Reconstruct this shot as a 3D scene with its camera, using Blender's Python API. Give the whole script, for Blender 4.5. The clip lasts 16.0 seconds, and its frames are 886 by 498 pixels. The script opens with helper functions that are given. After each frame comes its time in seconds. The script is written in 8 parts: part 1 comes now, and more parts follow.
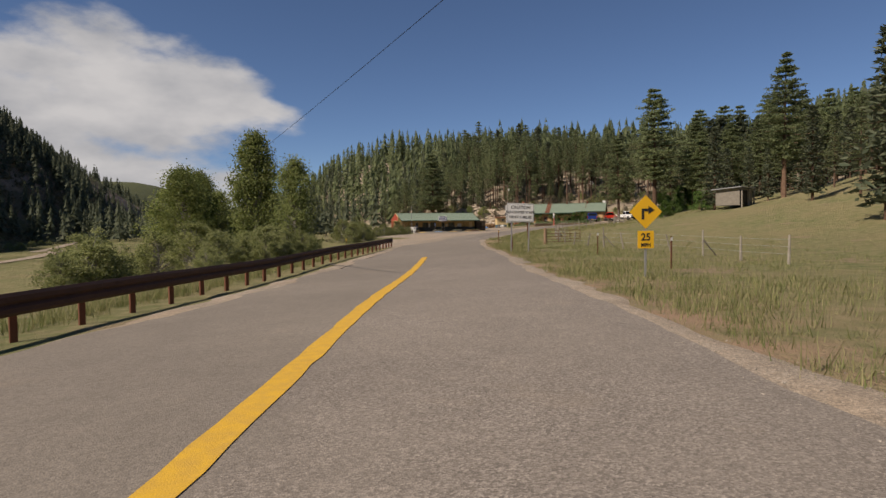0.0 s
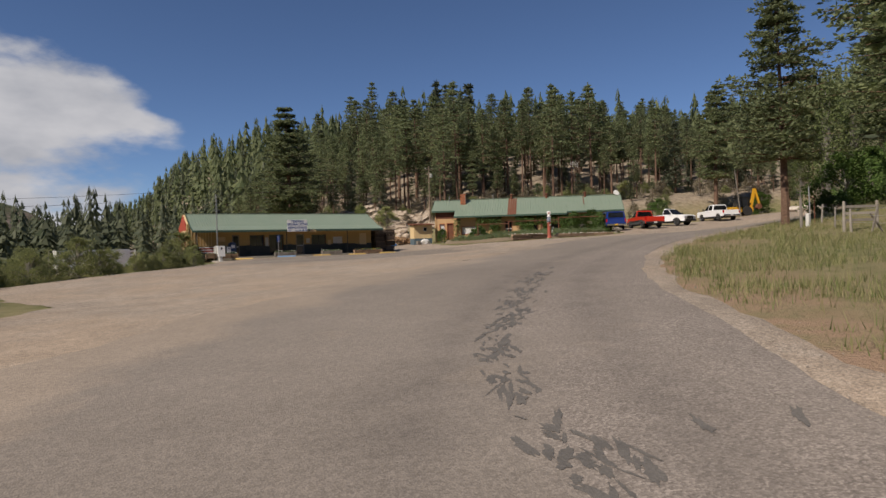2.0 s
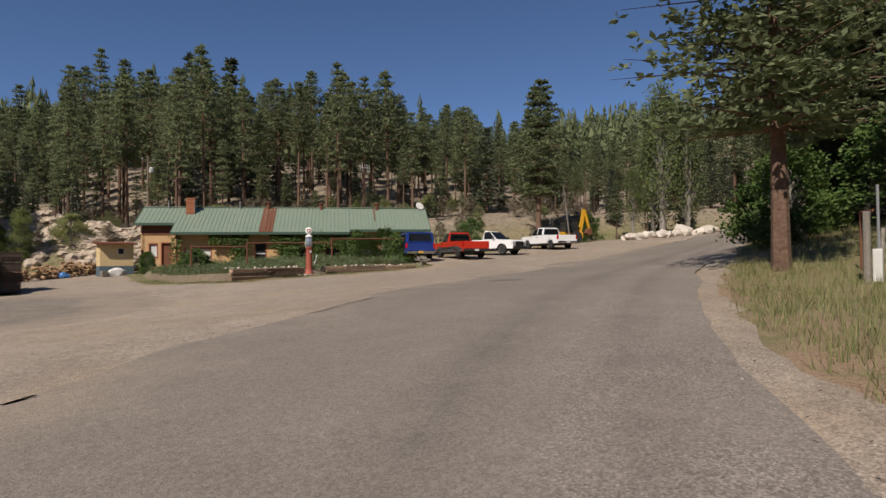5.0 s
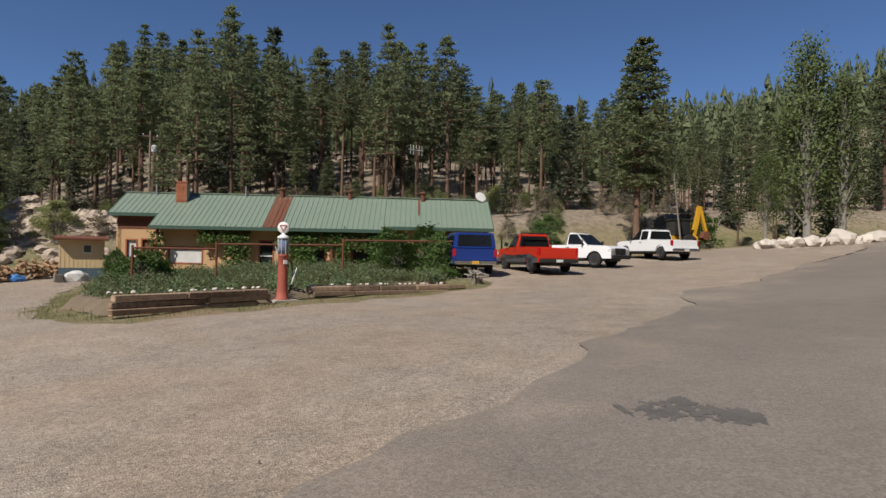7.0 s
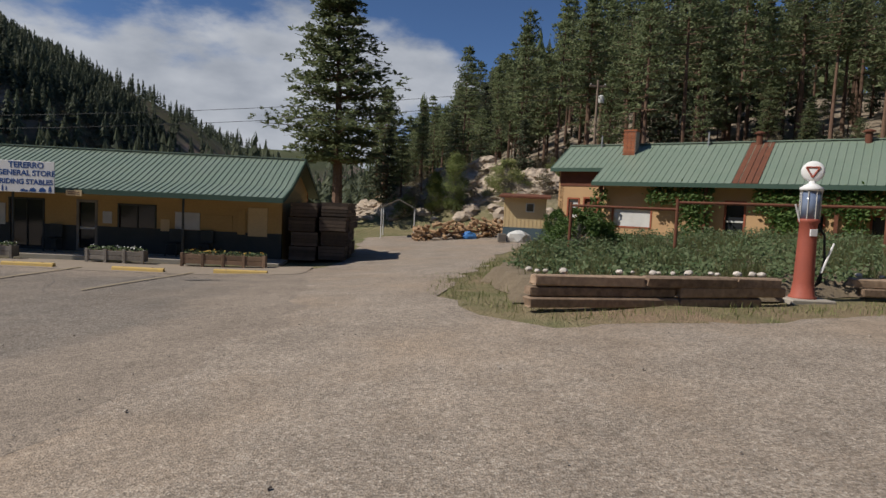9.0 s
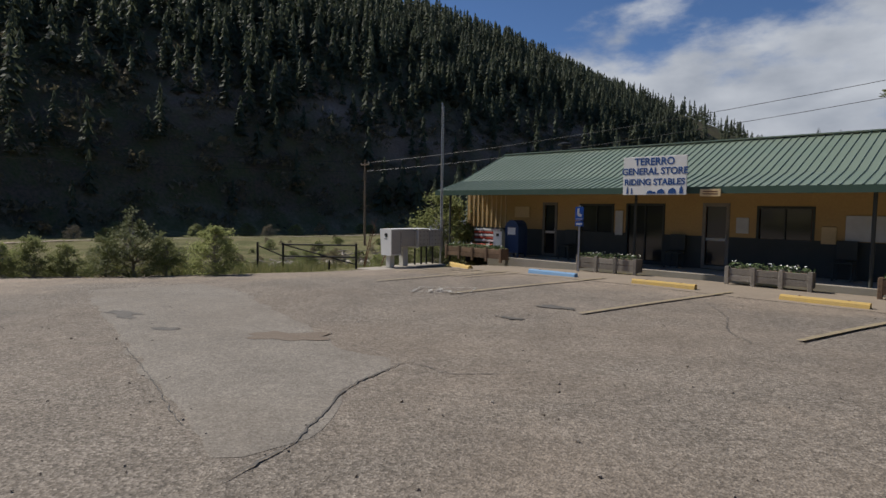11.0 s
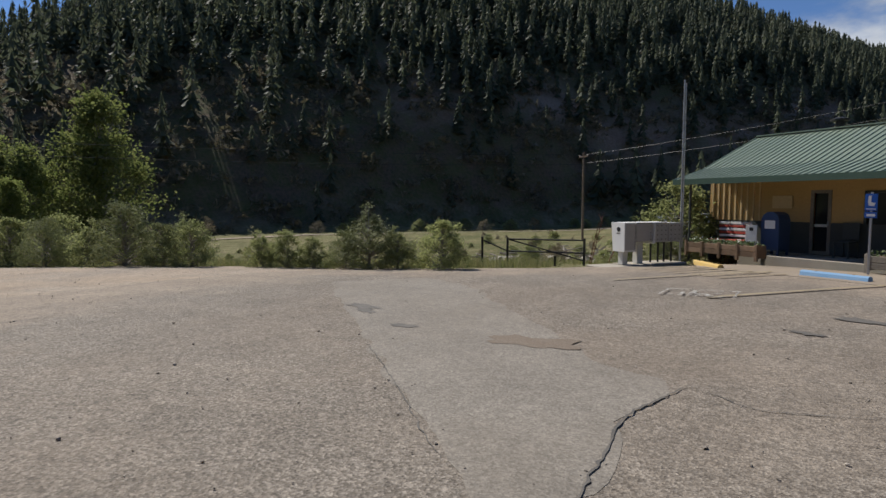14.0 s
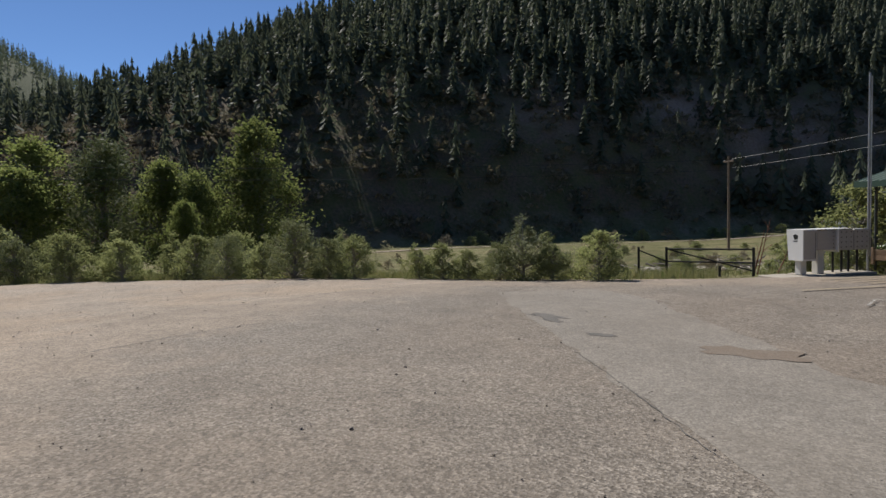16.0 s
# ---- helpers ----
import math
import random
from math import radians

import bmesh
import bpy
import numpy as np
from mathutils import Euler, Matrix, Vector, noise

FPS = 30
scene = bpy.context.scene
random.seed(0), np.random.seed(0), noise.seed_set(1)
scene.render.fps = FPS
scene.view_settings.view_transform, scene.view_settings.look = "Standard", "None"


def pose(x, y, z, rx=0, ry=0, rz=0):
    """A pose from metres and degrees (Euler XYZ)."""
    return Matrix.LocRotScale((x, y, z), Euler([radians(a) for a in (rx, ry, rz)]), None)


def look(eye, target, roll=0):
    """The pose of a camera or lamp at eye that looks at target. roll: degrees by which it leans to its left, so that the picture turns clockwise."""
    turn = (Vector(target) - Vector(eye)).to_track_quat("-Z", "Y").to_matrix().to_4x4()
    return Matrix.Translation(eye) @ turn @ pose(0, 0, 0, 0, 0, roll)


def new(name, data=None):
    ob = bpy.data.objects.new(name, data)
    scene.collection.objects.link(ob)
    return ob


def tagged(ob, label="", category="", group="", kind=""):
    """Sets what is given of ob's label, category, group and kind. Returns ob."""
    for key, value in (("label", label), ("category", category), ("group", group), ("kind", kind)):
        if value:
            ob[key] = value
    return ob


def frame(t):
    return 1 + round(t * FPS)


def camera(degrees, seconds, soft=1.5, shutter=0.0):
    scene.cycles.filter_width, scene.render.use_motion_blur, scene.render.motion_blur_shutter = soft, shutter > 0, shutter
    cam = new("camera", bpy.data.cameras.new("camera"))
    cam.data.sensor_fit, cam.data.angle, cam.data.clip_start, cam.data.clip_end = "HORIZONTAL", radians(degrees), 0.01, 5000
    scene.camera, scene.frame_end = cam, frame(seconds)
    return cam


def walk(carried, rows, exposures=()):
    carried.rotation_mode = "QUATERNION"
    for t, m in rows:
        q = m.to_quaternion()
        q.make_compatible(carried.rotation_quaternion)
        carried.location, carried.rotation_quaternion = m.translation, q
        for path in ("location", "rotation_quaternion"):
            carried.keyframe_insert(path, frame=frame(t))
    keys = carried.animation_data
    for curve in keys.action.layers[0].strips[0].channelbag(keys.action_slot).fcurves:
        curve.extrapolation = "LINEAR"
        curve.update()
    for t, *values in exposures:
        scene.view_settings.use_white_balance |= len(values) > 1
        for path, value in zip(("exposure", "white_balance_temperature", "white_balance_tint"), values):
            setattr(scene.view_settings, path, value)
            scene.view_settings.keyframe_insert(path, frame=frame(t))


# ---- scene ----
PATH = [
    (0, (-32.372, -115.313, 0.661), (-29.009, -105.901, 0.328), -0.72),
    (0.1, (-30.851, -111.751, 0.666), (-27.495, -102.337, 0.333), -0.57),
    (0.2, (-29.359, -108.177, 0.672), (-26.011, -98.760, 0.338), -0.42),
    (0.3, (-27.918, -104.583, 0.679), (-24.578, -95.163, 0.345), -0.27),
    (0.4, (-26.554, -100.957, 0.688), (-23.220, -91.535, 0.353), -0.17),
    (0.5, (-25.276, -97.300, 0.697), (-21.946, -87.876, 0.363), -0.14),
    (0.6, (-23.966, -93.631, 0.705), (-20.645, -84.204, 0.373), -0.24),
    (0.7, (-22.679, -89.956, 0.716), (-19.376, -80.523, 0.385), -0.45),
    (0.8, (-21.357, -86.292, 0.730), (-18.067, -76.855, 0.402), -0.69),
    (0.9, (-19.964, -82.653, 0.748), (-16.658, -73.221, 0.425), -0.90),
    (1, (-18.477, -79.051, 0.773), (-15.106, -69.641, 0.459), -1.01),
    (1.1, (-16.995, -75.422, 0.811), (-13.512, -66.052, 0.512), -1.00),
    (1.2, (-15.451, -71.819, 0.857), (-11.809, -62.511, 0.577), -0.91),
    (1.3, (-13.867, -68.235, 0.904), (-10.038, -59.001, 0.645), -0.77),
    (1.4, (-12.293, -64.722, 0.948), (-8.277, -55.568, 0.710), -0.66),
    (1.5, (-10.841, -61.485, 0.978), (-6.658, -52.404, 0.762), -0.65),
    (1.6, (-9.648, -58.840, 0.990), (-5.293, -49.840, 0.797), -0.75),
    (1.7, (-8.731, -56.784, 0.976), (-4.208, -47.867, 0.808), -0.93),
    (1.8, (-7.990, -55.141, 0.937), (-3.307, -46.307, 0.795), -1.15),
    (1.9, (-7.334, -53.737, 0.884), (-2.501, -44.983, 0.763), -1.36),
    (2, (-6.758, -52.571, 0.845), (-1.793, -43.891, 0.740), -1.51),
    (2.2, (-5.911, -50.850, 0.838), (-0.738, -42.293, 0.741), -1.58),
    (2.5, (-4.583, -48.805, 0.927), (0.853, -40.412, 0.829), -1.57),
    (3, (-2.298, -45.643, 1.088), (3.685, -37.631, 1.038), -1.52),
    (3.5, (-0.321, -42.933, 1.276), (6.251, -35.395, 1.266), -1.41),
    (4, (2.753, -40.538, 1.392), (9.818, -33.460, 1.441), -1.08),
    (4.2, (4.255, -39.576, 1.403), (11.459, -32.642, 1.499), -1.15),
    (6.3, (16.119, -31.799, 2.312), (23.695, -25.273, 2.461), 0.05),
    (6.5, (17.122, -31.118, 2.320), (24.442, -24.307, 2.476), 0.36),
    (7, (19.066, -27.866, 2.400), (25.708, -20.392, 2.515), 1.05),
    (7.5, (19.908, -25.476, 2.408), (25.591, -17.248, 2.374), 3.26),
    (8, (19.815, -24.451, 2.380), (24.367, -15.556, 1.971), 3.41),
    (8.5, (19.743, -23.037, 2.370), (22.708, -13.503, 1.821), 3.31),
    (9, (21.070, -21.080, 2.277), (21.523, -11.114, 1.591), 2.70),
    (9.5, (20.374, -19.515, 2.046), (18.831, -9.661, 1.320), 1.77),
    (10, (18.890, -17.537, 1.871), (15.081, -8.327, 1.049), 1.41),
    (10.2, (18.164, -17.075, 1.824), (13.577, -8.222, 1.059), 1.15),
    (12.3, (15.058, -15.622, 1.592), (6.238, -10.980, 0.773), 0.47),
    (12.5, (15.016, -15.637, 1.601), (6.149, -11.088, 0.779), 0.31),
    (13, (14.972, -15.709, 1.582), (6.003, -11.357, 0.796), 0.33),
    (13.5, (14.956, -15.749, 1.596), (5.951, -11.472, 0.812), 0.16),
    (14, (15.009, -15.792, 1.610), (5.992, -11.537, 0.845), -0.05),
    (14.5, (15.011, -15.829, 1.623), (5.960, -11.638, 0.907), -0.19),
    (15, (14.774, -15.897, 1.597), (5.622, -11.919, 0.938), -0.60),
    (15.5, (14.715, -16.231, 1.587), (5.344, -12.790, 0.997), -1.15),
    (16, (14.851, -16.800, 1.599), (5.164, -14.378, 1.067), -1.39),
]
cam = camera(71.63, 16.0, soft=1.5)
walk(cam, [(t, look(eye, target, roll)) for t, eye, target, roll in PATH],
     exposures=[(0.0, 0.0, 7050, 14), (1.2, 0.0, 6700, 14), (4.0, 0.0, 6650, 14), (7.0, 0.06, 6250, 12), (8.2, 0.0, 6250, 12), (9.2, -0.2, 6200, 11), (10.2, -0.2, 6200, 11), (12.4, 0.13, 6150, 10), (16.0, 0.13, 6200, 10)])

# ---- sky and sun ----
SUN_AZ = radians(-103)      # from +y towards +x
SUN_EL = radians(46)
to_sun = Vector((math.sin(SUN_AZ) * math.cos(SUN_EL), math.cos(SUN_AZ) * math.cos(SUN_EL), math.sin(SUN_EL)))
sun = new("sun", bpy.data.lights.new("sun", "SUN"))
sun.data.energy, sun.data.angle, sun.data.color = 5.0, radians(0.53), (1.0, 0.93, 0.82)
sun.matrix_world = look(to_sun * 100, (0, 0, 0))


def sky():
    w = bpy.data.worlds.new("sky")
    scene.world = w
    w.use_nodes = True
    nt = w.node_tree
    nt.nodes.clear()
    N = nt.nodes.new
    out, bg, tex = N("ShaderNodeOutputWorld"), N("ShaderNodeBackground"), N("ShaderNodeTexSky")
    tex.sky_type, tex.sun_disc = "NISHITA", False
    tex.sun_elevation, tex.sun_rotation = SUN_EL, SUN_AZ
    tex.altitude, tex.air_density, tex.dust_density, tex.ozone_density = 2600, 0.9, 0.05, 6.0
    bg.inputs["Strength"].default_value = 0.086
    # cloud bank low in the north-west
    co = N("ShaderNodeTexCoord")
    sep = N("ShaderNodeSeparateXYZ")
    nt.links.new(co.outputs["Generated"], sep.inputs[0])
    mp = N("ShaderNodeMapping")
    mp.inputs["Scale"].default_value = (1.0, 1.0, 2.2)
    nt.links.new(co.outputs["Generated"], mp.inputs[0])
    no = N("ShaderNodeTexNoise")
    no.inputs["Scale"].default_value, no.inputs["Detail"].default_value, no.inputs["Roughness"].default_value = 3.2, 9, 0.55
    nt.links.new(mp.outputs[0], no.inputs["Vector"])
    # closeness to the middle of the bank
    dot = N("ShaderNodeVectorMath")
    dot.operation = "DOT_PRODUCT"
    az, el = radians(-20), radians(7)
    dot.inputs[1].default_value = (math.sin(az) * math.cos(el), math.cos(az) * math.cos(el), math.sin(el))
    nt.links.new(co.outputs["Generated"], dot.inputs[0])
    near = N("ShaderNodeMapRange")
    near.inputs["From Min"].default_value, near.inputs["From Max"].default_value = 0.84, 0.975
    near.inputs["To Min"].default_value, near.inputs["To Max"].default_value = -0.30, 0.22
    nt.links.new(dot.outputs["Value"], near.inputs["Value"])
    low = N("ShaderNodeMapRange")
    low.inputs["From Min"].default_value, low.inputs["From Max"].default_value = 0.18, 0.31
    low.inputs["To Min"].default_value, low.inputs["To Max"].default_value = 0.0, -0.25
    nt.links.new(sep.outputs["Z"], low.inputs["Value"])
    a1, a2 = N("ShaderNodeMath"), N("ShaderNodeMath")
    nt.links.new(no.outputs["Fac"], a1.inputs[0])
    nt.links.new(near.outputs[0], a1.inputs[1])
    nt.links.new(a1.outputs[0], a2.inputs[0])
    nt.links.new(low.outputs[0], a2.inputs[1])
    ramp = N("ShaderNodeMapRange")
    ramp.interpolation_type = "SMOOTHSTEP"
    ramp.inputs["From Min"].default_value, ramp.inputs["From Max"].default_value = 0.48, 0.62
    nt.links.new(a2.outputs[0], ramp.inputs["Value"])
    mix = N("ShaderNodeMix")
    mix.data_type = "RGBA"
    body = N("ShaderNodeTexNoise")
    body.inputs["Scale"].default_value, body.inputs["Detail"].default_value = 6.0, 6
    nt.links.new(mp.outputs[0], body.inputs["Vector"])
    tone = N("ShaderNodeValToRGB")
    tone.color_ramp.elements[0].position, tone.color_ramp.elements[1].position = 0.36, 0.62
    tone.color_ramp.elements[0].color, tone.color_ramp.elements[1].color = (4.1, 4.4, 4.9, 1), (6.4, 6.6, 6.9, 1)
    nt.links.new(body.outputs["Fac"], tone.inputs[0])
    nt.links.new(tone.outputs[0], mix.inputs["B"])
    nt.links.new(tex.outputs[0], mix.inputs["A"])
    nt.links.new(ramp.outputs[0], mix.inputs["Factor"])
    nt.links.new(mix.outputs["Result"], bg.inputs["Color"])
    nt.links.new(bg.outputs[0], out.inputs[0])


sky()


from mathutils.geometry import delaunay_2d_cdt
# ---- materials ----
def mat(name, base, second=None, scale=4.0, rough=0.85, metal=0.0, bump=0.0, bump_scale=60.0, amount=0.6, spec=0.3, rnd=0.0, fine=0.0):
    """A procedural surface: two colours mixed by coarse noise, fine grain and bump, in object metres."""
    m = bpy.data.materials.new(name)
    m.use_nodes = True
    nt = m.node_tree
    b = nt.nodes["Principled BSDF"]
    b.inputs["Roughness"].default_value, b.inputs["Metallic"].default_value = rough, metal
    b.inputs["Specular IOR Level"].default_value = spec
    N, L = nt.nodes.new, nt.links.new
    second = second or tuple(c * 0.7 for c in base)
    co = N("ShaderNodeTexCoord")
    n1 = N("ShaderNodeTexNoise")
    n1.inputs["Scale"].default_value, n1.inputs["Detail"].default_value, n1.inputs["Roughness"].default_value = scale, 6, 0.6
    L(co.outputs["Object"], n1.inputs["Vector"])
    mr = N("ShaderNodeMapRange")
    mr.inputs["From Min"].default_value, mr.inputs["From Max"].default_value = 0.35, 0.65
    mr.inputs["To Max"].default_value = amount
    L(n1.outputs["Fac"], mr.inputs["Value"])
    mx = N("ShaderNodeMix")
    mx.data_type = "RGBA"
    mx.inputs["A"].default_value, mx.inputs["B"].default_value = (*base, 1), (*second, 1)
    L(mr.outputs[0], mx.inputs["Factor"])
    col = mx.outputs["Result"]
    if rnd or fine:
        hsv = N("ShaderNodeHueSaturation")
        L(col, hsv.inputs["Color"])
        val = N("ShaderNodeMath")
        val.operation = "ADD"
        val.inputs[0].default_value, val.inputs[1].default_value = 1.0, 0.0
        if rnd:
            oi = N("ShaderNodeObjectInfo")
            r = N("ShaderNodeMapRange")
            r.inputs["To Min"].default_value, r.inputs["To Max"].default_value = 1 - rnd, 1 + rnd
            L(oi.outputs["Random"], r.inputs["Value"])
            L(r.outputs[0], val.inputs[0])
        if fine:
            n3 = N("ShaderNodeTexNoise")
            n3.inputs["Scale"].default_value, n3.inputs["Detail"].default_value = bump_scale, 3
            L(co.outputs["Object"], n3.inputs["Vector"])
            r3 = N("ShaderNodeMapRange")
            r3.inputs["From Min"].default_value, r3.inputs["From Max"].default_value = 0.3, 0.7
            r3.inputs["To Min"].default_value, r3.inputs["To Max"].default_value = -fine, fine
            L(n3.outputs["Fac"], r3.inputs["Value"])
            L(r3.outputs[0], val.inputs[1])
        L(val.outputs[0], hsv.inputs["Value"])
        col = hsv.outputs[0]
    L(col, b.inputs["Base Color"])
    if bump:
        n2 = N("ShaderNodeTexNoise")
        n2.inputs["Scale"].default_value, n2.inputs["Detail"].default_value = bump_scale, 4
        L(co.outputs["Object"], n2.inputs["Vector"])
        bp = N("ShaderNodeBump")
        bp.inputs["Strength"].default_value, bp.inputs["Distance"].default_value = bump, 0.03
        L(n2.outputs["Fac"], bp.inputs["Height"])
        L(bp.outputs[0], b.inputs["Normal"])
    return m


def island_mat(name, base, second, rough=0.8, spread=0.5, translucent=0.0):
    """Leaves, needles and stones: colour varies from island to island, and from object to object."""
    m = bpy.data.materials.new(name)
    m.use_nodes = True
    nt = m.node_tree
    b = nt.nodes["Principled BSDF"]
    N, L = nt.nodes.new, nt.links.new
    b.inputs["Roughness"].default_value, b.inputs["Specular IOR Level"].default_value = rough, 0.25
    g, oi = N("ShaderNodeNewGeometry"), N("ShaderNodeObjectInfo")
    mx = N("ShaderNodeMix")
    mx.data_type = "RGBA"
    mx.inputs["A"].default_value, mx.inputs["B"].default_value = (*base, 1), (*second, 1)
    L(g.outputs["Random Per Island"], mx.inputs["Factor"])
    hsv = N("ShaderNodeHueSaturation")
    r = N("ShaderNodeMapRange")
    r.inputs["To Min"].default_value, r.inputs["To Max"].default_value = 1 - spread / 2, 1 + spread / 2
    L(oi.outputs["Random"], r.inputs["Value"])
    L(r.outputs[0], hsv.inputs["Value"])
    L(mx.outputs["Result"], hsv.inputs["Color"])
    L(hsv.outputs[0], b.inputs["Base Color"])
    if translucent:
        out = nt.nodes["Material Output"]
        tr, ms = N("ShaderNodeBsdfTranslucent"), N("ShaderNodeMixShader")
        L(hsv.outputs[0], tr.inputs["Color"])
        ms.inputs[0].default_value = translucent
        L(b.outputs[0], ms.inputs[1])
        L(tr.outputs[0], ms.inputs[2])
        L(ms.outputs[0], out.inputs["Surface"])
    return m


def ground_mat():
    """Dry mountain meadow: straw, green patches, bare red-brown earth."""
    m = bpy.data.materials.new("meadow")
    m.use_nodes = True
    nt = m.node_tree
    b = nt.nodes["Principled BSDF"]
    b.inputs["Roughness"].default_value, b.inputs["Specular IOR Level"].default_value = 0.95, 0.1
    N, L = nt.nodes.new, nt.links.new
    co = N("ShaderNodeTexCoord")

    def noise_of(scale, lo, hi, detail=6):
        n = N("ShaderNodeTexNoise")
        n.inputs["Scale"].default_value, n.inputs["Detail"].default_value, n.inputs["Roughness"].default_value = scale, detail, 0.65
        L(co.outputs["Object"], n.inputs["Vector"])
        r = N("ShaderNodeMapRange")
        r.inputs["From Min"].default_value, r.inputs["From Max"].default_value = lo, hi
        L(n.outputs["Fac"], r.inputs["Value"])
        return r.outputs[0], n.outputs["Fac"]

    def mixed(a, bcol, f):
        x = N("ShaderNodeMix")
        x.data_type = "RGBA"
        for slot, v in (("A", a), ("B", bcol)):
            if isinstance(v, tuple):
                x.inputs[slot].default_value = (*v, 1)
            else:
                L(v, x.inputs[slot])
        L(f, x.inputs["Factor"])
        return x.outputs["Result"]

    green, _ = noise_of(0.12, 0.4, 0.6)
    straw, fac = noise_of(1.7, 0.35, 0.65)
    bare, _ = noise_of(0.35, 0.58, 0.70)
    grain, g2 = noise_of(18, 0.3, 0.7, 3)
    c = mixed((0.235, 0.20, 0.10), (0.125, 0.155, 0.055), green)
    c = mixed(c, (0.30, 0.25, 0.14), straw)
    c = mixed(c, (0.33, 0.235, 0.165), bare)
    c2 = mixed(c, (0.10, 0.105, 0.05), grain)
    half = N("ShaderNodeMix")
    half.data_type = "RGBA"
    half.inputs["Factor"].default_value = 0.45
    L(c, half.inputs["A"])
    L(c2, half.inputs["B"])
    # forest floor on the slopes, by the steepness and height attribute of the sheet
    at = N("ShaderNodeAttribute")
    at.attribute_name = "forest"
    duff = mixed((0.19, 0.15, 0.108), (0.36, 0.295, 0.22), straw)
    soil_at = N("ShaderNodeAttribute")
    soil_at.attribute_name = "soil"
    soil_n, _ = noise_of(0.8, 0.35, 0.6)
    soil_f = N("ShaderNodeMath")
    soil_f.operation = "MULTIPLY"
    L(soil_at.outputs["Fac"], soil_f.inputs[0])
    L(soil_n, soil_f.inputs[1])
    fin = mixed(half.outputs["Result"], duff, at.outputs["Fac"])
    fin = mixed(fin, (0.33, 0.225, 0.15), soil_f.outputs[0])
    # hillside floor litter, its base tone raised to stand in for glare
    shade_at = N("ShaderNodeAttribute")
    shade_at.attribute_name = "veiled_litter"
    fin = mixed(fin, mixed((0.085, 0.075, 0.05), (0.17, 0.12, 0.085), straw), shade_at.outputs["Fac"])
    wood_at = N("ShaderNodeAttribute")
    wood_at.attribute_name = "wooded"
    fin = mixed(fin, mixed((0.045, 0.058, 0.032), (0.085, 0.095, 0.05), straw), wood_at.outputs["Fac"])
    lush_at = N("ShaderNodeAttribute")
    lush_at.attribute_name = "lush"
    lush_n, _ = noise_of(0.22, 0.38, 0.6)
    lush_f = N("ShaderNodeMath")
    lush_f.operation = "MULTIPLY"
    L(lush_at.outputs["Fac"], lush_f.inputs[0])
    L(lush_n, lush_f.inputs[1])
    fin = mixed(fin, mixed((0.085, 0.098, 0.036), (0.135, 0.125, 0.06), straw), lush_f.outputs[0])
    # reddish scree bands across the steep hill, paled to stand in for veiling glare
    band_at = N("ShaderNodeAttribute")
    band_at.attribute_name = "veiled_scree"
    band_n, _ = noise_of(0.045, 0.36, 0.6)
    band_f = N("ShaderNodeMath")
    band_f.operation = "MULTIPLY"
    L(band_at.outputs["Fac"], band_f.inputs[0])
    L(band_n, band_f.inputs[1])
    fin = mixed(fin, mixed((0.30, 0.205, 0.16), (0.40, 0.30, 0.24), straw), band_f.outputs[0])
    L(fin, b.inputs["Base Color"])
    bp = N("ShaderNodeBump")
    bp.inputs["Strength"].default_value, bp.inputs["Distance"].default_value = 0.8, 0.12
    L(g2, bp.inputs["Height"])
    L(bp.outputs[0], b.inputs["Normal"])
    return m


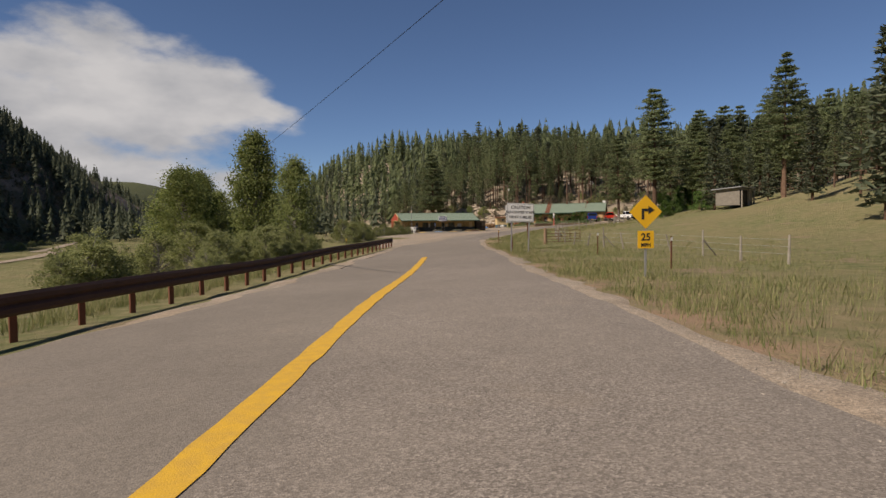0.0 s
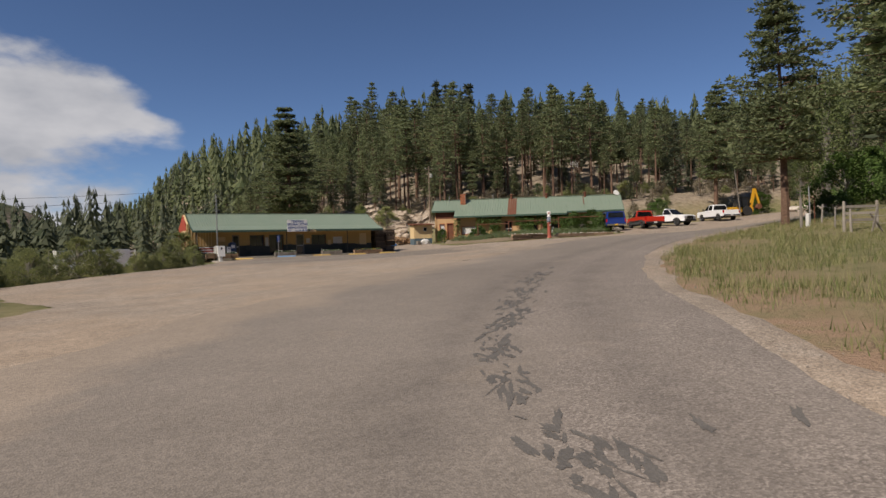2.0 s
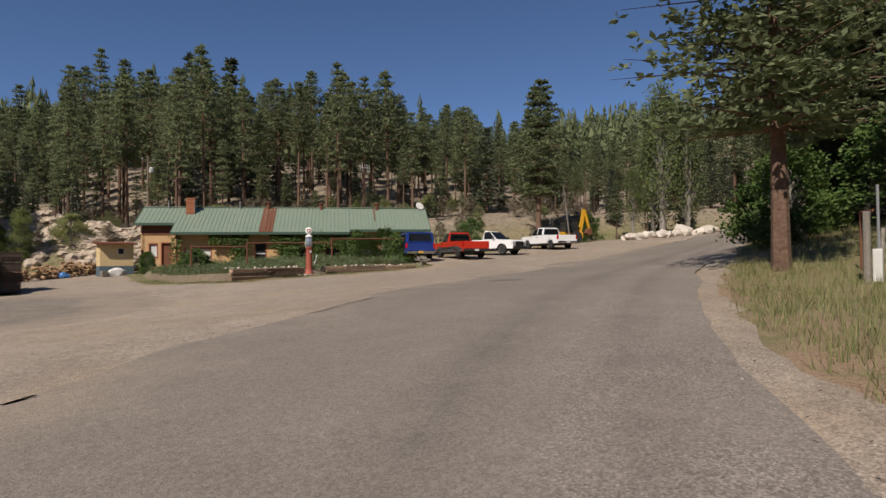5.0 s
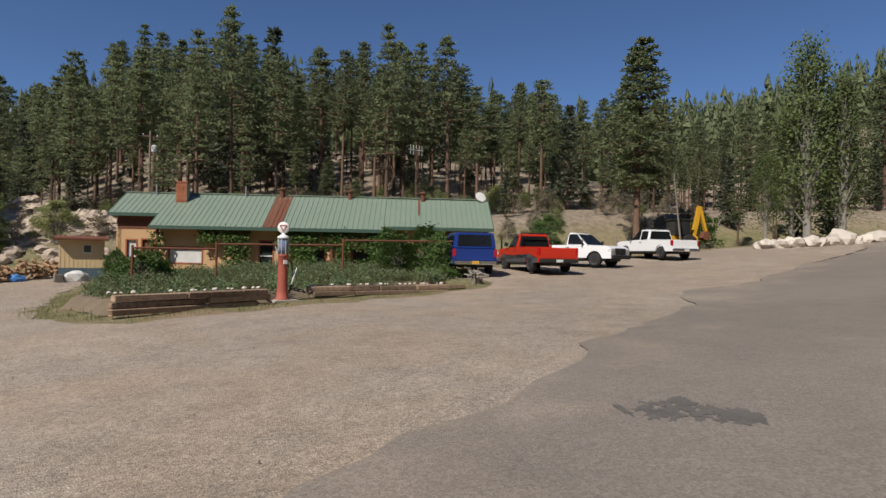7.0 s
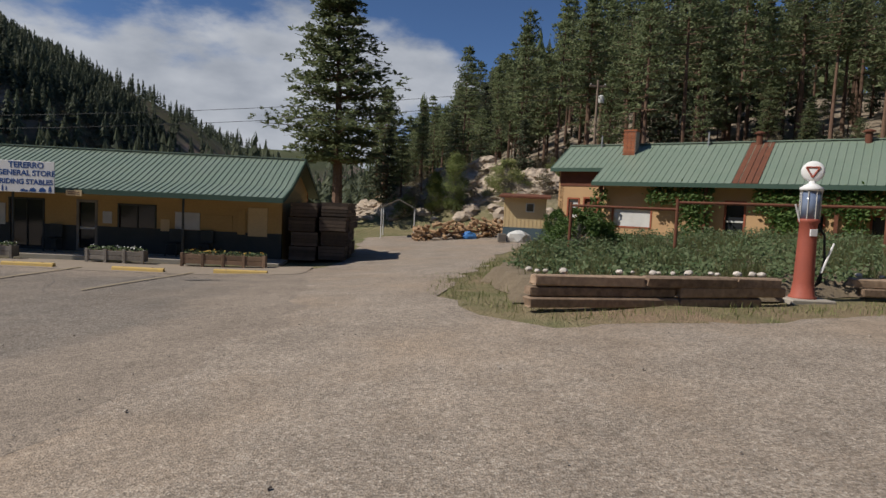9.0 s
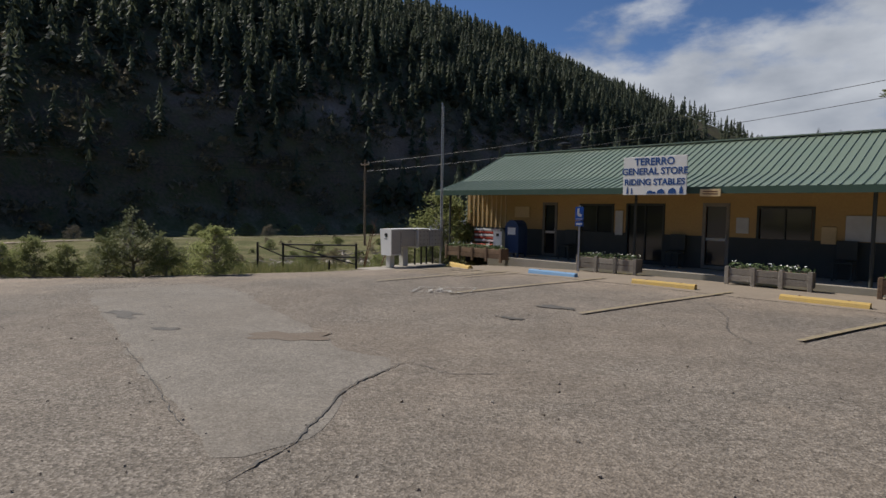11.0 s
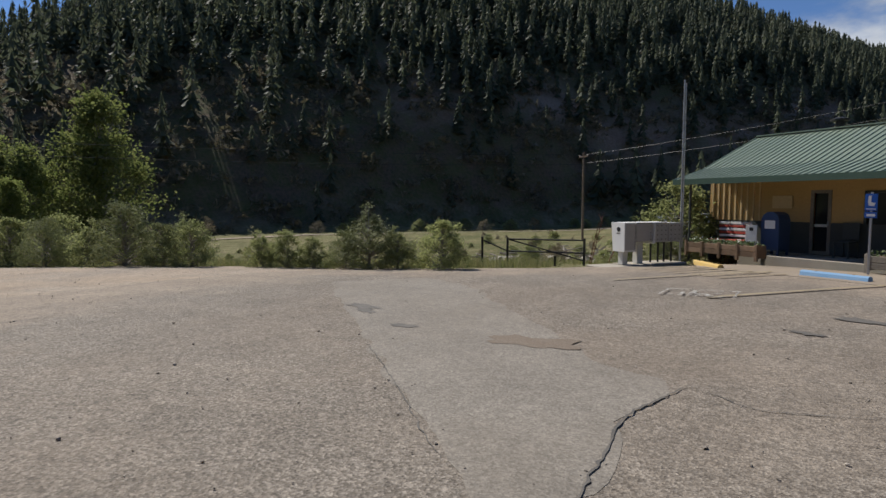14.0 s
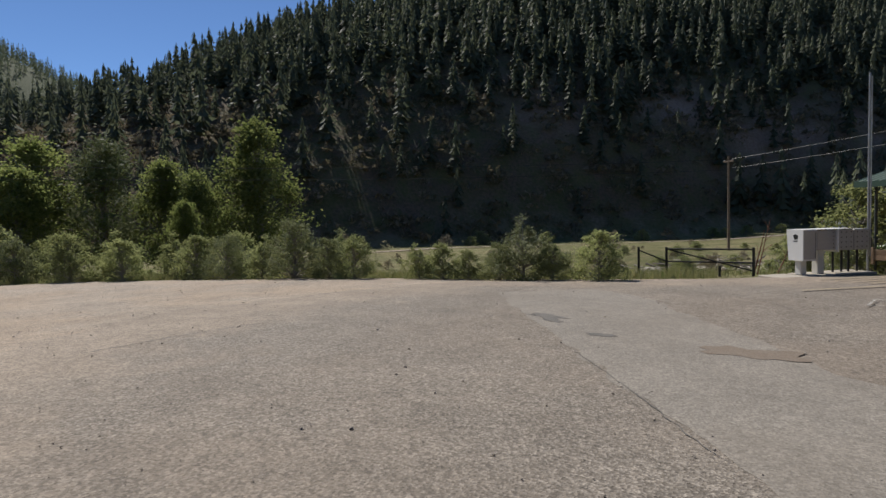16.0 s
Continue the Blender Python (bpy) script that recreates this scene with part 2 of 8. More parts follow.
def gravel_mat(name, cols, stones=26.0, spec=0.25, rough=0.9, blot=0.5, scale=0.35, bump=0.6, grit=0.5, plain=None, rough_tone=0.12):
    """Loose or bound stone chips: chips in several tones, fine grit, wide blotches; plain: the worn tone where the sheet's attribute says so."""
    m = bpy.data.materials.new(name)
    m.use_nodes = True
    nt = m.node_tree
    b = nt.nodes["Principled BSDF"]
    b.inputs["Roughness"].default_value, b.inputs["Specular IOR Level"].default_value = rough, spec
    N, L = nt.nodes.new, nt.links.new
    co = N("ShaderNodeTexCoord")

    def spread(source, lo, hi, to0, to1):
        r = N("ShaderNodeMapRange")
        r.inputs["From Min"].default_value, r.inputs["From Max"].default_value = lo, hi
        r.inputs["To Min"].default_value, r.inputs["To Max"].default_value = to0, to1
        L(source, r.inputs["Value"])
        return r.outputs[0]

    def noise_of(sc, detail, ro=0.6):
        n = N("ShaderNodeTexNoise")
        n.inputs["Scale"].default_value, n.inputs["Detail"].default_value, n.inputs["Roughness"].default_value = sc, detail, ro
        L(co.outputs["Object"], n.inputs["Vector"])
        return n.outputs["Fac"]

    def mixed(x, y, f):
        q = N("ShaderNodeMix")
        q.data_type = "RGBA"
        for slot, v in (("A", x), ("B", y)):
            if isinstance(v, tuple):
                q.inputs[slot].default_value = (*v, 1)
            else:
                L(v, q.inputs[slot])
        L(f, q.inputs["Factor"])
        return q.outputs["Result"]

    def times(x, y):
        q = N("ShaderNodeMath")
        q.operation = "MULTIPLY"
        L(x, q.inputs[0])
        L(y, q.inputs[1])
        return q.outputs[0]
    cells = []
    for sc in (stones, stones * 0.8):
        v = N("ShaderNodeTexVoronoi")
        v.inputs["Scale"].default_value = sc
        L(co.outputs["Object"], v.inputs["Vector"])
        sp = N("ShaderNodeSeparateColor")
        L(v.outputs["Color"], sp.inputs[0])
        cells.append((v.outputs["Distance"], sp.outputs[0], sp.outputs[1]))
    ramp = N("ShaderNodeValToRGB")
    ramp.color_ramp.elements[0].color, ramp.color_ramp.elements[1].color = (*cols[0], 1), (*cols[2], 1)
    e = ramp.color_ramp.elements.new(0.5)
    e.color = (*cols[1], 1)
    L(cells[0][1], ramp.inputs[0])
    col = mixed(ramp.outputs[0], cols[3], spread(noise_of(scale, 9, 0.62), 0.42, 0.62, 0.0, blot))
    g = spread(cells[1][1], 0.0, 1.0, 1 - grit, 1 + grit)
    if plain:
        at = N("ShaderNodeAttribute")
        at.attribute_name = "worn"
        add = N("ShaderNodeMath")
        L(at.outputs["Fac"], add.inputs[0])
        L(spread(noise_of(0.9, 8), 0.3, 0.7, -0.35, 0.35), add.inputs[1])
        f = spread(add.outputs[0], 0.3, 0.8, 0.0, 0.88)
        col = mixed(col, plain, f)
        rut = N("ShaderNodeAttribute")
        rut.attribute_name = "tracks"
        col = mixed(col, (0.13, 0.113, 0.097), times(rut.outputs["Fac"], spread(noise_of(1.4, 8), 0.3, 0.65, 0.1, 0.75)))
        dust = N("ShaderNodeAttribute")
        dust.attribute_name = "dust"
        add = N("ShaderNodeMath")
        L(dust.outputs["Fac"], add.inputs[0])
        L(spread(noise_of(0.6, 9), 0.3, 0.7, -0.4, 0.4), add.inputs[1])
        col = mixed(col, (0.268, 0.218, 0.168), spread(add.outputs[0], 0.2, 0.75, 0.0, 0.9))
    hsv = N("ShaderNodeHueSaturation")
    L(col, hsv.inputs["Color"])
    tone = times(spread(noise_of(1.1, 8), 0.3, 0.7, 1 - rough_tone, 1 + 0.8 * rough_tone), spread(noise_of(0.13, 3), 0.35, 0.65, 0.93, 1.07))
    tone = times(tone, spread(noise_of(7.0, 6, 0.7), 0.3, 0.7, 1 - rough_tone, 1 + rough_tone))
    L(times(g, tone), hsv.inputs["Value"])
    L(hsv.outputs[0], b.inputs["Base Color"])
    bp = N("ShaderNodeBump")
    bp.inputs["Strength"].default_value, bp.inputs["Distance"].default_value = bump, 0.012
    L(cells[0][0], bp.inputs["Height"])
    L(bp.outputs[0], b.inputs["Normal"])
    return m


M = {}
M["meadow"] = ground_mat()
M["asphalt"] = gravel_mat("chip_sealed_asphalt", [(0.14, 0.118, 0.1), (0.203, 0.173, 0.146), (0.31, 0.268, 0.228), (0.222, 0.189, 0.157)], 62, blot=0.5, bump=0.35, grit=0.2, rough_tone=0.07, plain=(0.198, 0.170, 0.141))
M["gravel"] = gravel_mat("dusty_gravel", [(0.215, 0.171, 0.13), (0.285, 0.233, 0.18), (0.385, 0.33, 0.268), (0.315, 0.243, 0.175)], 62, blot=0.8, bump=0.6, grit=0.3, rough_tone=0.16)
M["lot"] = gravel_mat("broken_lot_asphalt", [(0.128, 0.108, 0.087), (0.192, 0.164, 0.133), (0.285, 0.249, 0.208), (0.214, 0.174, 0.135)], 55, blot=0.6, scale=0.22, bump=0.6, grit=0.3, rough_tone=0.15, plain=(0.205, 0.174, 0.14))
M["patch"] = gravel_mat("lighter_asphalt_patch", [(0.185, 0.162, 0.135), (0.225, 0.20, 0.168), (0.275, 0.246, 0.209), (0.215, 0.185, 0.15)], 70, blot=0.6, bump=0.25, grit=0.2)
M["tar"] = mat("tar_stain", (0.105, 0.096, 0.085), (0.16, 0.145, 0.126), 3.0, 0.8, bump=0.3, bump_scale=50, fine=0.15)
M["yellow_line"] = mat("yellow_road_paint", (0.62, 0.36, 0.035), (0.45, 0.27, 0.06), 6.0, 0.7, bump=0.2, bump_scale=80, fine=0.12)
M["faded_line"] = mat("faded_yellow_paint", (0.36, 0.29, 0.17), (0.205, 0.172, 0.135), 11.0, 0.85, fine=0.12, amount=0.75)
M["concrete"] = mat("weathered_concrete", (0.40, 0.36, 0.30), (0.30, 0.26, 0.21), 1.5, 0.9, bump=0.2, bump_scale=40, fine=0.08)
M["green_roof"] = mat("green_painted_metal", (0.175, 0.225, 0.165), (0.21, 0.25, 0.19), 0.8, 0.42, 0.0, spec=0.5, fine=0.03, bump_scale=9)
M["green_trim"] = mat("dark_green_trim", (0.045, 0.085, 0.06), (0.06, 0.10, 0.075), 2.0, 0.6)
M["rust"] = mat("rusted_metal", (0.17, 0.065, 0.035), (0.10, 0.045, 0.03), 3.0, 0.85, bump=0.3, bump_scale=40, fine=0.15)
M["rail_steel"] = mat("weathering_steel", (0.075, 0.038, 0.026), (0.05, 0.028, 0.02), 2.0, 0.75, bump=0.2, bump_scale=50, fine=0.1)
M["tan_stucco"] = mat("tan_stucco", (0.52, 0.33, 0.17), (0.46, 0.29, 0.15), 1.2, 0.95, bump=0.3, bump_scale=40, fine=0.06)
M["cream_siding"] = mat("cream_painted_boards", (0.66, 0.50, 0.27), (0.58, 0.43, 0.23), 1.5, 0.8, fine=0.05, bump_scale=15)
M["yellow_siding"] = mat("ochre_painted_boards", (0.50, 0.33, 0.13), (0.44, 0.29, 0.12), 1.5, 0.8, fine=0.06, bump_scale=15)
M["dark_wain"] = mat("dark_green_painted_boards", (0.055, 0.06, 0.055), (0.08, 0.08, 0.07), 2.0, 0.8, fine=0.08)
M["red_board"] = mat("red_painted_boards", (0.36, 0.06, 0.035), (0.29, 0.055, 0.035), 2.0, 0.8, fine=0.06)
M["white_paint"] = mat("white_paint", (0.78, 0.77, 0.74), (0.70, 0.69, 0.66), 2.0, 0.6, fine=0.03)
M["dirty_white"] = mat("dirty_white_paint", (0.62, 0.61, 0.57), (0.46, 0.45, 0.41), 2.0, 0.75, fine=0.05)
M["grey_metal"] = mat("galvanised_metal", (0.42, 0.42, 0.42), (0.33, 0.33, 0.33), 4.0, 0.5, 0.6)
M["black_metal"] = mat("black_painted_metal", (0.02, 0.02, 0.02), (0.035, 0.033, 0.03), 4.0, 0.55)
M["rubber"] = mat("tyre_rubber", (0.022, 0.022, 0.022), (0.04, 0.037, 0.034), 5.0, 0.85)
M["chrome"] = mat("bright_chrome", (0.72, 0.72, 0.73), (0.6, 0.6, 0.62), 4.0, 0.18, 1.0)
M["alloy"] = mat("alloy_wheel", (0.5, 0.5, 0.5), (0.38, 0.38, 0.38), 6.0, 0.35, 0.7)
M["timber"] = mat("weathered_timber", (0.25, 0.165, 0.105), (0.16, 0.105, 0.07), 3.0, 0.9, bump=0.5, bump_scale=25, rnd=0.3, fine=0.15)
M["grey_timber"] = mat("grey_weathered_wood", (0.27, 0.24, 0.20), (0.17, 0.15, 0.125), 3.0, 0.9, bump=0.5, bump_scale=25, rnd=0.25, fine=0.15)
M["pole_wood"] = mat("utility_pole_wood", (0.20, 0.145, 0.105), (0.28, 0.22, 0.165), 2.0, 0.9, bump=0.4, bump_scale=30, fine=0.1)
M["bark"] = mat("pine_bark", (0.115, 0.07, 0.048), (0.19, 0.12, 0.08), 3.0, 0.95, bump=0.8, bump_scale=9, rnd=0.25, fine=0.2)
M["pale_bark"] = mat("cottonwood_bark", (0.27, 0.25, 0.215), (0.17, 0.15, 0.13), 3.0, 0.95, bump=0.6, bump_scale=9)
M["brick"] = mat("red_brick", (0.37, 0.135, 0.065), (0.29, 0.105, 0.055), 6.0, 0.9, rnd=0.25, fine=0.12)
M["mortar"] = mat("mortar", (0.34, 0.30, 0.26), (0.28, 0.25, 0.21), 6.0, 0.95)
M["glass"] = mat("dark_window_glass", (0.02, 0.022, 0.025), (0.03, 0.032, 0.035), 1.0, 0.06, spec=0.6)
# near-black: the darkness of unlit rooms put into the colour
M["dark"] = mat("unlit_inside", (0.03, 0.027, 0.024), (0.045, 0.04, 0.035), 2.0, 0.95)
M["needles"] = island_mat("pine_needles", (0.13, 0.165, 0.075), (0.255, 0.285, 0.145), 0.7, 0.4, 0.5)
M["spruce"] = island_mat("fir_needles", (0.08, 0.10, 0.063), (0.155, 0.17, 0.105), 0.7, 0.45, 0.45)
M["leaves"] = island_mat("broad_leaves", (0.125, 0.165, 0.045), (0.26, 0.28, 0.10), 0.6, 0.35, 0.5)
M["vine"] = island_mat("vine_leaves", (0.045, 0.095, 0.02), (0.13, 0.19, 0.05), 0.6, 0.2, 0.35)
M["herb"] = island_mat("garden_herbs", (0.06, 0.10, 0.035), (0.17, 0.205, 0.10), 0.7, 0.3, 0.3)
M["grass"] = island_mat("meadow_grass", (0.12, 0.165, 0.045), (0.36, 0.32, 0.16), 0.8, 0.1, 0.35)
M["rock"] = mat("pale_limestone", (0.47, 0.385, 0.295), (0.24, 0.19, 0.145), 0.7, 0.95, bump=1.0, bump_scale=3.0, fine=0.2)
M["boulder"] = island_mat("pale_boulders", (0.34, 0.29, 0.235), (0.56, 0.50, 0.43), 0.95, 0.2)
M["stones"] = island_mat("loose_stones", (0.19, 0.162, 0.132), (0.40, 0.35, 0.295), 0.95, 0.1)
M["sleeper"] = mat("weathered_sleeper_wood", (0.32, 0.225, 0.15), (0.16, 0.108, 0.074), 6.0, 0.9, bump=0.3, bump_scale=14, rnd=0.35, fine=0.2)
M["old_crate"] = mat("dark_weathered_boards", (0.115, 0.085, 0.062), (0.07, 0.052, 0.04), 3.0, 0.9, bump=0.5, bump_scale=25, rnd=0.4, fine=0.15)
M["apron"] = mat("dusty_concrete_apron", (0.30, 0.245, 0.185), (0.235, 0.19, 0.142), 1.2, 0.92, bump=0.2, bump_scale=40, fine=0.1)
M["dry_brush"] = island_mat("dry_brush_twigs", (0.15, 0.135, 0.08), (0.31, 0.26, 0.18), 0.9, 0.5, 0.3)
# the dry brush again at two thirds brightness, hillside shade put into its colour
M["dry_brush_shade"] = island_mat("shade_toned_scrub", (0.10, 0.095, 0.055), (0.22, 0.18, 0.12), 0.9, 0.4, 0.3)
M["willow"] = island_mat("willow_leaves", (0.16, 0.19, 0.068), (0.36, 0.37, 0.165), 0.65, 0.3, 0.55)
M["aspen"] = island_mat("aspen_leaves", (0.09, 0.125, 0.04), (0.19, 0.225, 0.085), 0.6, 0.3, 0.45)
M["log"] = island_mat("split_firewood", (0.20, 0.105, 0.055), (0.44, 0.30, 0.17), 0.95, 0.2)


# ---- building blocks ----
def part(name, bm, material, parent=None, label="", smooth=False):
    me = bpy.data.meshes.new(name)
    bm.normal_update()
    bm.to_mesh(me)
    bm.free()
    me.materials.append(material)
    if smooth:
        me.shade_smooth()
    ob = new(name, me)
    if parent is not None:
        ob.parent = parent
    if label:
        tagged(ob, label)
    return ob


def sheet(name, verts, faces, material, parent=None, smooth=False):
    me = bpy.data.meshes.new(name)
    me.from_pydata(verts, [], faces)
    me.materials.append(material)
    if smooth:
        me.shade_smooth()
    ob = new(name, me)
    if parent is not None:
        ob.parent = parent
    return ob


def thing(name, m, label, category, group=""):
    ob = new(name)
    ob.matrix_world = m
    ob.empty_display_size = 0.2
    return tagged(ob, label, category, group)


def B():
    return bmesh.new()


def box(bm, x0, x1, y0, y1, z0, z1, bevel=0.0, m=None):
    ret = bmesh.ops.create_cube(bm, size=1)
    mm = Matrix.Translation(((x0 + x1) / 2, (y0 + y1) / 2, (z0 + z1) / 2)) @ Matrix.Diagonal((abs(x1 - x0), abs(y1 - y0), abs(z1 - z0), 1))
    bmesh.ops.transform(bm, matrix=(m @ mm) if m else mm, verts=ret["verts"])
    if bevel:
        edges = list({e for v in ret["verts"] for e in v.link_edges})
        bmesh.ops.bevel(bm, geom=edges, offset=bevel, segments=1, affect="EDGES", profile=0.5)
    return bm


def rod(bm, a, b, r0, r1=None, n=8):
    a, b = Vector(a), Vector(b)
    r1 = r0 if r1 is None else r1
    ret = bmesh.ops.create_cone(bm, cap_ends=True, segments=n, radius1=r0, radius2=max(r1, 1e-4), depth=(b - a).length)
    turn = (b - a).to_track_quat("Z", "Y").to_matrix().to_4x4()
    bmesh.ops.transform(bm, matrix=Matrix.Translation((a + b) / 2) @ turn, verts=ret["verts"])
    return bm


def prism(bm, pts, axis, lo, hi):
    """A polygon in the two other axes, drawn out along axis."""
    def at(p, v):
        return {"x": (v, p[0], p[1]), "y": (p[0], v, p[1]), "z": (p[0], p[1], v)}[axis]
    A = [bm.verts.new(at(p, lo)) for p in pts]
    C = [bm.verts.new(at(p, hi)) for p in pts]
    n = len(pts)
    bm.faces.new(A)
    bm.faces.new(C[::-1])
    for i in range(n):
        bm.faces.new((A[i], C[i], C[(i + 1) % n], A[(i + 1) % n]))
    bmesh.ops.recalc_face_normals(bm, faces=bm.faces[:])
    return bm


def turned(bm, profile, n=24, m=None):
    """A turned body from (radius, height) pairs."""
    rings = []
    for r, z in profile:
        rings.append([bm.verts.new((r * math.cos(2 * math.pi * i / n), r * math.sin(2 * math.pi * i / n), z)) for i in range(n)])
    for a, b in zip(rings, rings[1:]):
        for i in range(n):
            bm.faces.new((a[i], a[(i + 1) % n], b[(i + 1) % n], b[i]))
    bm.faces.new(rings[0][::-1])
    bm.faces.new(rings[-1])
    if m:
        bmesh.ops.transform(bm, matrix=m, verts=[v for r in rings for v in r])
    return bm


# ---- terrain ----
ROAD_Z = [(-50.00, -165.00, -1.00), (-35.98, -122.22, -0.87), (-27.95, -103.24, -0.82), (-19.80, -81.80, -0.78), (-10.63, -60.78, -0.51), (-6.80, -52.66, -0.65), (-2.08, -45.42, -0.38), (3.15, -39.89, -0.05),
          (16.34, -30.10, 0.79), (19.23, -26.12, 0.90), (20.36, -21.32, 0.71), (19.03, -18.40, 0.47), (15.22, -15.94, 0.13), (13.50, -15.73, 0.07), (35.38, -24.14, 1.28), (45.34, -22.09, 1.89), (61.49, -20.05, 3.09), (89.91, -20.00, 4.60)]
LAND_Z = [(2.04, -2.92, -0.10), (8.62, -2.22, -0.01), (16.33, -2.40, -0.03), (2.28, -5.38, -0.21), (-1.36, -5.24, -0.40), (-5.23, -15.60, -0.37), (-8.44, -19.70, -0.51), (27.94, -10.31, 0.95), (22.33, -11.45, 0.83), (23.47, 14.49, 0.49), (18.18, 6.39, 0.09),
          (31.27, 3.73, 1.19), (35.15, -12.04, 1.19), (39.11, -8.98, 1.61), (44.23, -9.18, 1.82), (52.32, -10.26, 2.29), (65.28, -12.08, 3.49), (-19.33, -9.82, -2.01), (-25.01, -34.76, -1.98), (-39.92, -69.81, -2.18), (-59.99, -110.03, -2.59), (-59.98, 0.02, -2.40), (-19.86, 25.10, -1.21)]
LAND_Z2 = [(0.14, -75.68, -0.57), (-11.98, -96.00, -0.87), (12.96, -89.92, 0.31), (19.77, -65.95, 1.82), (-3.73, -69.58, -0.67), (11.19, -46.06, 0.37), (23.90, -37.63, 0.93), (27.30, -46.28, 2.02), (37.38, -33.24, 2.89), (47.60, -40.10, 5.00), (-0.01, -130.01, -0.79), (29.98, -109.99, 1.60), (59.97, -80.00, 8.00), (0.40, 14.34, -0.61), (10.00, 20.30, 0.19), (-0.18, -25.07, -0.28), (-7.23, -32.51, -0.65), (-16.00, -44.43, -1.46), (-30.01, -89.99, -1.27), (42.68, 4.48, 1.89), (-1.37, 4.26, -0.90), (-12.6, -27.5, -0.62), (-13.2, -33.0, -0.72), (-15.2, -40.5, -1.0)]
CTRL = np.array(ROAD_Z + LAND_Z + LAND_Z2, float)


def _phi(r):
    return np.sqrt(r * r + 9.0)


_D = np.hypot(CTRL[:, None, 0] - CTRL[None, :, 0], CTRL[:, None, 1] - CTRL[None, :, 1])
_P = np.c_[np.ones(len(CTRL)), CTRL[:, :2]]
_S = np.block([[_phi(_D) - 0.6 * np.eye(len(CTRL)), _P], [_P.T, np.zeros((3, 3))]])
_W = np.linalg.solve(_S, np.r_[CTRL[:, 2], 0, 0, 0])


def smooth01(v):
    v = np.clip(v, 0, 1)
    return v * v * (3 - 2 * v)


def hill_north(x, y):
    """The wooded slope behind the houses, and the far side of the valley beyond the meadow."""
    d = (x - 17) * 0.42 + (y - 21) * 0.907
    up = 18 * smooth01((d - 1) / 85.0) * smooth01((x - 12) / 38.0) + 3.0 * smooth01((d - 0.5) / 7.0) * smooth01((x - 12) / 14.0)
    up = up + 18 * smooth01((d - 90) / 110.0) * smooth01((x + 15) / 50.0)
    return up


def hill_east(x, y):
    d = (x - 45) * 0.75 - (y + 30) * 0.66
    return 24 * smooth01((d - 4) / 110.0)


def hill_west(x, y):
    crest = np.interp(y, [-170, -130, -105, -80, -55, -30, 0, 40, 80, 120, 170, 250, 400, 800], [35, 31, 31, 33, 40, 55, 69, 84, 88, 88, 89, 88, 80, 60])
    t = np.clip((-78 - x - 6 * np.sin(y / 37.0)) / 150.0, 0, 1)
    return crest * (1 - (1 - t) ** 1.9) * smooth01(t * 9)


def height(x, y):
    x, y = np.asarray(x, float), np.asarray(y, float)
    sh = np.broadcast(x, y).shape
    xf, yf = np.broadcast_to(x, sh).ravel(), np.broadcast_to(y, sh).ravel()
    core = np.zeros(xf.size)
    for i in range(0, xf.size, 20000):
        s = slice(i, i + 20000)
        r = np.hypot(xf[s, None] - CTRL[:, 0], yf[s, None] - CTRL[:, 1])
        core[s] = _phi(r) @ _W[:-3] + _W[-3] + _W[-2] * xf[s] + _W[-1] * yf[s]
    away = np.hypot(np.maximum(np.abs(xf - 5) - 70, 0), np.maximum(np.abs(yf + 50) - 95, 0))
    k = 1 - smooth01(away / 60.0)
    core = np.clip(core, -4, 9) * k + -1.5 * (1 - k)
    core += hill_north(xf, yf) + hill_east(xf, yf) + hill_west(xf, yf)
    far = np.hypot(xf, yf)
    core += 60 * smooth01((far - 700) / 900.0)
    # the low mountain down the valley
    core += 205 * np.exp(-((xf + 700) ** 2 + (yf + 490) ** 2) / 330.0 ** 2) * smooth01((far - 350) / 250.0)
    return core.reshape(sh)


def H(x, y):
    return float(height(x, y))


def inside(px, py, poly):
    poly = np.array(poly, float)
    x0, y0 = poly[:, 0], poly[:, 1]
    x1, y1 = np.roll(x0, -1), np.roll(y0, -1)
    hit = np.zeros(px.shape, bool)
    for a, b, c, d in zip(x0, y0, x1, y1):
        cross = ((b > py) != (d > py)) & (px < (c - a) * (py - b) / (d - b + 1e-12) + a)
        hit ^= cross
    return hit


def resample(pts, step):
    pts = np.array(pts, float)
    # round the corners first
    for _ in range(3):
        q = [pts[0]]
        for a, b in zip(pts, pts[1:]):
            q += [0.75 * a + 0.25 * b, 0.25 * a + 0.75 * b]
        pts = np.array(q + [pts[-1]])
    s = np.r_[0, np.cumsum(np.hypot(*np.diff(pts, axis=0).T))]
    n = max(2, int(s[-1] / step))
    u = np.linspace(0, s[-1], n + 1)
    return np.c_[np.interp(u, s, pts[:, 0]), np.interp(u, s, pts[:, 1])]


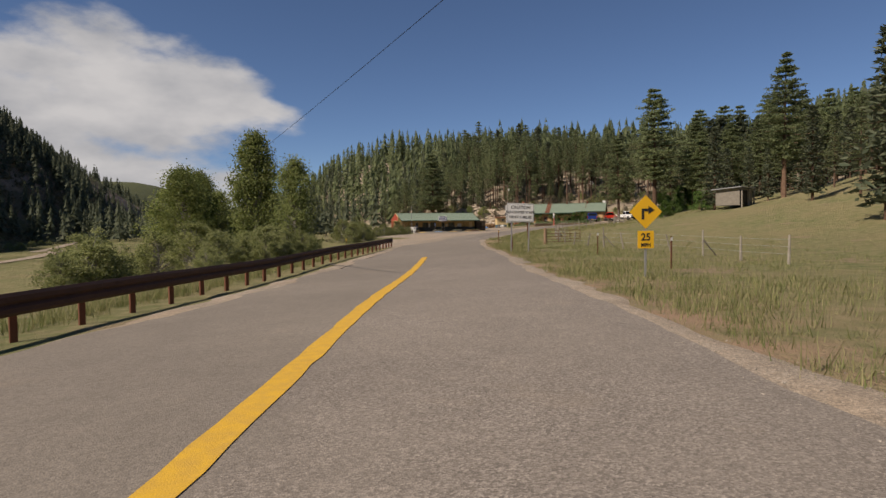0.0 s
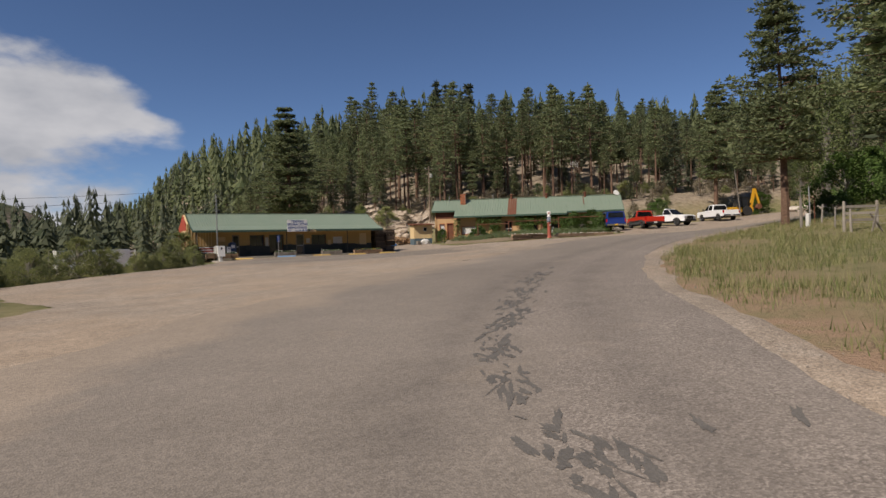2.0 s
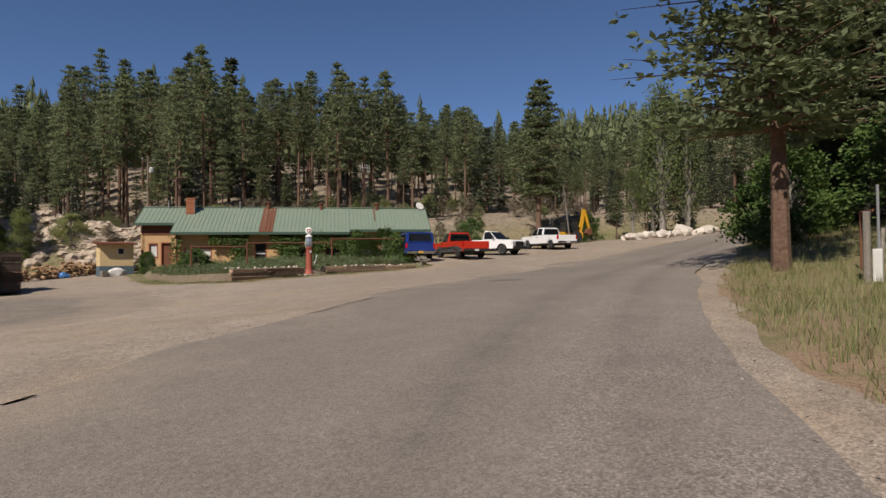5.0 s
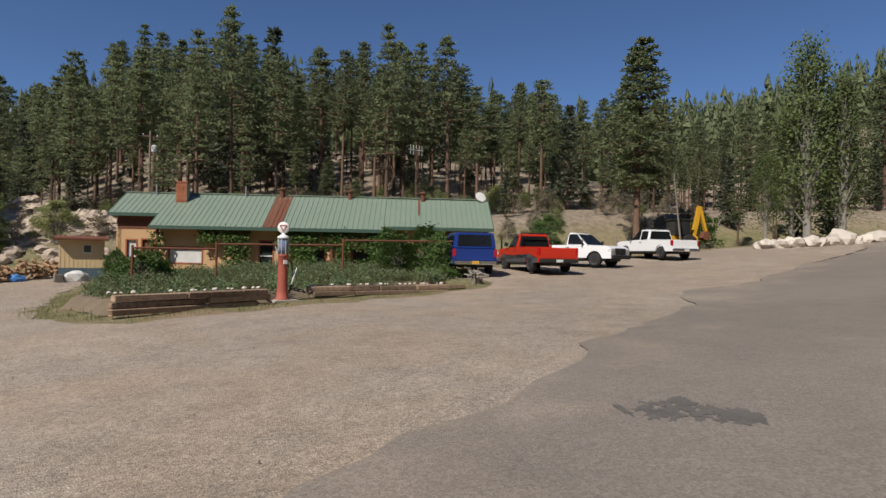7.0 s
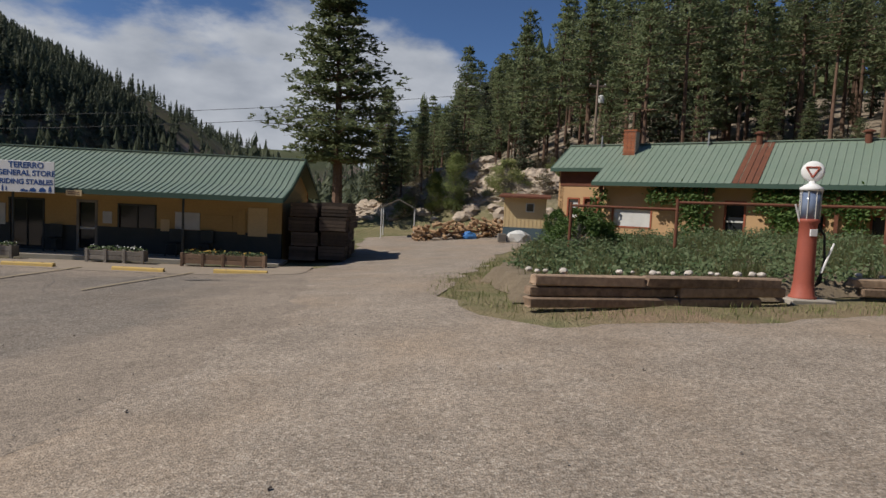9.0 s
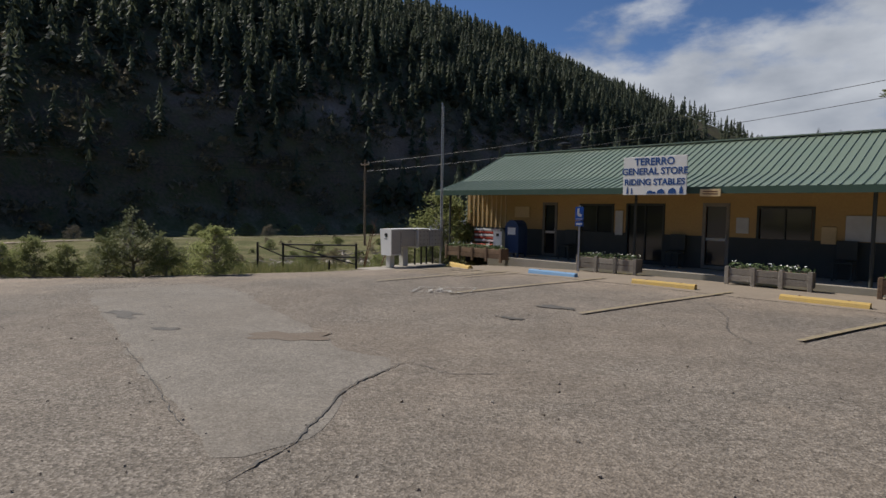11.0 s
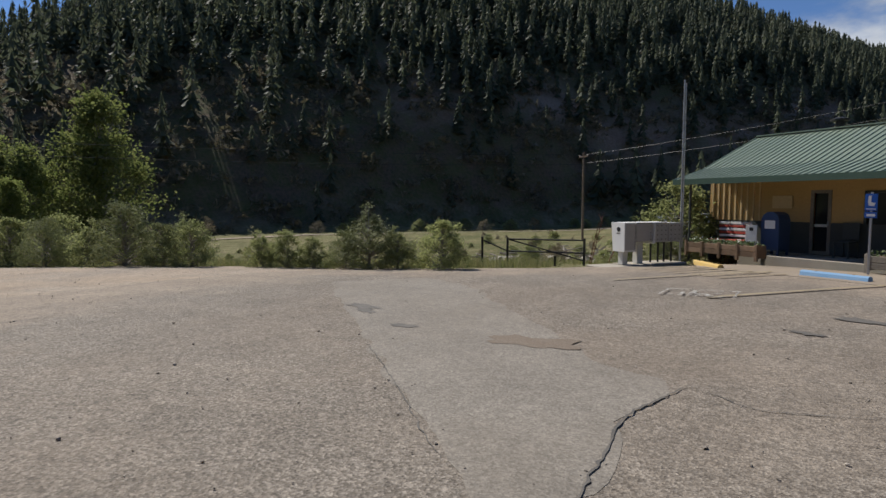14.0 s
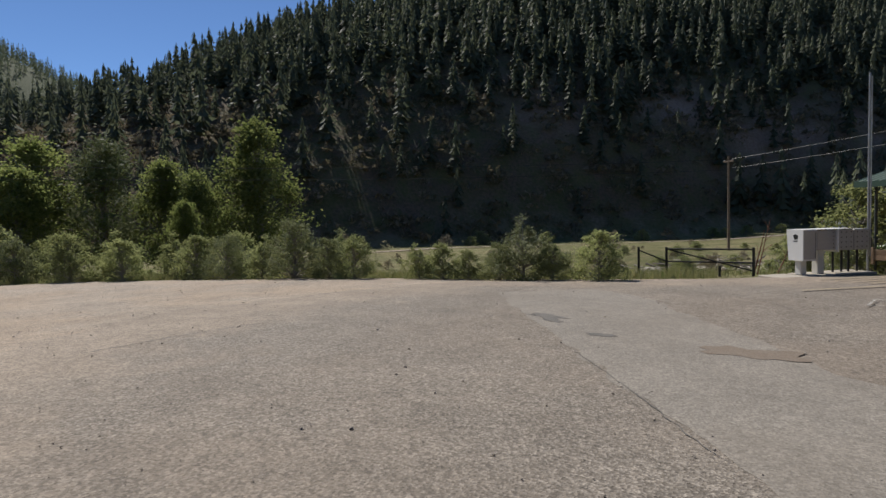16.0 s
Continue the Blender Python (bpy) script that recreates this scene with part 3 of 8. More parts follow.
def ground():
    def axis(lo, hi, step, reach):
        mid = list(np.arange(lo, hi + 1e-6, step))
        out, s, v = [], step, hi
        while v < reach:
            s *= 1.16
            v += s
            out.append(v)
        left, s, v = [], step, lo
        while v > -reach:
            s *= 1.16
            v -= s
            left.append(v)
        return np.array(left[::-1] + mid + out)
    xs, ys = axis(-50, 75, 1.0, 2600), axis(-150, 45, 1.0, 2600)
    X, Y = np.meshgrid(xs, ys)
    Z = height(X, Y)
    rng = np.random.default_rng(3)
    Z = Z + rng.normal(0, 0.018, Z.shape)
    # the roadway and the lot lie on a slightly sunken bed
    bed = np.ones(X.shape, bool)
    near = np.zeros(X.shape, bool)
    for dx, dy in ((1.1, 0), (-1.1, 0), (0, 1.1), (0, -1.1)):
        b = inside(X + dx, Y + dy, LOT) | inside(X + dx, Y + dy, RIGHT + LEFT[::-1])
        bed &= b
        near |= b
    Z = height(X, Y) + np.where(near, 0.25, 1.0) * (Z - height(X, Y)) - np.where(bed, 0.10, 0.0)
    V = np.c_[X.ravel(), Y.ravel(), Z.ravel()]
    nx, ny = len(xs), len(ys)
    i = (np.arange(ny - 1)[:, None] * nx + np.arange(nx - 1)).ravel()
    F = np.c_[i, i + 1, i + nx + 1, i + nx]
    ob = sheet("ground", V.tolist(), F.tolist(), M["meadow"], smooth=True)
    forest = smooth01((hill_north(X, Y) + hill_west(X, Y) + 0.5 * hill_east(X, Y) - 0.6) / 2.5)
    at = ob.data.attributes.new("forest", "FLOAT", "POINT")
    at.data.foreach_set("value", forest.ravel().astype(np.float32))
    # bare reddish earth: the scraped yard behind the trucks, the cut bank, the foot of the right verge
    soil = np.exp(-(((X - 62) / 7.0) ** 2 + ((Y + 8) / 5.0) ** 2)) + 0.8 * np.exp(-(((X - 55) / 12.0) ** 2 + ((Y - 0) / 3.5) ** 2))
    R = resample(RIGHT, 1.0)
    dist = np.full(X.shape, 99.0)
    for px, py in R:
        dist = np.minimum(dist, np.hypot(X - px, Y - py))
    soil = np.clip(soil + 1.3 * np.exp(-(dist / 2.6) ** 2), 0, 1)
    # where the glare-lifted litter tone lies: far ground and the west hill
    veiled_litter = np.maximum(smooth01((np.hypot(X, Y) - 330) / 200), smooth01((hill_west(X, Y) - 0.5) / 2.0))
    at = ob.data.attributes.new("veiled_litter", "FLOAT", "POINT")
    at.data.foreach_set("value", veiled_litter.ravel().astype(np.float32))
    soil = np.clip(soil + 0.9 * np.exp(-(((X - 29) / 7.0) ** 4 + ((Y + 12.6) / 1.0) ** 2)) + 0.8 * np.exp(-(((X - 23.6) / 1.7) ** 2 + ((Y + 7.5) / 5.0) ** 2)), 0, 1)
    at = ob.data.attributes.new("wooded", "FLOAT", "POINT")
    at.data.foreach_set("value", smooth01((np.hypot(X, Y) - 380) / 120).ravel().astype(np.float32))
    lush = 0.9 * smooth01((-4 - X) / 8) * smooth01((Y + 45) / 25)
    at = ob.data.attributes.new("lush", "FLOAT", "POINT")
    at.data.foreach_set("value", lush.ravel().astype(np.float32))
    # bands of the glare-paled scree tone across the west hill
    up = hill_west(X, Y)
    veiled_scree = np.exp(-((up - 24 - 5 * np.sin(Y / 23.0)) / 7.0) ** 2)
    veiled_scree *= smooth01((Y - 18) / 25)
    at = ob.data.attributes.new("veiled_scree", "FLOAT", "POINT")
    at.data.foreach_set("value", np.clip(veiled_scree, 0, 1).ravel().astype(np.float32))
    at = ob.data.attributes.new("soil", "FLOAT", "POINT")
    at.data.foreach_set("value", soil.ravel().astype(np.float32))
    return tagged(ob, "dry grassy meadow ground with bare earth and wooded slopes", "ground", kind="structure")




RIGHT = [(-53.50, -182.00), (-38.50, -140.06), (-28.57, -113.55), (-21.30, -93.55), (-15.44, -76.72), (-9.82, -61.84), (-5.91, -56.04), (-2.67, -51.08), (3.38, -43.11), (11.74, -36.15), (23.57, -30.91), (33.58, -28.59), (45.78, -25.91), (61.63, -24.03), (94.94, -23.50)]
LEFT = [(-62.50, -180.00), (-47.50, -138.54), (-36.97, -110.84), (-30.29, -93.56), (-24.20, -78.85), (-17.70, -62.07), (-14.55, -54.29), (-10.86, -47.75), (-4.88, -39.21), (3.08, -33.01), (17.18, -26.14), (27.78, -21.80), (40.29, -18.28), (59.24, -16.58), (94.93, -15.50)]


def road():
    n = 420
    R, L_ = resample(RIGHT, 0.3), resample(LEFT, 0.3)
    u = np.linspace(0, 1, n)
    # match both edges by their share of the length
    R = np.c_[np.interp(u, np.linspace(0, 1, len(R)), R[:, 0]), np.interp(u, np.linspace(0, 1, len(R)), R[:, 1])]
    L_ = np.c_[np.interp(u, np.linspace(0, 1, len(L_)), L_[:, 0]), np.interp(u, np.linspace(0, 1, len(L_)), L_[:, 1])]
    k = 25
    rng = np.random.default_rng(5)
    wob = np.convolve(rng.normal(0, 0.2, n + 20), np.ones(5) / 5, "same")[10:-10]
    wob2 = np.convolve(rng.normal(0, 0.9, n + 20), np.ones(7) / 7, "same")[10:-10]
    V = []
    for j in range(k):
        f = j / (k - 1)
        p = L_ * (1 - f) + R * f
        if j in (0, k - 1):
            d = (R - L_) / np.linalg.norm(R - L_, axis=1)[:, None]
            p = p + d * (wob if j else wob2)[:, None]
        z = height(p[:, 0], p[:, 1]) + (0.055 if 0 <= j < k - 1 else 0.035)
        V.append(np.c_[p, z])
    V = np.stack(V, 1).reshape(-1, 3)
    i = (np.arange(n - 1)[:, None] * k + np.arange(k - 1)).ravel()
    F = np.c_[i, i + 1, i + k + 1, i + k]
    ob = sheet("road", V.tolist(), F.tolist(), M["asphalt"], smooth=True)
    my = np.repeat(R[:, 1], k)
    across = np.tile(np.arange(k) / (k - 1), n)
    # the left lane is worn smooth, and past the meadow nearly the whole width
    limit = 0.5 + 0.55 * smooth01((my + 90) / 8.0) * (1 - smooth01((my + 68) / 8.0)) + 0.25 * smooth01((my + 68) / 8.0)
    worn = smooth01((limit - across) / 0.16 + 0.5)
    dusty = smooth01((0.34 - across) / 0.3) * smooth01((my + 66) / 10.0) * (1 - 0.6 * smooth01((my + 41) / 8.0))
    tracks = (np.exp(-((across - 0.62) / 0.05) ** 2) + 0.9 * np.exp(-((across - 0.84) / 0.045) ** 2)) * smooth01((my + 58) / 8.0)
    at = ob.data.attributes.new("tracks", "FLOAT", "POINT")
    at.data.foreach_set("value", tracks.astype(np.float32))
    at = ob.data.attributes.new("dust", "FLOAT", "POINT")
    at.data.foreach_set("value", dusty.astype(np.float32))
    at = ob.data.attributes.new("worn", "FLOAT", "POINT")
    at.data.foreach_set("value", worn.astype(np.float32))
    tagged(ob, "worn grey chip-sealed asphalt mountain road", "road", kind="structure")
    return L_, R


LOT = [(-18.50, -59.65), (-17.29, -49.40), (-15.65, -40.94), (-14.51, -37.55), (-9.6, -36.6), (-7.6, -33.2), (-9.3, -29.2), (-12.20, -24.79), (-10.05, -19.22), (-7.92, -15.28), (-5.13, -12.09), (-1.73, -8.31), (0.46, -6.23), (1.85, -4.10), (3.08, -2.41), (17.84, -1.60), (18.66, 2.43), (18.07, 9.42), (18.27, 14.92), (23.56, 18.94), (28.39, 17.50),
       (27.67, 11.56), (25.56, 5.62), (23.71, -0.62), (22.36, -5.25), (21.67, -9.69), (21.93, -11.98), (22.76, -13.17), (24.77, -13.21), (29.16, -12.40), (33.09, -12.13), (35.77, -11.93), (36.80, -11.09), (37.31, -9.55), (36.04, -6.37), (37.60, -4.92), (49.16, -5.07), (58.35, -6.81), (74.62, -9.52), (94.92, -12.00), (94.93, -17.00),
       (59.44, -20.05), (40.34, -21.61), (27.91, -25.29), (17.41, -29.77), (3.83, -36.15), (-3.66, -41.58), (-8.87, -48.48), (-12.73, -54.22)]
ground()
ROAD_L, ROAD_R = road()


# ---- the lot and the drive ----
def draped(name, poly, lift, material, label, category, step=0.6, rag=0.15, kind="structure", seed=1, rim=0.012, dusty=0.0):
    """A thin skin on the ground inside an outline with a ragged edge that runs out into the ground."""
    rng = np.random.default_rng(seed)
    P = np.array(poly, float)
    P = np.r_[P, P[:1]]
    edge = []
    for a, b in zip(P, P[1:]):
        m = max(1, int(np.hypot(*(b - a)) / (step * 0.6)))
        edge += [a + (b - a) * i / m for i in range(m)]
    edge = np.array(edge)
    for _ in range(2):
        edge = 0.5 * edge + 0.25 * (np.roll(edge, 1, 0) + np.roll(edge, -1, 0))
    wob = rng.normal(0, rag, edge.shape)
    edge = edge + 0.6 * wob + 0.4 * np.roll(wob, 1, 0)
    xs = np.arange(edge[:, 0].min(), edge[:, 0].max(), step)
    ys = np.arange(edge[:, 1].min(), edge[:, 1].max(), step)
    X, Y = np.meshgrid(xs, ys)
    X, Y = (X + rng.normal(0, step * 0.15, X.shape)).ravel(), (Y + rng.normal(0, step * 0.15, Y.shape)).ravel()
    ok = inside(X, Y, edge)
    for dx, dy in ((0.45, 0), (-0.45, 0), (0, 0.45), (0, -0.45)):
        ok &= inside(X + dx * step, Y + dy * step, edge)
    pts = np.r_[edge, np.c_[X[ok], Y[ok]]]
    n = len(edge)
    out = delaunay_2d_cdt([Vector(p) for p in pts.tolist()], [], [list(range(n))], 1, 1e-4)
    q = np.array([(v.x, v.y) for v in out[0]])
    rims = np.array([any(o < n for o in src) or not src for src in out[3]])
    z = height(q[:, 0], q[:, 1]) + np.where(rims, rim, lift(q[:, 0], q[:, 1]) if callable(lift) else lift)
    ob = sheet(name, np.c_[q, z].tolist(), [list(f) for f in out[2]], material, smooth=True)
    if dusty:
        far = np.min(np.hypot(q[:, None, 0] - edge[None, :, 0], q[:, None, 1] - edge[None, :, 1]), 1)
        at = ob.data.attributes.new("dust", "FLOAT", "POINT")
        at.data.foreach_set("value", (1.15 * smooth01(1 - far / dusty)).astype(np.float32))
    return tagged(ob, label, category, kind=kind)


draped("lot", LOT, 0.03, M["gravel"], "dusty pale gravel forecourt with tyre tracks", "gravel lot", 0.7, 0.2)
PAVED = [(-2.49, -11.65), (-1.03, -8.40), (0.72, -6.48), (2.25, -4.49), (3.44, -2.69), (17.67, -2.03), (18.20, -4.54), (18.78, -8.74), (19.23, -12.83), (18.19, -17.23), (14.26, -20.51), (8.28, -21.41), (1.74, -19.12)]
draped("lot_asphalt", PAVED, 0.038, M["lot"], "broken grey-brown asphalt in front of the store", "asphalt", 0.5, 0.2, seed=2, rim=0.032, dusty=3.6)
draped("concrete_apron", [(3.22, -3.04), (4.15, -3.51), (7.90, -3.34), (17.86, -3.44), (17.76, -0.57), (3.05, -0.84)], 0.05, M["apron"], "dusty concrete apron between the lot and the porch", "concrete apron", 0.5, 0.03, seed=9, rim=0.045)
draped("asphalt_patch", [(1.64, -12.27), (4.82, -12.92), (8.15, -13.56), (10.50, -14.00), (11.74, -14.23), (12.44, -14.39), (12.52, -13.77), (12.13, -13.27), (11.66, -12.80), (11.53, -12.41), (11.27, -11.84), (10.89, -11.68), (10.35, -11.92), (9.58, -11.58), (7.47, -11.01), (3.71, -9.94), (1.73, -9.97)], 0.047, M["patch"], "lighter smooth asphalt patch with a broken edge", "asphalt patch", 0.3, 0.05, seed=4, rim=0.041)


def road_line(name, pts, width, lift, material, label, seed=0):
    P = resample(pts, 0.5)
    d = np.gradient(P, axis=0)
    d /= np.linalg.norm(d, axis=1)[:, None]
    nrm = np.c_[d[:, 1], -d[:, 0]]
    rng = np.random.default_rng(seed)
    V, F = [], []
    for k, s in enumerate((-1, 1)):
        q = P + nrm * s * (width / 2 + rng.normal(0, width * 0.04, len(P)))[:, None]
        V.append(np.c_[q, height(q[:, 0], q[:, 1]) + lift])
    n = len(P)
    V = np.concatenate(V)
    F = [(i, i + n, i + n + 1, i + 1) for i in range(n - 1)]
    return tagged(sheet(name, V.tolist(), F, material, smooth=True), label, "road marking", kind="structure")


road_line("yellow_centre_line", [(-57.80, -181.00), (-43.00, -139.05), (-32.77, -111.15), (-22.36, -84.41)], 0.30, 0.064, M["yellow_line"], "solid yellow centre line painted on the road")
for k, (xa, ya, xb, yb) in enumerate([(8.33, -2.65, 7.70, -7.45), (11.35, -2.76, 10.84, -7.69), (14.66, -3.06, 13.95, -7.69), (5.55, -2.94, 4.79, -6.94)]):
    road_line("parking_line", [(xa, ya), ((xa + xb) / 2, (ya + yb) / 2), (xb, yb)], 0.10, 0.066, M["faded_line"], "faded yellow parking bay line", k)
for k in range(7):
    road_line("hatching_line", [(3.3 + k * 0.42, -5.0), (3.42 + k * 0.42, -4.1), (3.55 + k * 0.42, -3.2)], 0.08, 0.066, M["faded_line"], "faded hatched no-parking lines", k + 9)
rng_t = random.Random(8)


def stain(x, y, a, b, turn, lift, into=None):
    """A blot with a ragged outline, a dried spill of tar or oil."""
    bm = into or B()
    ring = []
    n = 22
    for i in range(n):
        t = 2 * math.pi * i / n
        r = 1 + rng_t.uniform(-0.4, 0.35)
        px, py = a * r * math.cos(t), b * r * math.sin(t)
        c, s = math.cos(radians(turn)), math.sin(radians(turn))
        wx, wy = x + px * c - py * s, y + px * s + py * c
        ring.append(bm.verts.new((wx, wy, H(wx, wy) + lift)))
    mid = bm.verts.new((x, y, H(x, y) + lift))
    for i in range(n):
        bm.faces.new((ring[i], ring[(i + 1) % n], mid))
    if into:
        return
    tagged(part("tar_stain", bm, M["tar"]), "dark tar and oil stain on the paving", "stain", "stains on the paving", "structure")


def crack(pts, width, lift, seed):
    """An open crack: a thin dark ragged line that wanders."""
    P = resample(pts, 0.07)
    rng = np.random.default_rng(seed)
    P = P + np.cumsum(rng.normal(0, 0.006, P.shape), 0) + rng.normal(0, 0.008, P.shape)
    d = np.gradient(P, axis=0)
    nr = np.c_[d[:, 1], -d[:, 0]] / (np.linalg.norm(d, axis=1)[:, None] + 1e-9)
    n = len(P)
    w = width * rng.uniform(0.35, 1.3, n) * np.minimum(1, np.minimum(np.arange(n), np.arange(n)[::-1]) / 6 + 0.1)
    V = np.concatenate([np.c_[q, height(q[:, 0], q[:, 1]) + lift] for q in (P - nr * w[:, None] / 2, P + nr * w[:, None] / 2)])
    tagged(sheet("crack", V.tolist(), [(i, i + n, i + n + 1, i + 1) for i in range(n - 1)], M["tar"]), "open crack in the old asphalt", "crack", "cracks in the paving", "structure")


# blotched tar along the wheel track of the bend
track = resample([(-4.45, -50.27), (-3.82, -48.72), (-3.30, -47.57), (-2.79, -46.75), (-1.42, -45.08), (0.17, -43.31), (1.88, -41.39), (3.33, -40.11)], 0.3)
blots = B()
for k, (x, y) in enumerate(track):
    nx_, ny_ = track[min(k + 1, len(track) - 1)] - track[max(k - 1, 0)]
    run = math.degrees(math.atan2(ny_, nx_))
    thick = 0.35 + 0.65 * math.sin(k * 0.55 + 0.6) ** 2
    for _ in range(9):
        if rng_t.random() < 0.75 * thick:
            stain(float(x) + rng_t.gauss(0, 0.14), float(y) + rng_t.gauss(0, 0.14), rng_t.uniform(0.05, 0.24), rng_t.uniform(0.012, 0.05), run + rng_t.gauss(0, 14), 0.0575 + 0.0004 * (k % 7), blots)
for k in range(46):
    stain(24.45 + rng_t.gauss(0, 0.2), -25.3 + rng_t.gauss(0, 0.3), rng_t.uniform(0.05, 0.22), rng_t.uniform(0.03, 0.09), rng_t.uniform(0, 60), 0.0575 + 0.0004 * (k % 7), blots)
tagged(part("tar_blotches", blots, M["tar"]), "blotched dark tar along the wheel track", "stain", kind="stuff")
for x, y, a, b, c in ((-3.29, -49.90, 0.2, 0.04, 60), (-2.70, -50.20, 0.18, 0.04, 40), (4.37, -39.20, 0.3, 0.08, 45)):
    stain(x, y, a, b, c, 0.06)
for x, y, a, b, c in ((5.64, -12.78, 0.42, 0.13, 15), (6.07, -12.88, 0.25, 0.1, 0), (7.52, -12.84, 0.25, 0.1, 40), (10.12, -7.35, 0.4, 0.15, 0), (10.33, -8.77, 0.22, 0.1, 0), (15.70, -5.18, 0.5, 0.15, 0)):
    stain(x, y, a, b, c, 0.051)
crack([(-27.21, -82.52), (-26.95, -84.94), (-26.47, -88.61), (-26.18, -90.95), (-25.92, -93.18)], 0.16, 0.0585, 7)
crack([(11.34, -11.66), (11.26, -11.76), (11.52, -12.41), (11.66, -12.80), (11.97, -13.13), (12.25, -13.48), (12.57, -13.87), (12.80, -14.47)], 0.024, 0.051, 1)
crack([(11.26, -11.74), (11.50, -11.72), (11.88, -11.79), (12.08, -11.67), (12.53, -11.14)], 0.016, 0.046, 2)
crack([(8.15, -13.56), (10.50, -14.00), (11.74, -14.23)], 0.012, 0.046, 3)
crack([(13.80, -8.43), (13.04, -7.60), (12.57, -6.09), (11.62, -4.71)], 0.014, 0.046, 4)
crack([(2.80, -8.64), (4.23, -8.15), (5.75, -8.48), (7.21, -9.12)], 0.014, 0.046, 5)
crack([(6.46, -19.47), (5.64, -18.72), (5.17, -18.31), (4.31, -17.01)], 0.03, 0.041, 6)
rusty = mat("rust_brown_stain", (0.175, 0.136, 0.102), (0.20, 0.166, 0.13), 4.0, 0.9, bump=0.3, bump_scale=50, fine=0.2)
for x, y, a, b, c in ((9.20, -11.88, 0.5, 0.32, 32),):
    bm = B()
    stain(x, y, a, b, c, 0.0505, bm)
    tagged(part("brown_stain", bm, rusty), "rust-brown dirt stain on the asphalt", "stain", "stains on the paving", "structure")
# faded wheelchair mark of the reserved bay: worn strokes with gaps
bm = B()
worn = random.Random(6)
for x0, x1, y0, y1 in ((-0.62, 0.62, 0.36, 0.42), (-0.62, 0.62, -0.42, -0.36), (-0.62, -0.56, -0.35, 0.35), (0.56, 0.62, -0.35, 0.35), (-0.16, -0.04, -0.1, 0.25), (-0.16, 0.22, -0.18, -0.10), (0.14, 0.22, -0.32, -0.18), (-0.3, -0.22, -0.25, 0.05), (-0.22, 0.1, -0.3, -0.24), (0.25, 0.45, 0.0, 0.08)):
    n = max(2, int(max(x1 - x0, y1 - y0) / 0.045))
    for k in range(n):
        if worn.random() < 0.22:
            continue
        if x1 - x0 > y1 - y0:
            a, b = x0 + (x1 - x0) * k / n, x0 + (x1 - x0) * (k + 0.98) / n
            box(bm, a, b, y0 + worn.uniform(0, 0.03), y1 - worn.uniform(0, 0.03), 0, 0.004)
        else:
            a, b = y0 + (y1 - y0) * k / n, y0 + (y1 - y0) * (k + 0.98) / n
            box(bm, x0 + worn.uniform(0, 0.03), x1 - worn.uniform(0, 0.03), a, b, 0, 0.004)
mark = part("bay_marking", bm, mat("worn_white_paint", (0.55, 0.53, 0.49), (0.27, 0.24, 0.205), 14.0, 0.85, fine=0.1, amount=0.8))
mark.matrix_world = pose(7.3, -7.2, H(7.3, -7.2), 0, 0, 33)
for v in mark.data.vertices:
    w = mark.matrix_world @ v.co
    v.co.z += H(w.x, w.y) - H(7.3, -7.2) + 0.072
tagged(mark, "faded white painted mark of a reserved bay", "road marking", kind="structure")
# light dirt track through the river flat
road_line("dirt_track", [(-62, -62), (-60, -34), (-57, -12), (-58, 4), (-66, 24), (-72, 42), (-73, 62), (-72, 90)], 2.4, 0.09, M["gravel"], "pale dirt track through the river meadow", 3)


# ---- ribbed metal roof ----
def ribbed(L, y0, z0, y1, z1, pitch=0.3, x0=0.0, thick=0.05):
    """A sheet of standing ribs, from the eave (y0, z0) up to (y1, z1)."""
    bm = B()
    n = int(L / pitch)
    xs, hs = [], []
    for i in range(n + 1):
        x = x0 + L * i / n
        for dx, h in ((-0.03, 0), (-0.012, 0.03), (0.012, 0.03), (0.03, 0)):
            xs.append(min(max(x + dx, x0), x0 + L))
            hs.append(h)
    top = []
    for (y, z) in ((y0, z0), (y1, z1)):
        top.append([bm.verts.new((x, y, z + h + thick)) for x, h in zip(xs, hs)])
    bot = [[bm.verts.new((x, y, z)) for x in (x0, x0 + L)] for (y, z) in ((y0, z0), (y1, z1))]
    for i in range(len(xs) - 1):
        if abs(xs[i + 1] - xs[i]) > 1e-6:
            bm.faces.new((top[0][i], top[0][i + 1], top[1][i + 1], top[1][i]))
    bm.faces.new((bot[0][0], bot[1][0], bot[1][1], bot[0][1]))
    bmesh.ops.recalc_face_normals(bm, faces=bm.faces[:])
    return bm


def wall_with(bm, axis, at, thick, lo, hi, z0, z1, holes):
    """A wall along x or y with rectangular openings (a, b, za, zb)."""
    holes = sorted(holes)
    us = sorted({lo, hi, *[h[0] for h in holes], *[h[1] for h in holes]})
    for a, b in zip(us, us[1:]):
        spans, cur = [], z0
        for h in holes:
            if h[0] <= a + 1e-6 and h[1] >= b - 1e-6:
                if h[2] > cur:
                    spans.append((cur, h[2]))
                cur = h[3]
        if cur < z1:
            spans.append((cur, z1))
        for za, zb in spans:
            if axis == "x":
                box(bm, a, b, at, at + thick, za, zb)
            else:
                box(bm, at, at + thick, a, b, za, zb)
    return bm


def frame_bm(a, b, za, zb, y, w=0.07, d=0.06, axis="x"):
    bm = B()
    for (p, q, r, s) in ((a, b, zb - w, zb), (a, b, za, za + w), (a, a + w, za + w, zb - w), (b - w, b, za + w, zb - w)):
        if axis == "x":
            box(bm, p, q, y - d, y + 0.02, r, s)
        else:
            box(bm, y - d, y + 0.02, p, q, r, s)
    return bm


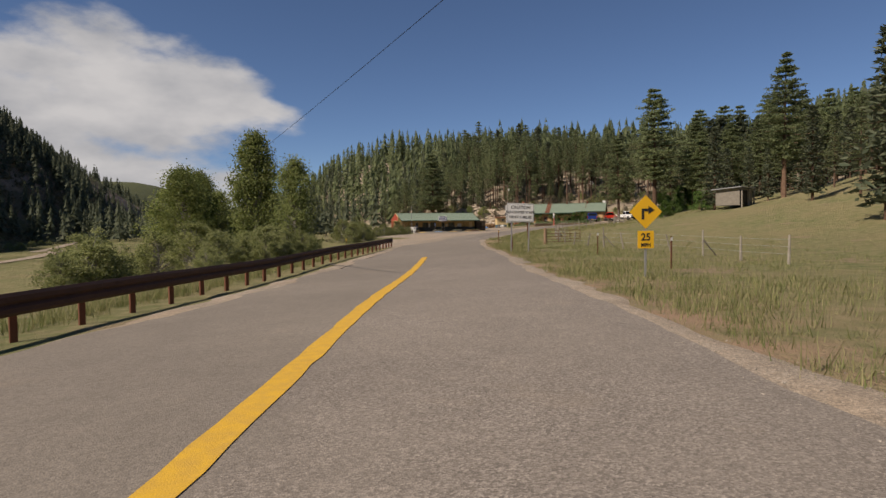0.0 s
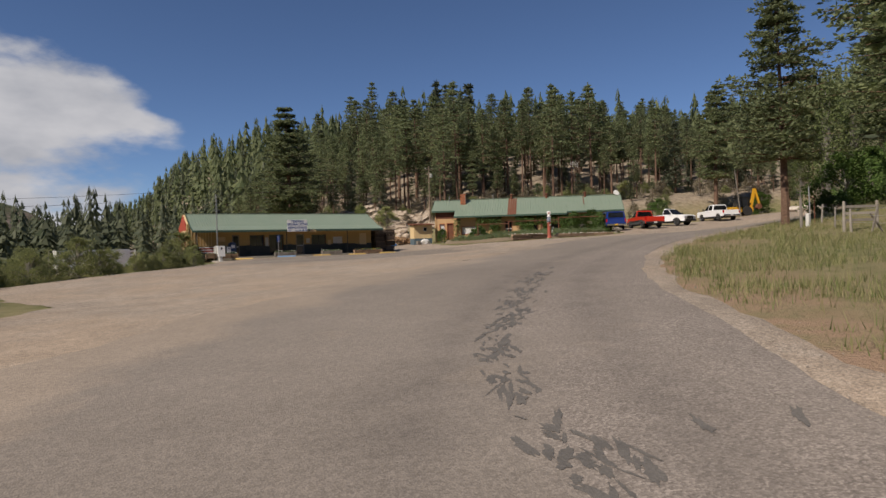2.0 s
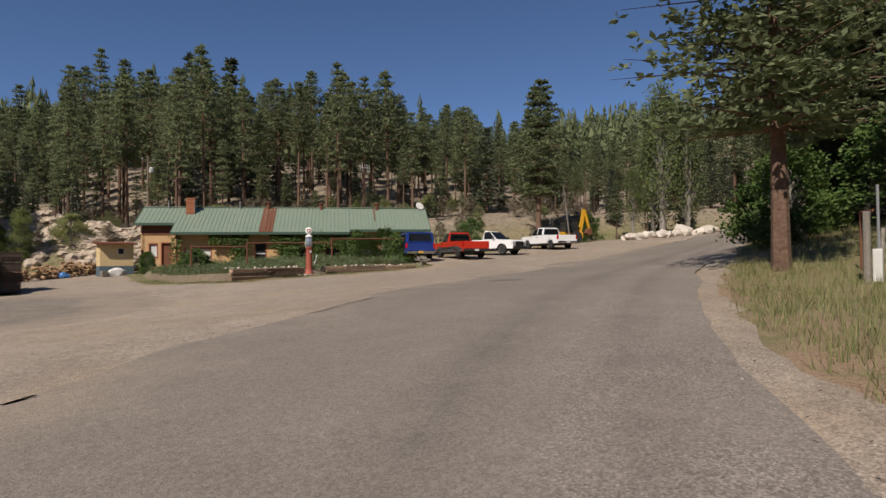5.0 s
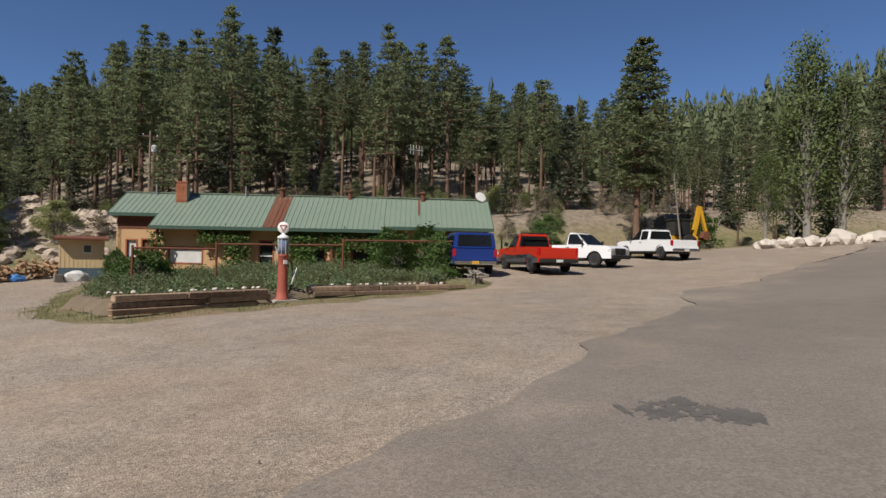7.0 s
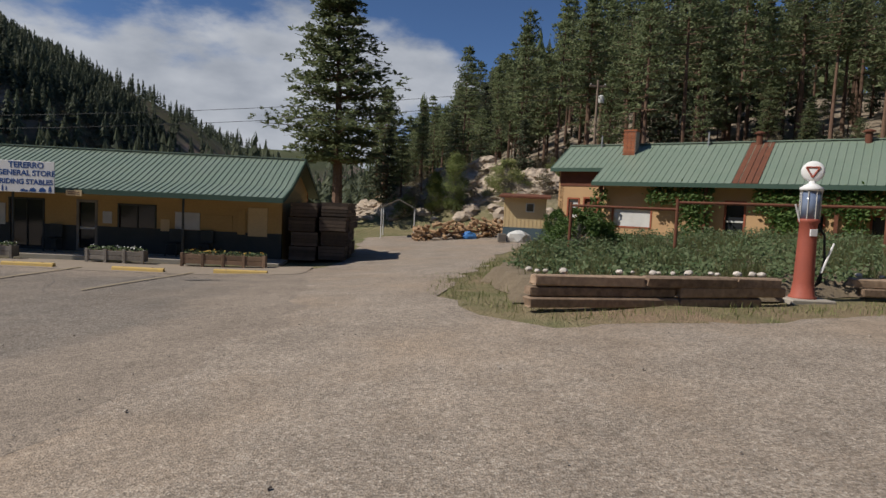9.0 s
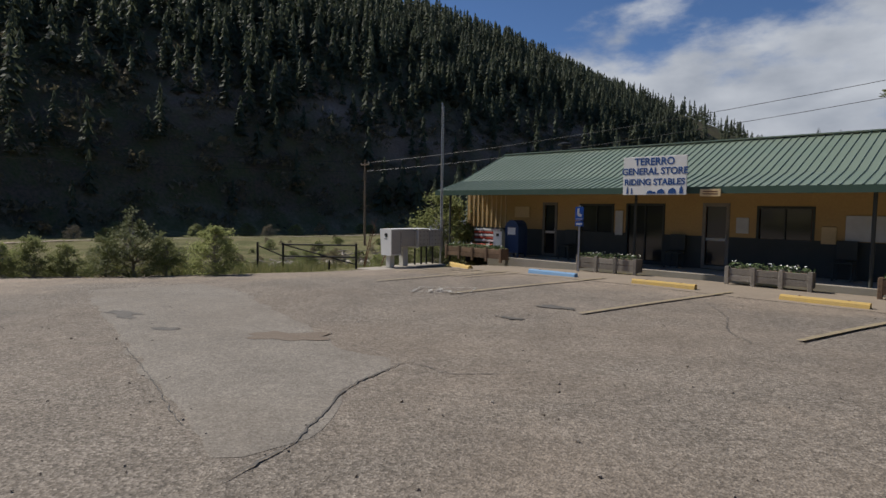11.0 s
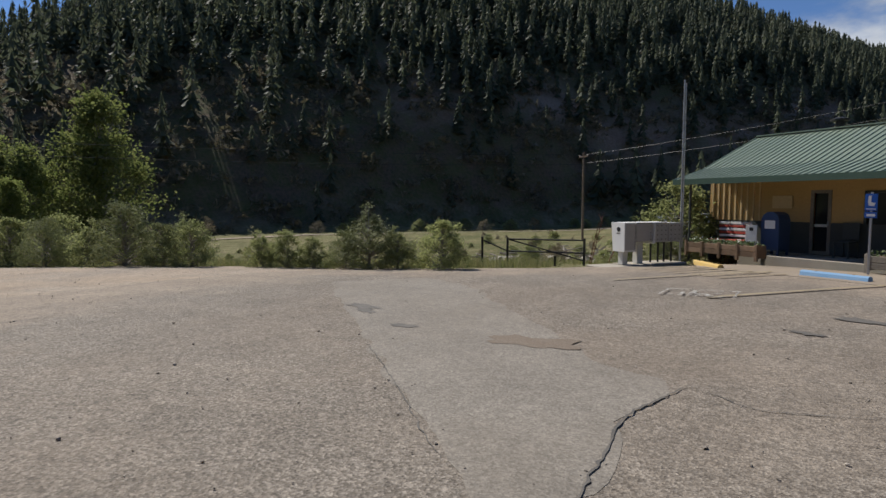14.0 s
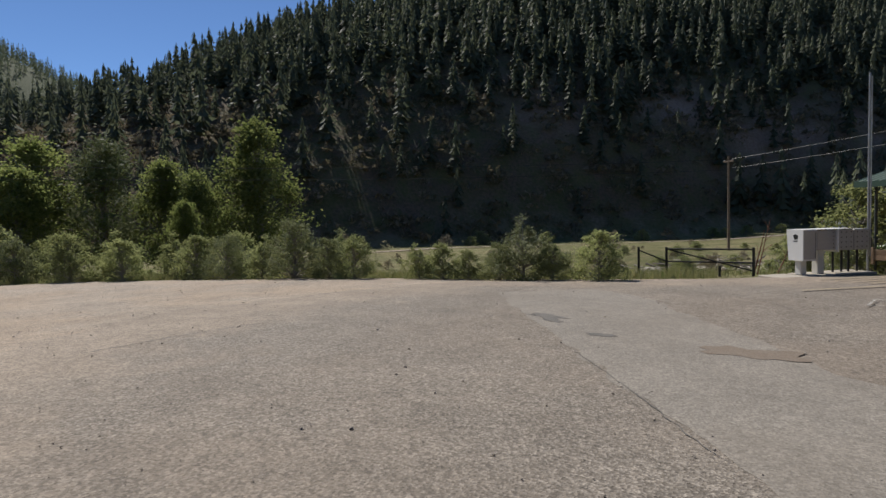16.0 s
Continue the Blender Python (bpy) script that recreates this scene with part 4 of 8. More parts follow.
def text_mesh(body, size, m, material, parent, name="lettering", bold=0.0):
    cu = bpy.data.curves.new(name, "FONT")
    cu.body, cu.size, cu.align_x, cu.align_y, cu.extrude, cu.offset = body, size, "CENTER", "CENTER", 0.004, bold
    tmp = new(name, cu)
    me = bpy.data.meshes.new_from_object(tmp.evaluated_get(bpy.context.evaluated_depsgraph_get()))
    bpy.data.objects.remove(tmp)
    me.materials.append(material)
    ob = new(name, me)
    ob.parent = parent
    ob.matrix_local = m
    return ob


# ---- the general store ----
STORE = Matrix.Translation((0.24, 0.78, 0.0)) @ Matrix.Diagonal((0.919, 0.863, 0.94, 1))


def by_store(x, y, z, turn=0.0):
    """A pose on the store's own plan."""
    p = STORE @ Vector((x, y, z))
    return pose(p.x, p.y, p.z, 0, 0, turn)


def store():
    s = thing("store_building", STORE, "long low general store with green metal roof and ochre walls", "store")
    X0, X1, YF, YR, YB = -0.25, 17.4, 0.6, 2.9, 6.4
    ZE, ZR = 2.40, 4.03
    zb = lambda y: ZR - (y - YR) * 0.36
    YK, ZK = -0.1, 2.80        # the slope flattens over the porch
    part("roof_front", ribbed(X1 + 0.45, YK, ZK, YR, ZR, 0.225, 0.0), M["green_roof"], s, "ribbed green metal roof slope")
    part("porch_roof", ribbed(X1 + 0.45, -1.6, ZE, YK, ZK, 0.225, 0.0), M["green_roof"], s, "flatter ribbed green porch roof")
    part("roof_back", ribbed(X1 + 0.45, YB + 0.7, zb(YB + 0.7), YR, ZR, 0.28, 0.0), M["green_roof"], s)
    bm = B()
    box(bm, -0.02, X1 + 0.47, YR - 0.14, YR + 0.14, ZR + 0.06, ZR + 0.1)
    part("ridge_cap", bm, M["green_roof"], s)
    bm = B()
    box(bm, -0.02, X1 + 0.47, -1.66, -1.61, ZE - 0.12, ZE + 0.06)
    part("fascia", bm, M["green_trim"], s)
    for x in (-0.04, X1 + 0.46):
        bm = B()
        prism(bm, [(-1.6, ZE - 0.1), (YK, ZK - 0.1), (YR, ZR - 0.1), (YB + 0.7, zb(YB + 0.7) - 0.1), (YB + 0.7, zb(YB + 0.7) + 0.07), (YR, ZR + 0.09), (YK, ZK + 0.07), (-1.6, ZE + 0.07)], "x", x, x + 0.04)
        part("barge_board", bm, M["green_trim"], s)
    doors = [(3.6, 4.25), (9.55, 10.35)]
    wins = [(5.2, 6.55, 1.0, 2.02), (7.0, 8.35, 0.15, 2.04), (11.1, 12.58, 1.0, 1.98)]
    holes = [(a, b, 0.12, 2.06) for a, b in doors] + wins
    up, lowb = B(), B()
    ceil = lambda y: ZK + (y - YK) * (ZR - ZK) / (YR - YK) - 0.02
    wall_with(up, "x", YF, 0.16, X0, X1, 1.08, ceil(YF), [(a, b, max(c, 1.08), d) for a, b, c, d in holes])
    wall_with(lowb, "x", YF - 0.02, 0.18, X0 + 0.0, X1, 0.1, 1.08, [(a, b, c, min(d, 1.08)) for a, b, c, d in holes if c < 1.08])
    part("front_wall", up, M["yellow_siding"], s, "ochre painted upper front wall")
    part("wainscot", lowb, M["dark_wain"], s, "dark painted lower front wall")
    bm = B()
    x = X0 + 0.12
    while x < 2.0:
        box(bm, x, x + 0.05, YF - 0.035, YF, 1.1, 2.9)
        x += 0.24
    part("batten_siding", bm, M["cream_siding"], s, "cream board-and-batten siding")
    # end walls
    for name, x, m_ in (("end_wall_west", X0, "cream_siding"), ("end_wall_east", X1 - 0.16, "yellow_siding")):
        bm = B()
        prism(bm, [(YF + 0.16, -0.9), (YB, -0.9), (YB, zb(YB)), (YR, ZR - 0.03), (YF + 0.16, ceil(YF))], "x", x, x + 0.16)
        part(name, bm, M[m_], s)
    bm = B()
    box(bm, X0, X1, YB, YB + 0.16, -0.9, zb(YB))
    part("back_wall", bm, M["red_board"], s)
    # west gable: red top and back half, cream front with two windows
    bm = B()
    prism(bm, [(YF + 0.3, 2.42), (YR - 0.2, 2.42), (YB, 2.42), (YB, zb(YB) - 0.05), (YR, ZR - 0.08), (YF + 0.3, ceil(YF + 0.3) - 0.03)], "x", X0 - 0.05, X0 - 0.003)
    part("gable_top", bm, M["red_board"], s, "red boarded gable")
    bm = B()
    box(bm, X0 - 0.05, X0 - 0.003, 3.9, YB, -0.9, 2.42)
    part("gable_back_half", bm, M["red_board"], s)
    bm = B()
    box(bm, X0 - 0.08, X0 - 0.003, YF + 0.1, 3.86, 2.34, 2.5)
    part("gable_band", bm, M["cream_siding"], s)
    bm = B()
    box(bm, X0 - 0.12, X0 - 0.003, YF + 0.1, 3.9, -0.9, 0.15)
    part("stucco_base", bm, M["tan_stucco"], s)
    for y in (1.7, 2.75):
        w = part("window", frame_bm(y - 0.26, y + 0.26, 1.1, 2.05, X0 - 0.0, 0.05, 0.04, "y"), M["red_board"], s)
        bm = B()
        box(bm, X0 - 0.02, X0 - 0.006, y - 0.21, y + 0.21, 1.15, 2.0)
        part("pane", bm, M["glass"], w)
    # doors and windows of the front
    for a, b in doors:
        d = part("door", frame_bm(a, b, 0.12, 2.06, YF, 0.1, 0.03), M["grey_timber"], s, "grey-framed screen door")
        bm = B()
        box(bm, a + 0.1, b - 0.1, YF + 0.06, YF + 0.09, 0.22, 1.96)
        part("pane", bm, M["glass"], d)
        bm = B()
        box(bm, a + 0.1, b - 0.1, YF + 0.02, YF + 0.05, 0.95, 1.03)
        part("cross_rail", bm, M["dirty_white"], d)
        bm = B()
        box(bm, b - 0.09, b - 0.05, YF - 0.07, YF - 0.02, 1.0, 1.14, 0.008)
        part("door_handle", bm, M["grey_metal"], d)
    for a, b, c, dz in wins:
        w = part("window", frame_bm(a, b, c, dz, YF, 0.07, 0.03), M["dark_wain"], s)
        for i in range(2):
            bm = B()
            u0, u1 = a + 0.07 + i * (b - a - 0.14) / 2, a + 0.07 + (i + 1) * (b - a - 0.14) / 2 - 0.03
            box(bm, u0, u1, YF + 0.05, YF + 0.07, c + 0.07, dz - 0.07)
            part("pane", bm, M["glass"], w)
        bm = B()
        box(bm, (a + b) / 2 - 0.02, (a + b) / 2 + 0.02, YF, YF + 0.08, c + 0.07, dz - 0.07)
        part("mullion", bm, M["dark_wain"], w)
    # floor behind the front wall, coloured near-black in place of indoor shade
    bm = B()
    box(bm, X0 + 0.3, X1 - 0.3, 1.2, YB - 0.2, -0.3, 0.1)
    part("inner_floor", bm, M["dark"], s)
    # porch
    bm = B()
    box(bm, 2.4, X1 + 0.3, -1.25, YF - 0.03, -0.35, 0.11, 0.015)
    part("porch_slab", bm, M["concrete"], s, "worn concrete porch slab")
    for x in (0.35, 8.2, 14.2):
        bm = B()
        w = 0.11 if x > 17 else 0.045
        rod(bm, (x, -1.15 if x < 17 else 0.42, 0.1 if x > 2 else -0.3), (x, -1.15 if x < 17 else 0.42, ZE + 0.05), w, w, 8)
        part("post", bm, M["dirty_white"] if x > 17 else M["dark_wain"], s)
    for i in range(22):
        bm = B()
        x = 0.3 + i * (X1 - 0.1) / 21
        prism(bm, [(-1.5, ZE - 0.09), (YK, ZK - 0.09), (YK, ZK - 0.01), (-1.5, ZE)], "x", x - 0.02, x + 0.02)
        part("rafter", bm, M["yellow_siding"], s)
    # stove pipe
    bm = B()
    turned(bm, [(0.13, 0), (0.13, 0.5), (0.3, 0.5), (0.3, 0.56), (0.1, 0.62)], 12, Matrix.Translation((2.9, 3.1, 3.85)))
    part("stove_pipe", bm, M["black_metal"], s)
    # notices on the wall
    for (a, b, c, d, mm) in ((10.55, 10.9, 1.2, 1.65, "dirty_white"), (13.3, 14.25, 1.1, 1.75, "dirty_white"), (14.45, 15.5, 1.15, 1.7, "yellow_siding"), (15.7, 16.0, 1.0, 1.9, "yellow_siding"), (16.1, 16.85, 0.95, 2.05, "cream_siding"), (6.62, 6.9, 1.0, 1.8, "dirty_white"), (2.3, 3.0, 1.5, 1.9, "cream_siding"), (12.75, 13.1, 1.0, 1.45, "cream_siding")):
        bm = B()
        box(bm, a, b, YF - 0.055, YF - 0.025, c, d, 0.006)
        part("notice_board", bm, M[mm], s)
    return s


store()


def store_sign():
    s = thing("store_sign", by_store(9.06, -1.82, 2.78), "white hanging sign with blue hand-painted lettering", "sign")
    bm = B()
    box(bm, -0.87, 0.87, -0.02, 0.02, -0.5, 0.5, 0.006)
    part("board", bm, M["white_paint"], s)
    blue = mat("blue_sign_paint", (0.02, 0.075, 0.24), (0.03, 0.09, 0.27), 5.0, 0.6)
    for body, z, size in (("TERERRO", 0.36, 0.26), ("GENERAL STORE", 0.11, 0.24), ("RIDING STABLES", -0.17, 0.225)):
        text_mesh(body, size, pose(0, -0.022, z, 90), blue, s, "lettering", 0.006)
    rng = random.Random(2)
    for x, w, h in ((-0.74, 0.05, 0.2), (-0.62, 0.04, 0.16), (-0.1, 0.18, 0.09), (0.2, 0.22, 0.13), (0.5, 0.22, 0.15), (0.74, 0.1, 0.2), (0.02, 0.1, 0.06)):
        bm = B()
        prism(bm, [(x - w / 2, -0.47), (x + w / 2, -0.47), (x + w * 0.45, -0.47 + h * 0.6), (x + w * 0.1, -0.47 + h), (x - w * 0.35, -0.47 + h * 0.7)], "y", -0.027, -0.018)
        part("painted_shape", bm, blue, s)
    for x in (-0.7, 0.7):
        bm = B()
        rod(bm, (x, 0, 0.2), (x, 0.2, -0.22), 0.012, 0.012, 6)
        part("hanger", bm, M["black_metal"], s)
    s2 = thing("small_sign", by_store(10.6, -1.68, 2.3), "small wooden sign hanging under the eave", "sign")
    bm = B()
    box(bm, -0.25, 0.25, -0.015, 0.015, -0.09, 0.09, 0.004)
    part("board", bm, M["cream_siding"], s2)
    for z in (-0.03, 0.03):
        bm = B()
        box(bm, -0.18, 0.18, -0.019, -0.014, z - 0.012, z + 0.012)
        part("bar", bm, M["rust"], s2)


store_sign()


def parking_stops():
    colours = {"blue": mat("blue_kerb_paint", (0.19, 0.36, 0.58), (0.28, 0.40, 0.55), 6.0, 0.8, fine=0.08), "yellow": mat("yellow_kerb_paint", (0.62, 0.42, 0.12), (0.50, 0.36, 0.16), 6.0, 0.8, fine=0.1)}
    for x, y, c, a, w in ((6.97, -2.95, "blue", -1, 0.72), (9.95, -2.96, "yellow", 1, 0.72), (13.08, -3.0, "yellow", -2, 0.74), (16.0, -2.96, "yellow", 2, 0.76), (3.6, -2.85, "yellow", -22, 0.72)):
        t = thing("wheel_stop", pose(x, y, H(x, y) + 0.03, 0, 0, a), f"{'light blue' if c == 'blue' else 'chipped yellow'} painted concrete wheel stop", "wheel stop", "wheel stops before the store")
        bm = B()
        prism(bm, [(-0.09, 0), (0.09, 0), (0.07, 0.09), (0.045, 0.12), (-0.045, 0.12), (-0.07, 0.09)], "x", -w, w)
        part("block", bm, colours[c], t)
        for sx in (-0.55, 0.55):
            bm = B()
            rod(bm, (sx * w, 0, 0.115), (sx * w, 0, 0.13), 0.02, 0.02, 8)
            part("pin", bm, M["rust"], t)


parking_stops()


def planter_box(x0, x1, y, material, seed, label):
    rng = random.Random(seed)
    z0 = 0.05
    t = thing("planter_box", by_store((x0 + x1) / 2, y, z0) @ Matrix.Diagonal((0.92, 0.92, 0.76, 1)), label, "planter", "planters before the store")
    w = (x1 - x0) / 2
    n = max(3, int(round((x1 - x0) / 0.75)))
    for i in range(n):
        a, b = -w + 2 * w * i / n, -w + 2 * w * (i + 1) / n
        for j in range(2):
            bm = B()
            box(bm, a + 0.04, b - 0.04, -0.24, -0.2, 0.05 + j * 0.2, 0.235 + j * 0.2, 0.006)
            part("board", bm, material, t)
    for i in range(n + 1):
        bm = B()
        a = -w + 2 * w * i / n
        box(bm, a - 0.05, a + 0.05, -0.26, -0.19, -0.1, 0.5, 0.008)
        part("post", bm, material, t)
    bm = B()
    box(bm, -w, w, 0.18, 0.22, 0, 0.46)
    box(bm, -w, -w + 0.03, -0.2, 0.2, 0, 0.46)
    box(bm, w - 0.03, w, -0.2, 0.2, 0, 0.46)
    part("back_board", bm, material, t)
    bm = B()
    box(bm, -w + 0.03, w - 0.03, -0.2, 0.18, 0.05, 0.42)
    part("soil", bm, M["bark"], t)
    V, F = [], []
    for _ in range(int(180 * w)):
        leaf(V, F, (rng.uniform(-w, w), rng.uniform(-0.18, 0.18), rng.uniform(0.42, 0.6)), 0.05, rng)
    part_from("flower_leaves", V, F, M["herb"], t)
    V, F = [], []
    for _ in range(int(26 * w)):
        leaf(V, F, (rng.uniform(-w, w), rng.uniform(-0.2, 0.1), rng.uniform(0.55, 0.66)), 0.035, rng)
    tagged(part_from("flowers", V, F, M["yellow_line"] if seed % 2 else M["white_paint"], t), "", kind="stuff")


def leaf(V, F, c, s, rng):
    a = Vector((rng.gauss(0, 1), rng.gauss(0, 1), rng.gauss(0, 0.8))).normalized()
    b = a.orthogonal().normalized()
    c = Vector(c)
    k = len(V)
    V += [tuple(c - a * s), tuple(c + b * s * 0.6), tuple(c + a * s), tuple(c - b * s * 0.6)]
    F.append((k, k + 1, k + 2, k + 3))


def part_from(name, V, F, material, parent, label=""):
    ob = sheet(name, V, F, material, parent)
    if label:
        tagged(ob, label)
    return ob


planter_box(14.57, 17.4, -2.0, M["timber"], 1, "long wooden planter box with small yellow flowers")
planter_box(11.3, 13.2, -1.95, M["grey_timber"], 2, "grey wooden planter box with sparse flowers")
planter_box(6.85, 8.75, -1.95, M["grey_timber"], 4, "wooden planter box with white flowers")
planter_box(0.95, 3.6, -1.75, M["timber"], 6, "wooden planter box beside the mailboxes")


# ---- the house with the vine-grown front ----
HOUSE = pose(29.51, 11.97, 0, 0, 0, -39.0) @ Matrix.Diagonal((0.955, 0.82, 0.97, 1))


def house():
    s = thing("house", HOUSE, "long low tan house with green metal roof and climbing vines", "house")
    L, ZR, G = 22.1, 6.0, 0.6
    yE, zE = -4.25, 3.85           # main eave
    slope = (ZR - zE) / -yE
    zat = lambda y: ZR - abs(y) * slope
    part("roof_front_left", ribbed(2.9, -2.75, zat(2.75), 0, ZR, 0.3, -0.3), M["green_roof"], s, "upper end of the green metal roof")
    part("roof_front", ribbed(13.3, yE, zE, 0, ZR, 0.3, 2.6), M["green_roof"], s, "ribbed green metal roof slope")
    part("roof_front_right", ribbed(6.5, yE + 0.45, zat(yE + 0.45) - 0.02, 0, ZR - 0.02, 0.3, 15.9), M["green_roof"], s, "lower right end of the green roof")
    part("roof_back", ribbed(L + 0.6, 4.6, zat(4.6), 0, ZR, 0.3, -0.3), M["green_roof"], s)
    bm = B()
    box(bm, -0.32, L + 0.32, -0.15, 0.15, ZR + 0.05, ZR + 0.1)
    part("ridge_cap", bm, M["green_roof"], s)
    for a, b, y, z in ((-0.3, 2.6, -2.78, zat(2.75)), (2.6, 15.9, yE - 0.04, zE), (15.9, 22.4, yE + 0.41, zat(yE + 0.45) - 0.02)):
        bm = B()
        box(bm, a, b, y - 0.03, y + 0.03, z - 0.13, z + 0.06)
        part("fascia", bm, M["green_trim"], s)
    for x in (-0.33, 22.38):
        bm = B()
        y0 = -2.75 if x < 0 else yE + 0.45
        prism(bm, [(y0, zat(y0) - 0.13), (0, ZR - 0.1), (4.6, zat(4.6) - 0.1), (4.6, zat(4.6) + 0.07), (0, ZR + 0.08), (y0, zat(y0) + 0.06)], "x", x - 0.02, x + 0.02)
        part("barge_board", bm, M["green_trim"], s)
    bm = B()
    prism(bm, [(yE, zE - 0.1), (-2.75, zat(2.75) - 0.1), (-2.75, zat(2.75) + 0.04), (yE, zE + 0.04)], "x", 2.57, 2.61)
    part("barge_board", bm, M["green_trim"], s)
    # rusted sheet in the roof
    bm = B()
    n = Vector((0, slope, 1)).normalized()
    x = 9.0
    for i in range(4):
        prism(bm, [(yE - 0.02, zE + 0.05), (0.05, ZR + 0.06), (0.05, ZR + 0.1), (yE - 0.02, zE + 0.095)], "x", x + i * 0.26, x + i * 0.26 + 0.23)
    part("rusted_roof_sheet", bm, M["rust"], s, "rusted brown roof sheets")
    bm = B()
    prism(bm, [(yE * 0.55, zat(yE * 0.55) + 0.09), (-0.3, zat(0.3) + 0.09), (-0.3, zat(0.3) + 0.1), (yE * 0.55, zat(yE * 0.55) + 0.1)], "x", 17.9, 18.0)
    part("rust_streak", bm, M["rust"], s)
    # walls
    yW = -3.3
    wins = [(3.4, 5.4, 1.75, 2.75), (8.6, 9.5, 1.3, 3.2), (11.4, 12.5, 1.9, 2.8), (14.0, 15.2, 1.9, 2.8), (16.6, 18.2, 1.9, 2.8)]
    bm = B()
    wall_with(bm, "x", yW, 0.3, 2.9, L, G, zat(yW) - 0.06, wins)
    part("front_wall", bm, M["tan_stucco"], s, "tan stucco front wall")
    bm = B()
    wall_with(bm, "x", -2.25, 0.3, 0.1, 2.9, G, 3.75, [(1.45, 2.3, 1.2, 3.2), (0.55, 1.25, 2.0, 3.15)])
    part("end_front_wall", bm, M["tan_stucco"], s)
    bm = B()
    box(bm, 0.1, 2.9, -2.28, -1.95, 3.75, zat(2.3) - 0.05)
    part("attic_wall", bm, M["rust"], s, "dark brown boards under the eave")
    for x in (0.0, L - 0.3):
        bm = B()
        y0 = -2.25 if x < 1 else yW
        prism(bm, [(y0, G), (4.0, G), (4.0, zat(4.0) - 0.05), (0, ZR - 0.05), (y0, zat(y0) - 0.05)], "x", x + 0.003, x + 0.297)
        part("end_wall", bm, M["tan_stucco"], s)
    bm = B()
    box(bm, 0.3, L - 0.3, 3.7, 4.0, G, zat(4.0) - 0.05)
    part("back_wall", bm, M["tan_stucco"], s)
    bm = B()
    box(bm, 2.9, 3.2, yW + 0.3, -2.25, G, 3.9)
    part("return_wall", bm, M["tan_stucco"], s)
    # windows and doors
    trim = mat("brick_red_trim", (0.33, 0.10, 0.05), (0.27, 0.09, 0.05), 4.0, 0.8)
    for k, (a, b, c, d) in enumerate(wins):
        w = part("door" if k == 1 else "window", frame_bm(a, b, c, d, yW, 0.08, 0.03), trim, s, "brick-red door frame" if k == 1 else "")
        bm = B()
        box(bm, a + 0.08, b - 0.08, yW + 0.1, yW + 0.13, c + 0.08, d - 0.08)
        part("pane", bm, M["glass"] if k != 0 else M["dirty_white"], w)
        if k == 1:
            bm = B()
            box(bm, a + 0.08, b - 0.08, yW + 0.05, yW + 0.09, c + 0.08, c + 0.5)
            box(bm, a + 0.08, b - 0.08, yW + 0.05, yW + 0.09, c + 0.95, c + 1.03)
            part("panel", bm, M["dirty_white"], w)
    for (a, b, c, d, mm) in ((1.45, 2.3, 1.2, 3.2, "rust"), (0.55, 1.25, 2.0, 3.15, "dirty_white")):
        w = part("door" if mm == "rust" else "window", frame_bm(a, b, c, d, -2.25, 0.08, 0.03), trim, s)
        bm = B()
        box(bm, a + 0.08, b - 0.08, -2.12, -2.06, c + 0.08, d - 0.08)
        part("panel" if mm == "rust" else "pane", bm, M[mm], w)
    # ceiling inside the house, its shade given by the near-black colour
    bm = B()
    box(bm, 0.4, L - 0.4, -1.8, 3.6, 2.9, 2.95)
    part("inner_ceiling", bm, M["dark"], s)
    # porch posts
    for x in (3.0, 7.9, 12.9, 16.2, 19.0, 21.9):
        bm = B()
        box(bm, x - 0.07, x + 0.07, yE + 0.25, yE + 0.39, G, zE - 0.02)
        part("porch_post", bm, M["rust"], s)
    # chimneys and vents
    ch = part("chimney", box(B(), 3.15, 3.75, -1.25, -0.65, zat(1.3), ZR + 0.62), M["mortar"], s, "red brick chimney")
    z, k = zat(1.3) + 0.02, 0
    while z < ZR + 0.58:
        bm = B()
        o = 0.1 if k % 2 else 0.0
        for i in range(3):
            box(bm, 3.14 + i * 0.21 - o * 0.5, 3.14 + i * 0.21 + 0.19 - o * 0.5, -1.275, -1.25, z, z + 0.06)
            box(bm, 3.125, 3.15, -1.25 + i * 0.2, -1.25 + i * 0.2 + 0.18, z, z + 0.06)
        part("brick_course", bm, M["brick"], ch)
        z += 0.072
        k += 1
    part("chimney_cap", box(B(), 3.1, 3.8, -1.3, -0.6, ZR + 0.62, ZR + 0.7), M["brick"], ch)
    for x, h in ((9.35, 0.55), (13.6, 0.5), (18.2, 0.5)):
        bm = B()
        turned(bm, [(0.14, 0), (0.14, h), (0.24, h), (0.24, h + 0.05), (0.1, h + 0.12)], 10, Matrix.Translation((x, -0.25, ZR - 0.15)))
        part("flue", bm, M["rust"], s)
    bm = B()
    for x in (1.6, 7.1):
        rod(bm, (x, -0.3, ZR - 0.1), (x, -0.3, ZR + 0.55), 0.04, 0.04, 8)
    part("vent_pipe", bm, M["grey_metal"], s)
    bm = B()
    turned(bm, [(0.02, -0.1), (0.2, -0.07), (0.36, 0.0)], 14, Matrix.Translation((21.9, -0.2, ZR + 0.25)) @ pose(0, 0, 0, 60, 0, 20))
    part("satellite_dish", bm, M["dirty_white"], s)
    # vines on the porch: a hanging curtain with gaps
    rng = random.Random(5)
